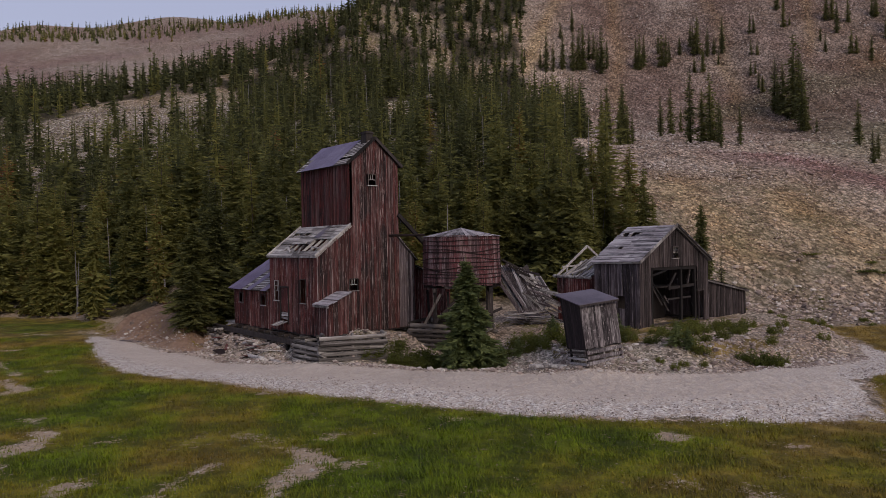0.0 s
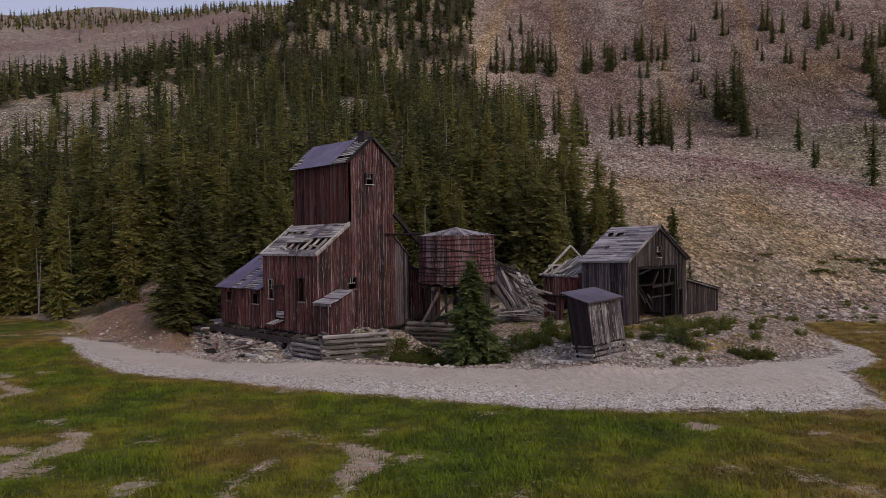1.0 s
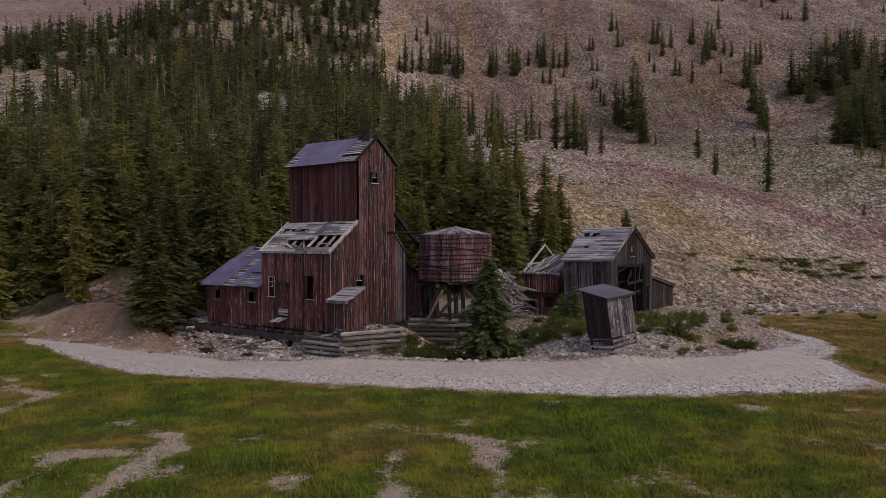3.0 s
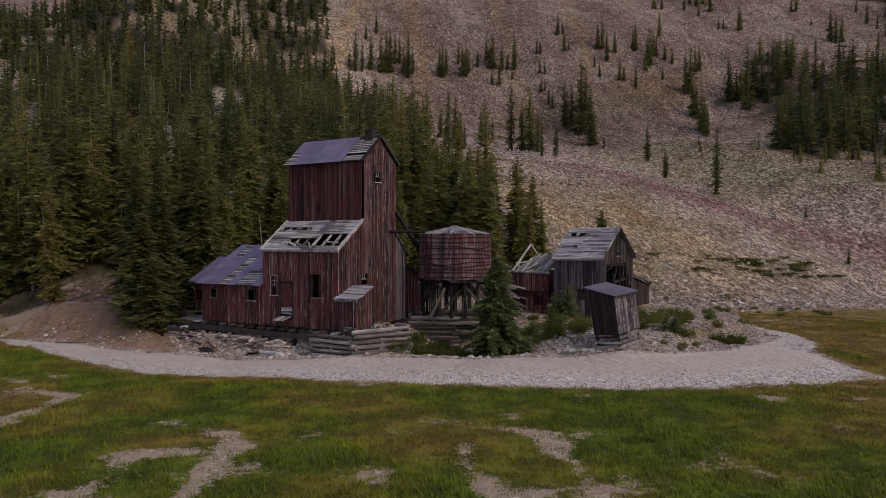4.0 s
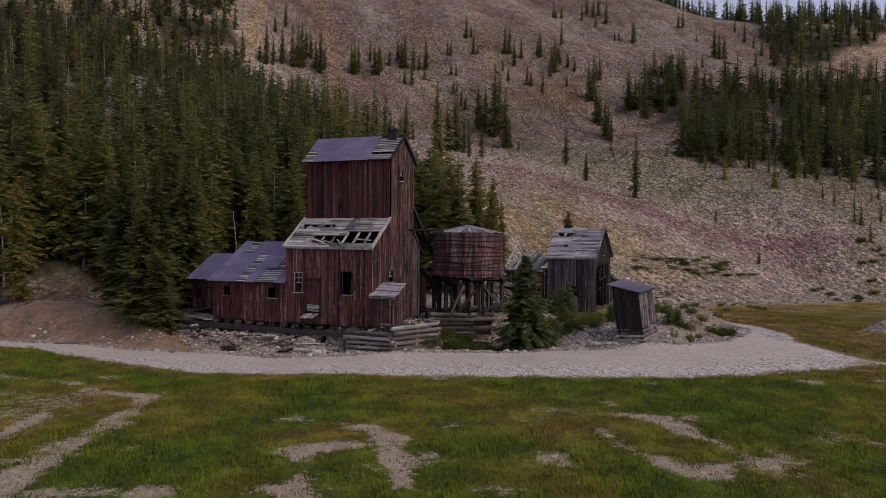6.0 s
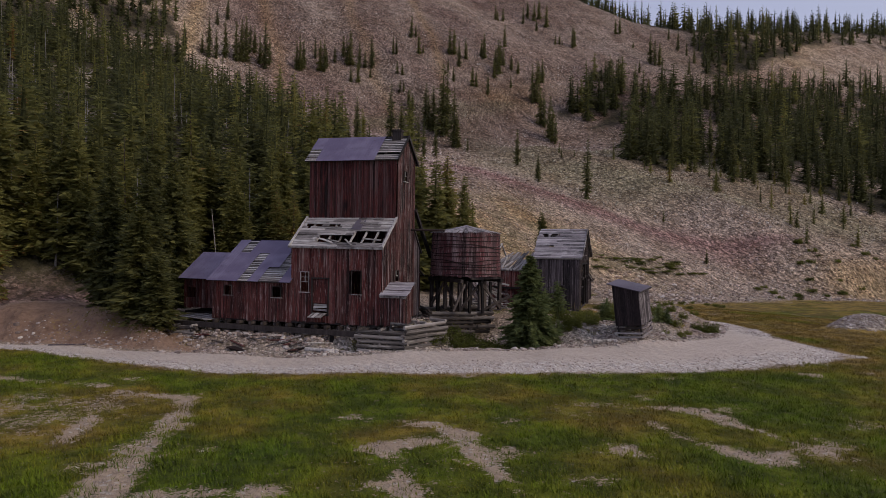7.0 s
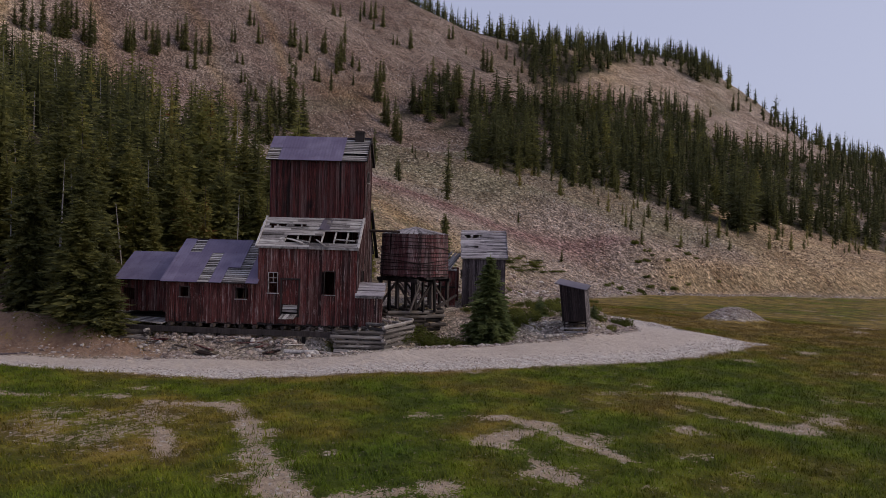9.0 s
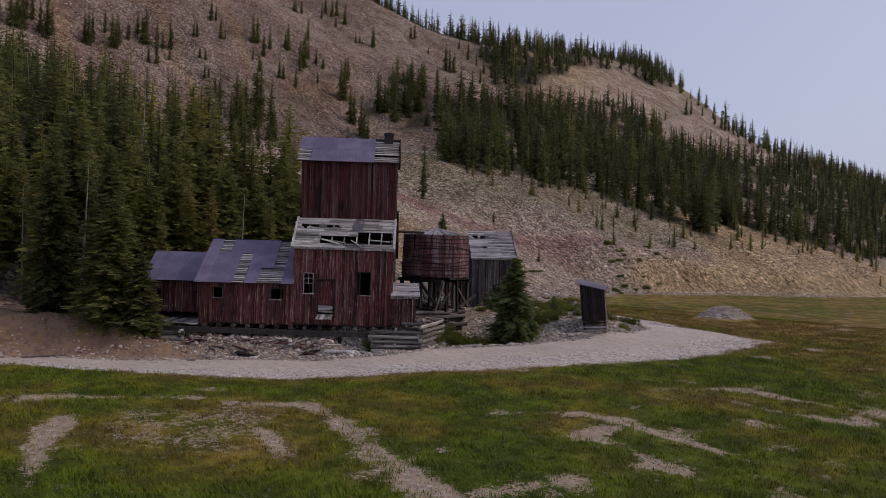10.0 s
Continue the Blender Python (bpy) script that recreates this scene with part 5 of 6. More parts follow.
# low left wing
board_wall(mill, (-12.9, 0.1), (-6.68, 0.1), ZB - 0.05, 4.5, [(0.95, 1.52, 3.30, 3.95), (4.78, 5.40, 3.25, 3.95)], MILL_WOOD)
window(mill, (-11.95, 0.1, 0), (1, 0, 0), 3.30, 3.95, 0.57, (0, -1, 0), material=POST_WOOD, sash=False)
window(mill, (-8.12, 0.1, 0), (1, 0, 0), 3.25, 3.95, 0.62, (0, -1, 0), material=POST_WOOD, sash=False)
board_wall(mill, (-12.9, 8.3), (-12.9, 0.1), ZB - 0.05, lambda s: 7.05 - abs(s - 4.05) * 0.62, (), MILL_WOOD)
board_wall(mill, (-6.68, 8.3), (-12.9, 8.3), ZB, 4.5, (), MILL_WOOD)
sheet_roof(mill, (-13.2, -0.3, 4.38), (-6.6, -0.3, 4.38), (-13.2, 4.3, 7.16), METAL_ROOF, 0.82, 3, [(0.13, 0.24, 0.62, 1.0), (0.35, 0.48, 0.0, 0.62), (0.62, 0.72, 0.0, 0.34), (0.81, 0.93, 0.0, 0.95)])
sheet_roof(mill, (-6.6, 8.7, 4.38), (-13.2, 8.7, 4.38), (-6.6, 4.3, 7.16), METAL_ROOF, 0.82, 2)
# far lean-to at the left end
board_wall(mill, (-17.5, 3.2), (-12.92, 3.2), 1.9, 4.38, [(0.35, 0.95, 2.7, 3.5)], MILL_WOOD)
board_wall(mill, (-17.5, 9.0), (-17.5, 3.2), 1.9, lambda s: 4.35 + 0.58 * min(s, 5.8 - s), (), MILL_WOOD)
sheet_roof(mill, (-17.9, 2.9, 4.22), (-12.95, 2.9, 4.22), (-17.9, 6.1, 6.10), METAL_ROOF, 1.25, 2)
sheet_roof(mill, (-12.95, 9.3, 4.22), (-17.9, 9.3, 4.22), (-12.95, 6.1, 6.10), METAL_ROOF, 1.25, 2)
part("floor", Builder().block(-17.5, -12.9, 3.2, 9.0, 1.5, 1.62), DARK_WOOD, mill)
for k in range(9):
    piece("deck_board", "board", GREY_WOOD, mill, (-16.3 + 0.37 * k, 3.0, 1.44 + random.uniform(0, 0.03)), (0.34, 0, 0), (0, 0, 0.04), (random.uniform(-0.05, 0.05), -2.2 - 0.14 * k + random.uniform(-0.2, 0.2), 0))
# enclosed porch at the corner
board_wall(mill, (0.04, -0.05), (1.62, -0.05), ZB, 3.72, (), GABLE_WOOD, w=0.17)
board_wall(mill, (1.62, -0.05), (1.62, 1.45), ZB + 0.1, lambda s: 3.72 + 0.42 * s, (), GABLE_WOOD, w=0.17)
board_roof(mill, (0.0, -0.30, 3.66), (1.85, -0.30, 3.66), (0.0, 1.65, 4.46), ROOF_WOOD, 5, 2.2, (), False)
# sill beams and blocks under the front
part("sill_beam", Builder().beam((-15.9, -0.45, 1.18), (0.2, -0.45, 1.02), 0.30, 0.34), DARK_WOOD, mill, "long dark squared timber under the mill front")
for k in range(14):
    xx = -12.6 + k * 0.96
    piece("block", "board", POST_WOOD, mill, (xx, -0.42, 1.35 - 0.009 * k), (0.22, 0, 0), (0, 0.65, 0), (0, 0, 0.20))
for k in range(5):
    piece("post", "board", DARK_WOOD, mill, (-12.2 + k * 2.9, -0.42, 0.1), (0.22, 0, 0), (0, 0.22, 0), (0, 0, 1.0))
# wing behind, with the slanting chute timber
board_wall(mill, (-1.4, 8.02), (-1.4, 12.5), 1.4, lambda s: 6.2 - 0.35 * s, (), MILL_WOOD)
board_wall(mill, (-1.4, 12.5), (-6.6, 12.5), 1.4, 4.6, (), MILL_WOOD)
sheet_roof(mill, (-1.1, 12.8, 4.45), (-6.7, 12.8, 4.45), (-1.1, 8.05, 6.35), TAR_ROOF, 1.1, 2)
trim(mill, (0.1, 6.6, 9.6), (0.1, 10.6, 6.0), 0.22, 0.26, DARK_WOOD, "chute_timber")
part("pipe", Builder().pole((0.05, 5.85, 8.12), (2.2, 7.3, 8.10), 0.09, 0.09, 8), IRON, mill, "thin pipe from the mill to the tank")

# ---- water tank on its timber stand ----
tank = thing("water_tank", pose(1.28, 50.85, 0), "round wooden stave water tank on a timber trestle", "water tank")
barrel = part("barrel", Builder().pole((0, 0, 4.78), (0, 0, 7.9), 2.66, 2.44, 40), DARK_WOOD, tank)
for k in range(64):
    a = 6.28319 * k / 64
    d, t = Vector((math.cos(a), math.sin(a), 0)), Vector((-math.sin(a), math.cos(a), 0))
    z0 = 4.66 + random.uniform(-0.06, 0.04)
    piece("stave", "board", TANK_WOOD, barrel, d * 2.70 - t * 0.135 + Vector((0, 0, z0)), t * 0.268, d * 0.045, Vector((0, 0, 7.98 - z0 + random.uniform(-0.04, 0.04))) - d * 0.22)
for k in range(11):
    z = 4.86 + 0.285 * k + random.uniform(-0.10, 0.10)
    r = 2.775 - 0.105 * (z - 4.7) / 3.3
    sag = random.uniform(0.0, 0.22)
    verts, quads = [], []
    for j in range(48):
        a = 6.28319 * j / 48
        zz = z - sag * max(0, math.sin(a * 2.5 + k))
        verts += [((r + dr) * math.cos(a), (r + dr) * math.sin(a), zz + dz) for dr, dz in ((-0.02, -0.024), (0.022, -0.024), (0.022, 0.024), (-0.02, 0.024))]
        quads += [(4 * j + m, 4 * j + (m + 1) % 4, 4 * ((j + 1) % 48) + (m + 1) % 4, 4 * ((j + 1) % 48) + m) for m in range(4)]
    hoop = new("hoop", mesh_from("hoop", np.array(verts), np.array(quads), IRON))
    hoop.parent = barrel
lid = part("roof", Builder().pole((0, 0, 7.95), (0, 0, 8.0), 2.60, 2.58, 40), DARK_WOOD, tank)
for k in range(40):
    a = 6.28319 * k / 40
    d, t = Vector((math.cos(a), math.sin(a), 0)), Vector((-math.sin(a), math.cos(a), 0))
    b0, b1 = d * (2.72 + random.uniform(-0.08, 0.10)) + Vector((0, 0, 7.97)), Vector((0, 0, 8.56 + random.uniform(-0.02, 0.02)))
    part("roof_board", Builder().face(b0 - t * 0.17, b0 + t * 0.17, b1 + t * 0.03, b1 - t * 0.03).face(b0 - t * 0.17 - Vector((0, 0, 0.03)), b1 - t * 0.03 - Vector((0, 0, 0.03)), b1 + t * 0.03 - Vector((0, 0, 0.03)), b0 + t * 0.17 - Vector((0, 0, 0.03))).face(b0 - t * 0.17, b0 - t * 0.17 - Vector((0, 0, 0.03)), b0 + t * 0.17 - Vector((0, 0, 0.03)), b0 + t * 0.17), ROOF_WOOD, lid)
for k in range(6):
    o = -2.4 + k * 0.96
    l = math.sqrt(2.7 ** 2 - o ** 2)
    part("joist", Builder().beam((-l, o, 4.58), (l, o, 4.58), 0.16, 0.24), DARK_WOOD, tank)
for o in (-1.9, 0, 1.9):
    part("girder", Builder().beam((o, -2.2, 4.34), (o, 2.2, 4.34), 0.26, 0.26), DARK_WOOD, tank)
for px in (-1.9, 0, 1.9):
    for py in (-1.9, 0, 1.9):
        part("post", Builder().beam((px, py, 2.1), (px, py, 4.24), 0.24, 0.24, (1, 0, 0)), DARK_WOOD if py > 0 else POST_WOOD, tank)
for px, py in [(-0.95, -1.9), (0.95, -1.9), (-1.9, -0.95), (-1.9, 0.95), (0.0, -2.3), (-2.3, 0.4)]:
    part("post", Builder().beam((px, py, 1.9), (px + random.uniform(-0.15, 0.15), py, 4.24), 0.17, 0.17, (1, 0, 0)), DARK_WOOD, tank)
for a, b in [((-1.9, -1.98, 2.2), (0, -1.98, 4.2)), ((1.9, -1.98, 2.2), (0, -1.98, 4.2)), ((-1.98, -1.9, 2.2), (-1.98, 0, 4.2)), ((-1.98, 1.9, 2.2), (-1.98, 0, 4.2)), ((0.3, -2.05, 2.15), (2.6, -2.3, 3.1)), ((-2.6, -2.1, 2.1), (-1.5, -2.0, 4.1))]:
    part("brace", Builder().beam(a, b, 0.10, 0.18), POST_WOOD, tank)


def log_crib(name, m, lx, ly, rows, r, label, ties=3, material=None):
    """A crib of stacked logs with notched tie logs."""
    root = thing(name, m, label, "retaining wall", "log cribs")
    for j in range(rows):
        z = r + j * r * 2.02
        for yy in (0, ly):
            c = 0.0
            while c < lx - 0.2:
                l = min(random.uniform(2.4, 4.2), lx - c)
                if lx - c - l < 0.8:
                    l = lx - c
                rr = r * random.uniform(1.5, 2.15)
                piece("log", "log", material or LOG_WOOD, root, (c - random.uniform(0, 0.35), yy + random.uniform(-0.12, 0.12), z), (0, 0, rr), (0, rr, 0), (l + random.uniform(0.1, 0.6), random.uniform(-0.12, 0.12), random.uniform(-0.09, 0.09)))
                c += l
        for k in range(ties):
            xx = lx * k / (ties - 1)
            rr = r * random.uniform(1.5, 1.8)
            piece("tie_log", "log", material or LOG_WOOD, root, (xx + random.uniform(-0.12, 0.12), -random.uniform(0.02, 0.16), z + r * 0.95), (rr * 0.85, 0, 0), (0, 0, rr * 0.85), (0, ly + 0.3, random.uniform(-0.03, 0.03)))
    return root


MILL_POSE = pose(-8.3, 47.2, 0, 0, 0, -50.56)
log_crib("log_crib", MILL_POSE @ pose(-1.2, -0.95, -0.1), 3.2, 1.8, 5, 0.155, "grey log crib wall under the mill corner")
log_crib("log_crib", MILL_POSE @ pose(2.05, -0.75, -0.1, 0, 0, 66), 3.9, 1.2, 6, 0.160, "bleached log crib filled with stone under the gable")
log_crib("log_crib", MILL_POSE @ pose(-15.2, -1.2, -0.2), 1.5, 1.3, 4, 0.16, "small stacked log crib at the end of the sill beam", 2)
log_crib("log_crib", pose(-2.3, 50.2, 0.35, 0, 0, -22), 4.6, 3.6, 5, 0.17, "dark log crib under the water tank", 4, CRIB_DARK)

# ---- the barn: x along its gable front, y to the back ----
barn = thing("barn", pose(13.75, 50.98, 0, 0, 0, 39.25), "open-fronted grey board barn with a sagging plank roof", "building")


def barn_top(s):
    return 8.45 - abs(s - 4.34) * 0.575


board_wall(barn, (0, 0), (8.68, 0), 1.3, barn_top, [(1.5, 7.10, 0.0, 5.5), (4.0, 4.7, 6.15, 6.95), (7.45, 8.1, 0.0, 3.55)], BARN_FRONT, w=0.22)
window(barn, (4.0, 0, 0), (1, 0, 0), 6.15, 6.95, 0.7, (0, -1, 0), (2, 0), BARN_FRONT)
board_wall(barn, (0, 3.9), (0, 0), 1.3, 5.93, [(2.0, 2.55, 2.6, 3.5)], BARN_WOOD, w=0.22)
board_wall(barn, (8.68, 3.9), (0, 3.9), 1.3, barn_top, (), BARN_WOOD, w=0.22)
# added dark sheet before the back wall, deepens the shade in the opening
part("lining", Builder().block(0.3, 8.4, 3.6, 3.65, 1.2, 5.6), DARK_WOOD, barn)
board_wall(barn, (8.68, 0), (8.68, 3.9), 1.3, 5.9, (), BARN_WOOD, w=0.22)
board_roof(barn, (-0.24, 4.08, 5.92), (-0.24, -0.24, 5.96), (4.34, 4.08, 8.52), ROOF_WOOD, 17, 2.4, [(0.10, 0.24, 0.68, 0.80), (0.27, 0.36, 0.70, 0.80), (0.40, 0.46, 0.74, 0.80), (0.30, 0.40, 0.38, 0.43), (0.05, 0.09, 0.74, 0.80)], thick=0.03)
board_roof(barn, (8.92, -0.24, 5.94), (8.92, 4.08, 5.92), (4.34, -0.24, 8.56), ROOF_WOOD, 17, 2.4, (), thick=0.03)
part("bargeboard", Builder().beam((-0.28, -0.27, 5.94), (4.36, -0.27, 8.60), 0.05, 0.2), GREY_WOOD, barn)
part("bargeboard", Builder().beam((4.32, -0.27, 8.60), (8.96, -0.27, 5.92), 0.05, 0.2), DARK_WOOD, barn)
for xx in (1.5, 5.2, 7.05):
    part("post", Builder().block(xx - 0.1, xx + 0.1, 0.02, 0.22, 1.0, 5.55), DARK_WOOD, barn)
part("lintel", Builder().beam((1.4, 0.1, 5.42), (7.2, 0.1, 5.34), 0.16, 0.22), DARK_WOOD, barn)
part("loft_beam", Builder().beam((3.6, 0.15, 3.9), (7.0, 0.15, 4.05), 0.16, 0.2), DARK_WOOD, barn)
part("loft_beam", Builder().beam((3.6, 0.2, 3.1), (6.6, 0.2, 3.15), 0.10, 0.12), DARK_WOOD, barn)
for a, b in (((6.1, 0.12, 4.1), (6.45, 0.12, 5.2)), ((3.65, 0.12, 4.0), (4.6, 0.12, 5.0)), ((1.6, 0.12, 4.9), (3.4, 0.12, 5.25))):
    part("brace", Builder().beam(a, b, 0.1, 0.13), DARK_WOOD, barn)
part("loft_floor", Builder().block(0.1, 8.5, 1.9, 3.8, 3.8, 3.9), DARK_WOOD, barn)
for k in range(4):
    piece("loft_board", "board", DARK_WOOD, barn, (3.7 + 0.3 * k, 0.5 + random.uniform(0, 0.4), 2.0 + random.uniform(0, 1.2)), (0.2, 0, 0), (0, 0.04, 0), (random.uniform(-0.6, 0.6), random.uniform(0.3, 2.0), random.uniform(0.0, 1.0)))
part("door_frame", Builder().block(7.36, 7.45, -0.05, 0.05, 1.2, 3.6).block(8.1, 8.19, -0.05, 0.05, 1.2, 3.6).block(7.32, 8.23, -0.06, 0.05, 3.55, 3.68), BARN_FRONT, barn)
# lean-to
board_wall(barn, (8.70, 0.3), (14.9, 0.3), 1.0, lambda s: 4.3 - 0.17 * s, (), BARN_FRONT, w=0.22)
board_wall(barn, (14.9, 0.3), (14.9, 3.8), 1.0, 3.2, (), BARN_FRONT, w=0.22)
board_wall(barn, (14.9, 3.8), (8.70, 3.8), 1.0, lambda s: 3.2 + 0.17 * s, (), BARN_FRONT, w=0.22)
board_roof(barn, (15.2, 0.05, 3.20), (15.2, 4.1, 3.20), (8.68, 0.05, 4.40), DARK_WOOD, 12, 2.6, (), thick=0.03)

# ---- privy leaning on its mound ----
privy = thing("privy", pose(7.58, 38.60, 0.98, -5.2, -5.4, 22.9), "leaning bleached board outhouse with a tar paper roof", "outhouse")
board_wall(privy, (0, 0), (2.28, 0), 0.74, 3.10, (), PRIVY_WOOD, w=0.16, jag=0.06, kind="board")
# left wall, turned from the sun: shade comes from the darker boards
board_wall(privy, (0, 1.80), (0, 0), 0.72, lambda s: 3.60 - 0.27 * s, (), PRIVY_SHADED, w=0.18, kind="board", jag=0.05)
board_wall(privy, (2.28, 1.80), (0, 1.80), 0.72, 3.58, (), DARK_WOOD, w=0.2, kind="board")
board_wall(privy, (2.28, 0), (2.28, 1.80), 0.72, lambda s: 3.10 + 0.27 * s, (), PRIVY_WOOD, w=0.2, kind="board")
roof_ = part("roof", Builder().box((-0.14, -0.22, 3.06), (2.54, 0, 0), (0, 2.38, 0.64), (0, 0, 0.05)), TAR_ROOF, privy)
part("eave_board", Builder().box((-0.14, -0.24, 2.98), (2.54, 0, 0), (0, 0.03, 0), (0, 0, 0.10)), DARK_WOOD, roof_)
part("floor", Builder().block(0.04, 2.24, 0.04, 1.72, 0.66, 0.72), DARK_WOOD, privy)
for z0, tip in ((0.42, 0.10), (0.12, -0.06), (-0.16, -0.04)):
    piece("base_board", "board", PRIVY_WOOD, privy, (0.02, -0.05, z0), (0, 0, 0.19), (0, 0.04, 0), (2.28, 0, tip * 0.4))
    piece("base_board", "board", GREY_WOOD if z0 < 0.2 else POST_WOOD, privy, (-0.06, 1.78, z0 + 0.02), (0, 0, 0.11), (0.10, 0, 0), (0, -1.80, tip))
for xx, yy in ((0.06, 0.04), (1.10, 0.04), (2.18, 0.04), (0.06, 1.64), (2.18, 1.64)):
    piece("post", "board", GREY_WOOD if xx == 1.10 else POST_WOOD, privy, (xx, yy, -0.75), (0.1, 0, 0), (0, 0.1, 0), (0, 0, 1.45))

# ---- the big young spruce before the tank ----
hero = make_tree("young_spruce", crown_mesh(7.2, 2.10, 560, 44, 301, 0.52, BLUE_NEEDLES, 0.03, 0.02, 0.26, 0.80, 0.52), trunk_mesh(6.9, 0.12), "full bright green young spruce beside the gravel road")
hero.matrix_basis = pose(1.35, 43.25, float(height(1.35, 43.25)) - 0.1)


# ---- roofless cabin behind the barn ----
cabin = thing("ruined_cabin", pose(13.55, 50.75, 0, 0, 0, 37.4), "roofless red board cabin with fallen rafters", "building")
board_wall(cabin, (0.35, 8.0), (0.35, 4.65), 3.15, 4.75, (), MILL_WOOD, w=0.22, jag=0.03)
board_wall(cabin, (0.5, 8.0), (0.5, 4.65), 1.2, 3.1, [(0.5, 1.15, 1.9, 2.75), (2.0, 2.75, 2.0, 2.8)], MILL_WOOD, w=0.24)
window(cabin, (0.5, 7.5, 0), (0, -1, 0), 1.9, 2.75, 0.65, (-1, 0, 0), material=DARK_WOOD, sash=False)
part("belt_board", Builder().beam((0.30, 8.05, 3.14), (0.30, 4.65, 3.10), 0.10, 0.16), DARK_WOOD, cabin)
board_wall(cabin, (7.4, 8.0), (0.4, 8.0), 1.2, 4.7, (), MILL_WOOD, w=0.24)
board_wall(cabin, (7.4, 4.65), (7.4, 8.0), 1.2, 4.7, (), MILL_WOOD, w=0.24)
part("eave_log", Builder().pole((0.3, 8.35, 4.80), (0.3, 4.5, 4.72), 0.13, 0.11, 8, 0.1), GREY_WOOD, cabin)
part("rafter", Builder().beam((0.3, 8.0, 4.8), (3.9, 8.0, 7.1), 0.10, 0.16), GREY_WOOD, cabin)
part("rafter", Builder().beam((3.9, 8.0, 7.1), (7.3, 8.0, 4.8), 0.10, 0.16), GREY_WOOD, cabin)
part("rafter", Builder().beam((0.3, 7.1, 4.8), (2.2, 7.0, 5.9), 0.10, 0.14), GREY_WOOD, cabin)
part("tie_beam", Builder().beam((0.9, 7.95, 5.5), (4.5, 7.9, 5.6), 0.08, 0.14), GREY_WOOD, cabin)
part("strut", Builder().beam((1.3, 7.95, 4.7), (1.5, 7.95, 5.6), 0.08, 0.10), GREY_WOOD, cabin)
for k in range(22):
    y0 = 4.9 + 0.13 * k + random.uniform(-0.1, 0.1)
    top = Vector((2.6 + random.uniform(-0.5, 0.9), y0 - random.uniform(0.3, 1.4), 6.2 + random.uniform(-0.6, 0.7)))
    foot = Vector((0.7 + random.uniform(0, 0.6), y0 + 0.3, 4.75 + random.uniform(-0.3, 0.2)))
    piece("fallen_board", "board", GREY_WOOD, cabin, foot, (0.03, 0.20, 0.03), (-0.02, 0, 0.03), top - foot)

# ---- collapsed shed: a slab of planks slid to the ground ----
heap = thing("collapsed_shed", pose(0, 0, 0), "heap of bleached planks from a collapsed shed", "ruin")
hr = random.Random(5)
for k in range(200):
    f = (k % 100) / 100
    low = 0.14 * (k // 100)
    top = Vector((4.6 + 2.9 * f + hr.uniform(-0.25, 0.25), 55.8 + 1.5 * f, 6.35 - 1.5 * f + hr.uniform(-0.35, 0.25) - low))
    foot = Vector((6.2 + 1.9 * f + hr.uniform(-0.25, 0.25), 54.8 + 2.1 * f, 1.75 + 1.45 * f * f + hr.uniform(-0.2, 0.3) - low))
    a, b = hr.uniform(0, 0.4) ** 2, 1 - hr.uniform(0, 0.4) ** 2
    run = foot - top
    p, q = top + run * a, top + run * b + Vector((hr.uniform(-0.2, 0.2), 0, hr.uniform(-0.1, 0.1)))
    piece("plank", "board", (GREY_WOOD, BARN_WOOD, ROOF_WOOD, BARN_WOOD, ROOF_WOOD)[hr.randrange(5)], heap, q, (hr.uniform(0.10, 0.17), 0.10, hr.uniform(0.05, 0.13)), (-0.02, -0.03, 0.02), p - q)
for k in range(22):
    c = Vector((5.6 + 0.13 * k + hr.uniform(-0.4, 0.4), 55.0 + 0.08 * k, 5.0 - 0.11 * k + hr.uniform(-1.0, 0.8)))
    d = Vector((hr.uniform(0.6, 1.9), hr.uniform(-0.2, 0.5), hr.uniform(-1.6, 0.2)))
    piece("plank", "board", (GREY_WOOD, BARN_WOOD)[k % 2], heap, c, (0.06, -0.04, 0.12), (-0.02, -0.03, 0.02), d)
for k in range(6):
    a = Vector((5.2 + 0.55 * k, 56.0 + 0.28 * k, 5.9 - 0.5 * k))
    part("purlin", Builder().beam(a + Vector((-0.7, -0.3, 0.3)), a + Vector((1.0, 0.6, -0.6)), 0.12, 0.14), DARK_WOOD, heap)
for k in range(46):
    c = Vector((hr.uniform(4.4, 7.0), hr.uniform(53.8, 56.0), 1.35 + hr.uniform(0, 0.9)))
    a = hr.uniform(-0.8, 0.8)
    l = hr.uniform(0.9, 2.6)
    piece("plank", "board", (GREY_WOOD, ROOF_WOOD, BARN_WOOD)[k % 3], heap, c, (-0.18 * math.sin(a), 0.18 * math.cos(a), 0), (0, 0, 0.04), (l * math.cos(a), l * math.sin(a), hr.uniform(-0.35, 0.5)))
# added dark board behind the slab, stands in for shade between planks
part("backing", Builder().box((6.1, 55.4, 1.75), (1.6, 1.8, 0.9), (-1.0, 0.8, 3.1), (-0.03, 0.06, -0.02)), DARK_WOOD, heap)


def lying(name, x, y, length, width, turn, label, material=None, kind="board", dz=0.0, tilt=0.0, category="plank"):
    """A loose timber on the ground."""
    z = float(height(x, y)) + dz
    b = Builder()
    if kind == "log":
        b.pole((-length / 2, 0, width / 2), (length / 2, 0, width / 2 * 0.9), width / 2, width * 0.4, 8, 0.08)
    else:
        b.block(-length / 2, length / 2, -width / 2, width / 2, 0, 0.06)
    ob = new(name, b.mesh(name, material or GREY_WOOD))
    ob.matrix_basis = pose(x, y, z, 0, tilt, turn)
    return tagged(ob, label, category)


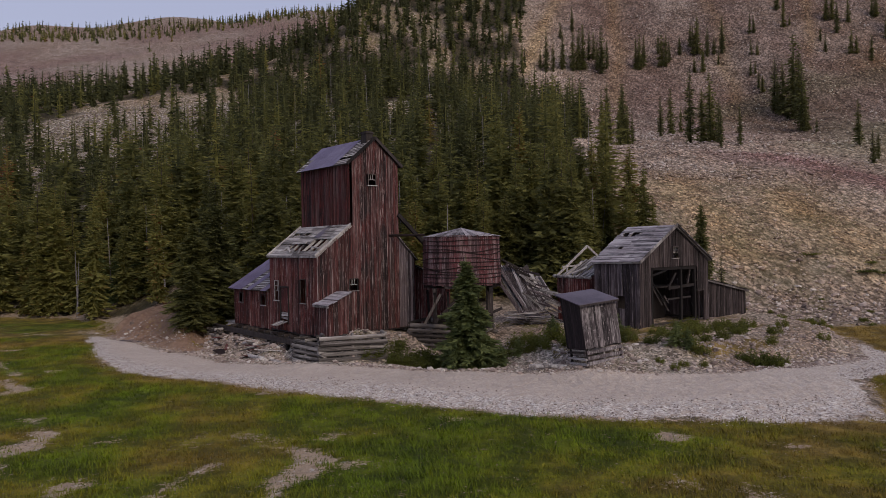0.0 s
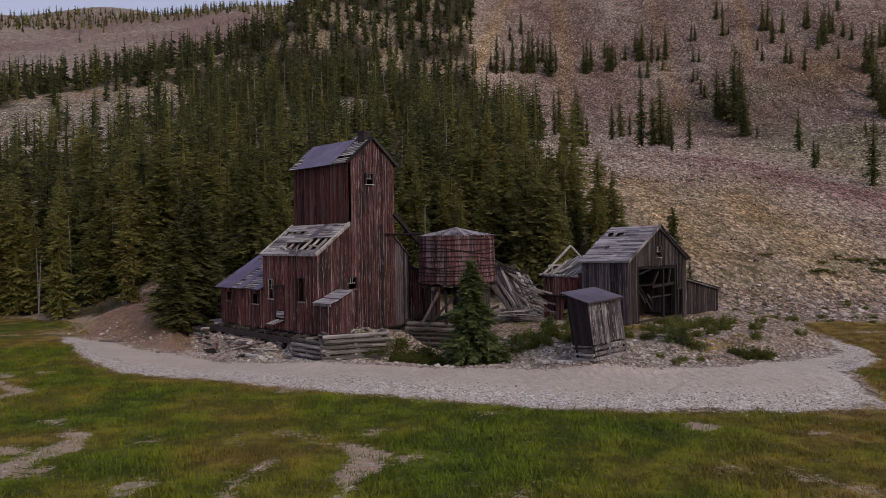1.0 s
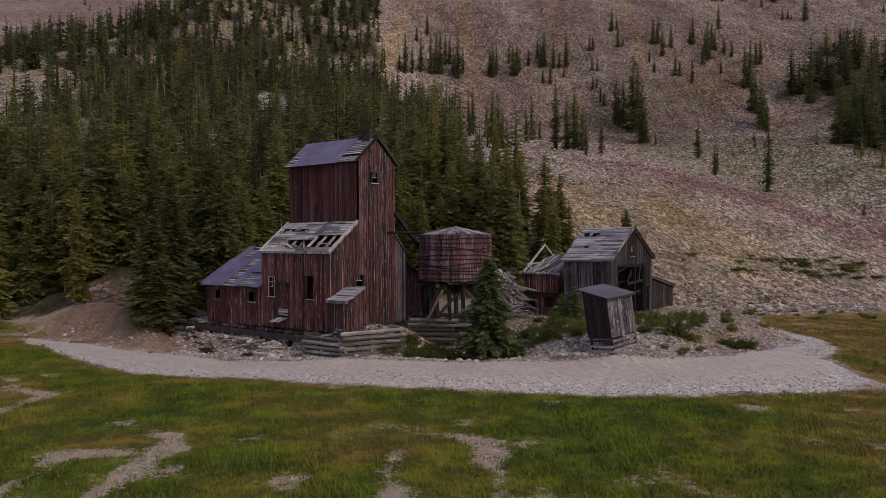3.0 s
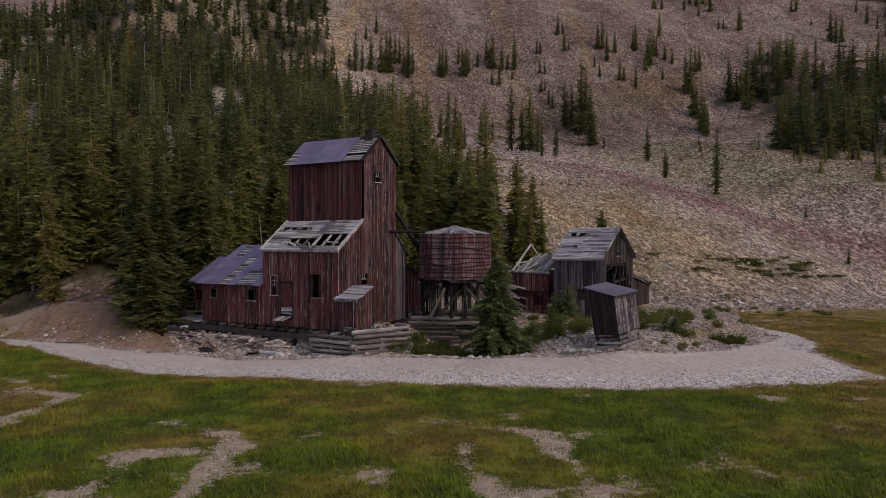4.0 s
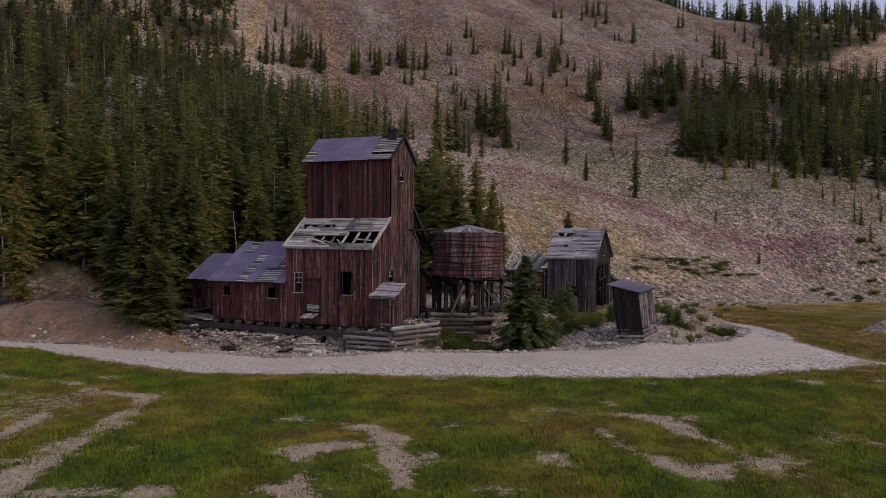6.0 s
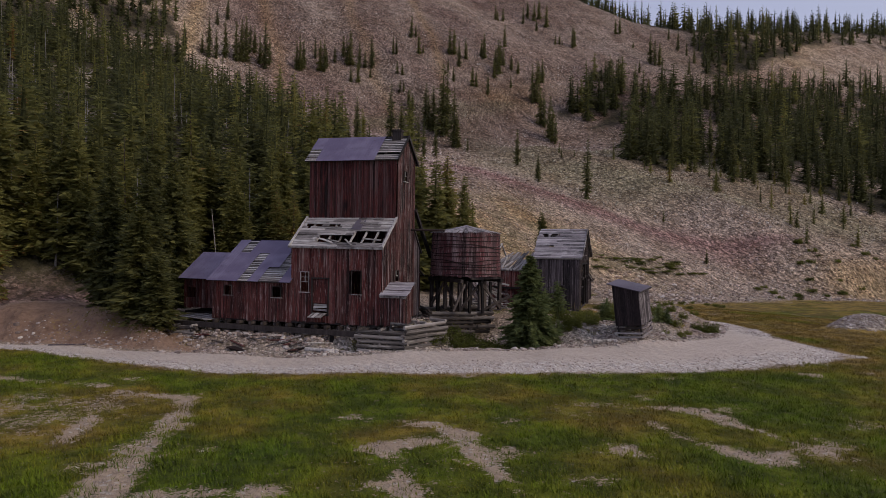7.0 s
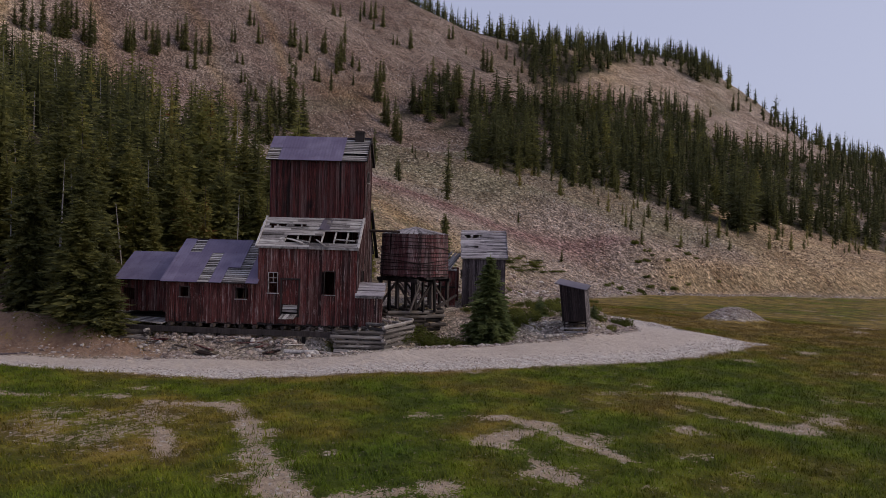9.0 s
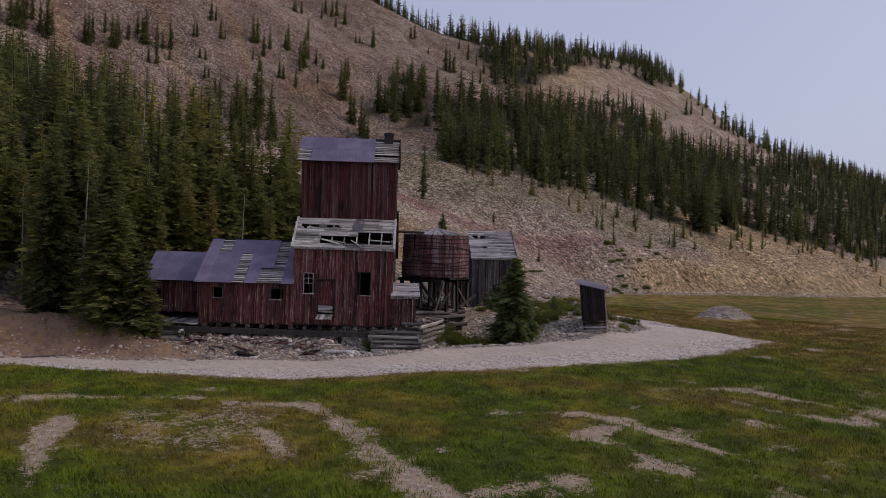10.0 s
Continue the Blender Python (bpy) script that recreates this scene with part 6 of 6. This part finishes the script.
lying("log", 6.0, 40.3, 2.7, 0.24, -8, "bleached log lying at the road edge below the outhouse", kind="log", category="log")
lying("log", -12.4, 47.9, 1.9, 0.26, -45, "grey log on the rubble below the mill", kind="log", category="log")
lying("plank", -10.6, 46.6, 1.6, 0.3, -38, "broken plank on the rubble below the mill", tilt=8)
lying("iron_sheet", -15.9, 52.3, 2.0, 0.9, -50, "rusty iron sheet on rubble below the mill", IRON, tilt=10, category="sheet")
lying("iron_sheet", -13.4, 50.0, 1.8, 0.8, -30, "rusty crumpled iron sheet on the rubble", IRON, tilt=-12, category="sheet")
for k in range(16):
    lx_, ly_ = hr.uniform(-13.5, -3.5), hr.uniform(-2.3, -0.7)
    lying("broken_timber", -8.3 + 0.635 * lx_ + 0.772 * ly_, 47.2 - 0.772 * lx_ + 0.635 * ly_, hr.uniform(0.7, 2.2), hr.uniform(0.12, 0.3), hr.uniform(-90, 20), "broken brown board on the rubble under the mill", (MILL_WOOD, POST_WOOD, GREY_WOOD)[k % 3], tilt=hr.uniform(-14, 14), dz=0.06, category="timber")
lying("plank", 3.4, 46.3, 2.2, 0.3, 10, "weathered plank by the tank crib", dz=0.2)
lying("plank", 4.6, 45.6, 1.6, 0.35, -15, "weathered plank in the weeds", dz=0.1)
lying("plank", -25.5, 59.2, 2.4, 0.25, -20, "dark plank beside the track", BARN_WOOD)


# ---- shrubs and small spruces ----
def clump(h, r, n, leaf, seed):
    """Leaves gathered in uneven tufts over a low dome."""
    g = np.random.default_rng(seed)
    V, F = [], []
    tufts = [(g.uniform(0, 6.28), math.sqrt(g.random()) * r * 0.8, g.uniform(0.35, 1.0) * h) for _ in range(max(5, n // 40))]
    for k in range(n):
        a, rr, hh = tufts[k % len(tufts)]
        c = np.array([math.cos(a) * rr, math.sin(a) * rr, hh * g.uniform(0.15, 1.0)]) + g.normal(0, 0.16, 3) * np.array([r, r, h * 0.6])
        c[2] = max(0.02, c[2])
        d1, d2 = g.normal(0, 1, 3), g.normal(0, 1, 3)
        d1, d2 = d1 / np.linalg.norm(d1) * leaf, d2 / np.linalg.norm(d2) * leaf * 0.6
        i = len(V)
        V += [c, c + d1, c + d1 * 0.5 + d2]
        F.append((i, i + 1, i + 2))
    return np.array(V), np.array(F)


def shrub_mesh(h, r, n, leaf, seed, tone, material=None):
    v, f = clump(h, r, n, leaf, seed)
    return mesh_from("foliage", v, f, material or LEAVES, [("tone", np.full(len(v), tone))])


def stem_mesh(h, r, seed):
    g = random.Random(seed)
    b = Builder()
    for k in range(7):
        a = g.uniform(0, 6.28)
        b.pole((0.05 * math.cos(a), 0.05 * math.sin(a), -0.05), (r * 0.7 * math.cos(a), r * 0.7 * math.sin(a), h * g.uniform(0.5, 0.85)), 0.02, 0.008, 4)
    return b.mesh("stem", BARK)


SHRUB = [(shrub_mesh(0.8, 0.7, 900, 0.13, 400 + k, t), stem_mesh(0.8, 0.7, 400 + k)) for k, t in enumerate((0.30, 0.55, 0.78, 0.42))]
SHRUB_TEXT = ["low green shrub among stones", "yellow-green shrub among stones", "dry yellowish shrub among stones", "bushy green shrub beside the timber crib"]


def shrub(k, x, y, s, flat=1.0, turn=0.0):
    root = thing("shrub", pose(x, y, float(height(x, y)), 0, 0, turn) @ Matrix.Diagonal((s, s, s * flat, 1)), SHRUB_TEXT[k], "shrub", "shrubs")
    part("foliage", SHRUB[k][0], None, root)
    part("stem", SHRUB[k][1], None, root)


sg = random.Random(12)
for x, y, s, k in [(17.6, 40.9, 1.1, 0), (18.4, 40.8, 1.0, 0), (19.0, 41.2, 0.8, 2), (16.9, 41.1, 0.7, 0), (-2.3, 44.7, 1.0, 3), (-1.3, 44.2, 1.1, 3), (-0.4, 43.9, 0.9, 3), (-3.2, 45.2, 0.8, 1), (0.3, 45.4, 1.0, 3), (-1.8, 45.8, 1.0, 3),
                   (3.7, 44.1, 0.9, 1), (4.4, 45.0, 1.0, 1), (5.4, 45.6, 0.9, 2), (5.0, 43.4, 0.7, 1), (6.0, 43.2, 0.6, 2), (16.7, 47.4, 1.1, 1), (15.8, 46.6, 0.9, 2), (18.0, 48.2, 0.9, 1),
                   (6.7, 45.7, 1.2, 1), (5.6, 43.7, 1.1, 1), (7.9, 45.2, 1.1, 2), (9.4, 45.9, 1.2, 1), (7.3, 43.3, 0.9, 1), (8.6, 44.1, 0.8, 2), (11.3, 44.6, 0.9, 1), (12.4, 43.4, 0.8, 0), (14.6, 41.3, 0.8, 1), (13.6, 44.6, 0.9, 1), (15.0, 45.6, 0.9, 2), (17.4, 45.2, 0.8, 1), (18.8, 46.6, 0.9, 1), (20.2, 45.0, 0.7, 2), (19.6, 48.4, 1.0, 0), (21.4, 47.2, 0.8, 1), (16.4, 49.0, 1.0, 1), (20.8, 50.0, 0.9, 2), (14.0, 47.6, 0.9, 1),
                   (-4.6, 46.0, 1.1, 3), (-3.2, 46.6, 1.4, 3), (-1.6, 46.9, 1.5, 3), (-0.2, 46.6, 1.5, 3), (1.0, 45.9, 1.3, 1), (-2.9, 45.6, 1.3, 3), (-0.6, 45.4, 1.5, 3), (3.0, 44.9, 1.0, 3)]:
    shrub(k, x, y, s, sg.uniform(0.8, 1.2), sg.uniform(0, 360))
for x, y, s, k in [(19.0, 49.6, 0.9, 2), (17.2, 50.4, 0.9, 1), (16.2, 51.0, 0.8, 1), (20.0, 51.2, 0.7, 2), (14.5, 42.6, 0.6, 2), (15.6, 43.8, 0.7, 1), (13.0, 39.6, 0.45, 2), (12.3, 38.9, 0.4, 2), (14.2, 39.9, 0.45, 2), (11.8, 40.0, 0.4, 2),
                   (8.6, 48.6, 0.8, 1), (10.8, 50.6, 0.9, 0), (12.0, 48.3, 0.8, 1), (7.6, 50.5, 0.7, 1), (24.5, 47.0, 0.6, 2), (23.0, 49.5, 0.6, 2), (26.5, 51.5, 0.7, 2), (-9.5, 48.0, 0.6, 0)]:
    shrub(k, x, y, s, sg.uniform(0.8, 1.2), sg.uniform(0, 360))
for k in range(34):
    x, y = 58 + sg.gauss(0, 6), 83 + sg.gauss(0, 1.8)
    shrub((1, 2, 1, 0)[k % 4], x, y, sg.uniform(1.2, 2.2), 0.25, sg.uniform(0, 360))
for k in range(26):
    x, y = sg.uniform(76, 112), sg.uniform(66, 80)
    shrub((1, 2, 0, 1)[k % 4], x, y, sg.uniform(0.7, 1.4), 0.7, sg.uniform(0, 360))
for k in range(30):
    x = sg.uniform(22, 50)
    shrub((2, 1)[k % 2], x, sg.uniform(58, 76), sg.uniform(0.4, 0.8), 0.7, sg.uniform(0, 360))

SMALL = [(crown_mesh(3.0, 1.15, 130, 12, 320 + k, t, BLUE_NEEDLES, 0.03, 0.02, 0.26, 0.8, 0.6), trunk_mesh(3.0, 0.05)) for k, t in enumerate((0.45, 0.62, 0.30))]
for k, (x, y, h) in enumerate([(10.6, 44.8, 2.0), (13.4, 42.0, 1.5), (6.9, 46.2, 1.6), (10.4, 50.2, 2.8), (9.6, 50.8, 2.2), (13.9, 41.6, 1.3), (3.3, 42.9, 1.5), (4.4, 43.6, 1.2), (10.0, 44.6, 1.6), (2.7, 45.2, 2.0)]):
    root = make_tree("young_spruce", SMALL[k % 3][0], SMALL[k % 3][1], "small bushy green spruce on the stony terrace", "tree", "small spruces")
    root.matrix_basis = pose(x, y, float(height(x, y)) - 0.05, 0, 0, 40 * k) @ Matrix.Diagonal((h / 2.3, h / 2.3, h / 3, 1))

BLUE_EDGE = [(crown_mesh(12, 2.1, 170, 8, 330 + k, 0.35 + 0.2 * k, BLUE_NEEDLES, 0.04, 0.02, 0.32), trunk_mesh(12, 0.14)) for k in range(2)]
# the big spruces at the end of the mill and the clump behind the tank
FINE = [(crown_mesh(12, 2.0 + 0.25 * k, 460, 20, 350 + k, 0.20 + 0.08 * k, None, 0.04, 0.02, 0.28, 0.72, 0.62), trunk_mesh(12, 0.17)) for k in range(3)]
for k, (x, y, h, w) in enumerate([(-19.7, 63.2, 13.2, 1.1), (-20.1, 58.2, 5.4, 1.7), (-20.8, 60.6, 8.4, 1.45), (-21.6, 67.0, 13.0, 1.0), (-17.2, 73.0, 16.0, 1.0), (-16.2, 69.5, 13.5, 1.0)]):
    root = make_tree("spruce_tree", *FINE[k % 3], "broad dark spruce with drooping boughs beside the mill end" if h < 9 else "tall dark spruce beside the mill end", "tree", "spruces beside the mill")
    root.matrix_basis = pose(x, y, float(height(x, y)) - 0.1, 0, 0, 55 * k) @ Matrix.Diagonal((h / 12 * w, h / 12 * w, h / 12, 1))
for k, (x, y, h) in enumerate([(14.5, 95, 12.0), (14.8, 89.7, 11.5), (16.5, 86.4, 13.0), (18.0, 87.3, 13.2), (19.0, 85.4, 12.4), (20.4, 80.3, 10.2), (22.2, 80.1, 11.4), (23.0, 79.4, 8.6), (13.0, 84.0, 12.0), (10.4, 96.7, 16.5), (7.1, 93.5, 17.5), (25.3, 114, 11.5), (9.5, 79.0, 12), (-0.3, 77.1, 13.5)]):
    spruce(k, x, y, h, 70 * k, 0, 0.92, "spruces behind the tank", "slim dark spruce behind the water tank")
lone = make_tree("spruce_tree", *FINE[1], "dark bushy spruce standing behind the barn", "tree")
lone.matrix_basis = pose(23.9, 67.3, float(height(23.9, 67.3)) - 0.1, 0, 0, 20) @ Matrix.Diagonal((0.62, 0.62, 0.82, 1))
for k, (x, y, h) in enumerate([(-41.5, 84.0, 8.5), (-39.2, 83.0, 6.4), (-37.3, 83.0, 6.0), (-46.0, 86.5, 5.0), (-34.0, 82.5, 7.5)]):
    root = make_tree("spruce_tree", BLUE_EDGE[k % 2][0], BLUE_EDGE[k % 2][1], "blue-green young spruce at the forest edge", "tree", "blue-green spruces")
    root.matrix_basis = pose(x, y, float(height(x, y)) - 0.1, 0, 0, 80 * k) @ Matrix.Diagonal((h / 10, h / 10, h / 12, 1))
for x, y, h, lean in [(-20.3, 65.7, 12.0, 1.5), (-19.4, 64.3, 11.4, -2), (-33.5, 84, 9, 2), (-30.5, 79.5, 8, -1.5), (-24.0, 80.5, 7.5, 1)]:
    root = make_tree("dead_spruce", None, BARE, "bare grey dead spruce trunk", "tree", "dead spruces")
    root.matrix_basis = pose(x, y, float(height(x, y)) - 0.1, lean, lean, 30) @ Matrix.Diagonal((0.9, 0.9, h / 11, 1))


# ---- loose stone, gravel and grass ----
def rock_shape(seed):
    g = np.random.default_rng(seed)
    t = (1 + 5 ** 0.5) / 2
    v = np.array([(-1, t, 0), (1, t, 0), (-1, -t, 0), (1, -t, 0), (0, -1, t), (0, 1, t), (0, -1, -t), (0, 1, -t), (t, 0, -1), (t, 0, 1), (-t, 0, -1), (-t, 0, 1)]) / 1.9
    f = np.array([(0, 11, 5), (0, 5, 1), (0, 1, 7), (0, 7, 10), (0, 10, 11), (1, 5, 9), (5, 11, 4), (11, 10, 2), (10, 7, 6), (7, 1, 8), (3, 9, 4), (3, 4, 2), (3, 2, 6), (3, 6, 8), (3, 8, 9), (4, 9, 5), (2, 4, 11), (6, 2, 10), (8, 6, 7), (9, 8, 1)])
    return v * g.uniform(0.6, 1.2, (12, 1)) * np.array([1, 0.8, 0.6]), f


def chip_shape(seed):
    g = np.random.default_rng(seed)
    v = np.array([(1, 0, 0), (-1, 0, 0), (0, 1, 0), (0, -1, 0), (0, 0, 1), (0, 0, -1)]) * g.uniform(0.6, 1.2, (6, 1)) * np.array([1, 0.8, 0.6])
    f = np.array([(0, 2, 4), (2, 1, 4), (1, 3, 4), (3, 0, 4), (2, 0, 5), (1, 2, 5), (3, 1, 5), (0, 3, 5)])
    return v, f


ROCKS = [rock_shape(500 + k) for k in range(8)]
CHIPS = [chip_shape(520 + k) for k in range(8)]


def stones(name, label, x, y, size, seed, sink=0.25, shapes=None, material=None, zones=False):
    shapes = shapes or ROCKS
    g = np.random.default_rng(seed)
    z = height(x, y)
    V, F = [], []
    for i in range(len(x)):
        v, f = shapes[int(g.integers(8))]
        a = g.uniform(0, 6.28)
        c, s = math.cos(a), math.sin(a)
        k = size[i]
        V.append(np.stack([(v[:, 0] * c - v[:, 1] * s) * k + x[i], (v[:, 0] * s + v[:, 1] * c) * k + y[i], (v[:, 2] + 0.6 - 2 * sink) * k * g.uniform(0.7, 1.2) + z[i]], 1))
        F.append(f + len(v) * i)
    V = np.concatenate(V)
    attrs = list(zip(("red", "ochre", "moss"), rock_zones(V[:, 0], V[:, 1])[:3])) if zones else []
    ob = new(name, mesh_from(name, V, np.concatenate(F), material or STONE, attrs))
    tagged(ob, label, "stones", kind="stuff")


def throw(n, x0, x1, y0, y1, weight, seed):
    g = np.random.default_rng(seed)
    x, y = g.uniform(x0, x1, n), g.uniform(y0, y1, n)
    keep = g.random(n) < weight(x, y)
    return x[keep], y[keep], g


def rubble_weight(x, y):
    t = y - np.interp(x, ROAD_FAR_X, ROAD_FAR_Y)
    w = smooth(-0.6, 0.4, t) * smooth(9, 4, t) * (0.22 + 0.78 * smooth(-19.5, -18, x)) * smooth(-33, -28, x) * smooth(29, 25, x)
    in_pit = np.exp(-(((x - 0.3) / 3.2) ** 2 + ((y - 45.0) / 1.7) ** 2))
    lx, ly = (x + 8.3) * 0.635 - (y - 47.2) * 0.772, (x + 8.3) * 0.772 + (y - 47.2) * 0.635
    w = w * (1 - 0.85 * smooth(1.3, 0.9, np.hypot((lx - 2.6) / 1.5, (ly - 0.4) / 2.6)))
    return w * (1 - in_pit) * (1 - 0.55 * smooth(9.5, 13, x) * smooth(1.0, 2.5, t)) * (0.35 + 0.65 * smooth(-0.3, 0.4, vnoise(x, y, 2.2, 71)))


x, y, g = throw(30000, -33, 30, 37, 66, rubble_weight, 31)
stones("rubble", "broken pale stones on the terrace slope", x, y, 0.05 + 0.20 * g.random(len(x)) ** 3, 32)
x, y, g = throw(125000, -33, 30, 37, 66, rubble_weight, 33)
stones("stone_chips", "small pale stone chips on the terrace slope", x, y, 0.035 + 0.07 * g.random(len(x)) ** 2, 34, 0.2, CHIPS)


def shoulder_weight(x, y):
    e = y - np.interp(x, ROAD_NEAR_X, ROAD_NEAR_Y)
    return smooth(-1.2, 0.2, e + 0.6 * vnoise(x, y, 1.5, 72)) * smooth(3.4, 0.8, e + vnoise(x, y, 3, 73)) * smooth(-30, -26, x)


x, y, g = throw(70000, -30, 29, 26, 62, shoulder_weight, 35)
stones("gravel", "pale loose gravel along the road", x, y, 0.02 + 0.055 * g.random(len(x)) ** 2, 36, 0.2, CHIPS)


def scree_weight(x, y):
    d = beyond_foot(x, y)
    return smooth(-6, 5, d) * (0.25 + 0.75 * smooth(-0.4, 0.4, vnoise(x, y, 9, 74))) * (1 - woods(x, y)) * smooth(20, 26, x)


x, y, g = throw(34000, 20, 125, 55, 125, scree_weight, 35)
stones("scree_stones", "scattered broken scree stones on the mountain foot", x, y, 0.09 + 0.22 * g.random(len(x)) ** 2.5, 36, 0.15, CHIPS, SCREE_STONE, True)
x, y, g = throw(17000, 85, 200, 40, 112, scree_weight, 47)
stones("bank_stones", "loose stones on the bank under the spur woods", x, y, 0.12 + 0.30 * g.random(len(x)) ** 2.5, 48, 0.15, CHIPS, SCREE_STONE, True)
x, y, g = throw(26000, 25, 170, 112, 262, scree_weight, 39)
stones("upper_scree_stones", "coarse scree stones high on the slope", x, y, 0.18 + 0.34 * g.random(len(x)) ** 2.5, 40, 0.15, CHIPS, SCREE_STONE, True)
x, y, g = throw(2600, 20, 60, 52, 85, scree_weight, 43)
stones("boulders", "rounded boulders at the mountain foot", x, y, 0.10 + 0.45 * g.random(len(x)) ** 4, 44, 0.2, None, SCREE_STONE, True)
x, y, g = throw(9000, -125, -30, 105, 200, lambda x, y: smooth(0.5, 0.1, woods(x, y)), 45)
stones("talus_stones", "pale talus stones in the clearing of the woods", x, y, 0.2 + 0.35 * g.random(len(x)) ** 2, 46, 0.15, CHIPS)
x, y, g = throw(60000, -38, 20, 14, 48, lambda x, y: smooth(0.5, 0.9, bare_weight(x, y)) * meadow_weight(x, y) * (0.25 + 0.75 * smooth(-0.2, 0.5, vnoise(x, y, 1.1, 76))), 55)
stones("pebbles", "pale pebbles on bare earth in the meadow", x, y, 0.016 + 0.05 * g.random(len(x)) ** 3, 56, 0.2, CHIPS)
x, y, g = throw(3600, 32.5, 43, 35, 41, lambda x, y: smooth(1.25, 0.9, np.hypot((x - 37.6) / 4.1, (y - 38.0) / 2.4)), 37)
stones("gravel_pile", "low pile of pale gravel in the meadow", x, y, 0.05 + 0.08 * g.random(len(x)), 38)


def fill_stones():
    """Stone fill inside the log cribs and under the wing."""
    g = np.random.default_rng(41)
    n = 1100
    lx, ly = g.uniform(-15, 3.0, n), g.uniform(-1.8, 2.6, n)
    keep = (lx < -3.6) | (ly > -0.3)
    lx, ly = lx[keep], ly[keep]
    n = len(lx)
    c, s = math.cos(radians(-50.56)), math.sin(radians(-50.56))
    x, y = -8.3 + lx * c - ly * s, 47.2 + lx * s + ly * c
    stones("crib_fill", "pale stone fill in and below the log cribs", x, y, 0.05 + 0.20 * g.random(n) ** 2.5, 42, 0.15)


fill_stones()


def grass_field(n, seed):
    """Tufts of blades over the meadow, thinner on bare earth."""
    g = np.random.default_rng(seed)
    x, y = g.uniform(-50, 46, n), 9 + 53 * g.random(n) ** 1.25
    wgt = meadow_weight(x, y) * (1 - bare_weight(x, y)) ** 1.3 * (1 - road_weight(x, y))
    wgt = wgt * smooth(1.25, 1.5, np.hypot((x - 37.6) / 4.1, (y - 38.0) / 2.4))
    keep = g.random(n) < wgt + 0.17 * meadow_weight(x, y) * (1 - road_weight(x, y))
    x, y = x[keep], y[keep]
    z = height(x, y)
    tone = np.clip(turf_tone(x, y) + g.normal(0, 0.06, len(x)), 0, 1)
    size = (0.10 + 0.11 * g.random(len(x))) * (1 + 0.35 * vnoise(x, y, 2.3, 81)) * (1.1 - 0.35 * tone)
    blades = 8
    a = g.uniform(0, 6.28, (len(x), blades))
    lean = g.uniform(0.2, 1.3, (len(x), blades)) * size[:, None]
    h = size[:, None] * g.uniform(0.6, 1.15, (len(x), blades))
    off = g.normal(0, 0.12, (len(x), blades, 2))
    bx, by = x[:, None] + off[..., 0], y[:, None] + off[..., 1]
    w = 0.012 + 0.010 * g.random((len(x), blades))
    sx, sy = -np.sin(a) * w, np.cos(a) * w
    zz = np.repeat(z[:, None], blades, 1)
    p0 = np.stack([bx - sx, by - sy, zz - 0.03], -1)
    p1 = np.stack([bx + sx, by + sy, zz - 0.03], -1)
    p2 = np.stack([bx + np.cos(a) * lean, by + np.sin(a) * lean, zz + h], -1)
    V = np.stack([p0, p1, p2], 2).reshape(-1, 3)
    F = np.arange(len(V)).reshape(-1, 3)
    T = np.repeat(tone, blades * 3)
    ob = new("grass", mesh_from("grass", V, F, GRASS, [("tone", T)]))
    tagged(ob, "short green and browning meadow grass", "grass", kind="stuff")


grass_field(80000, 51)
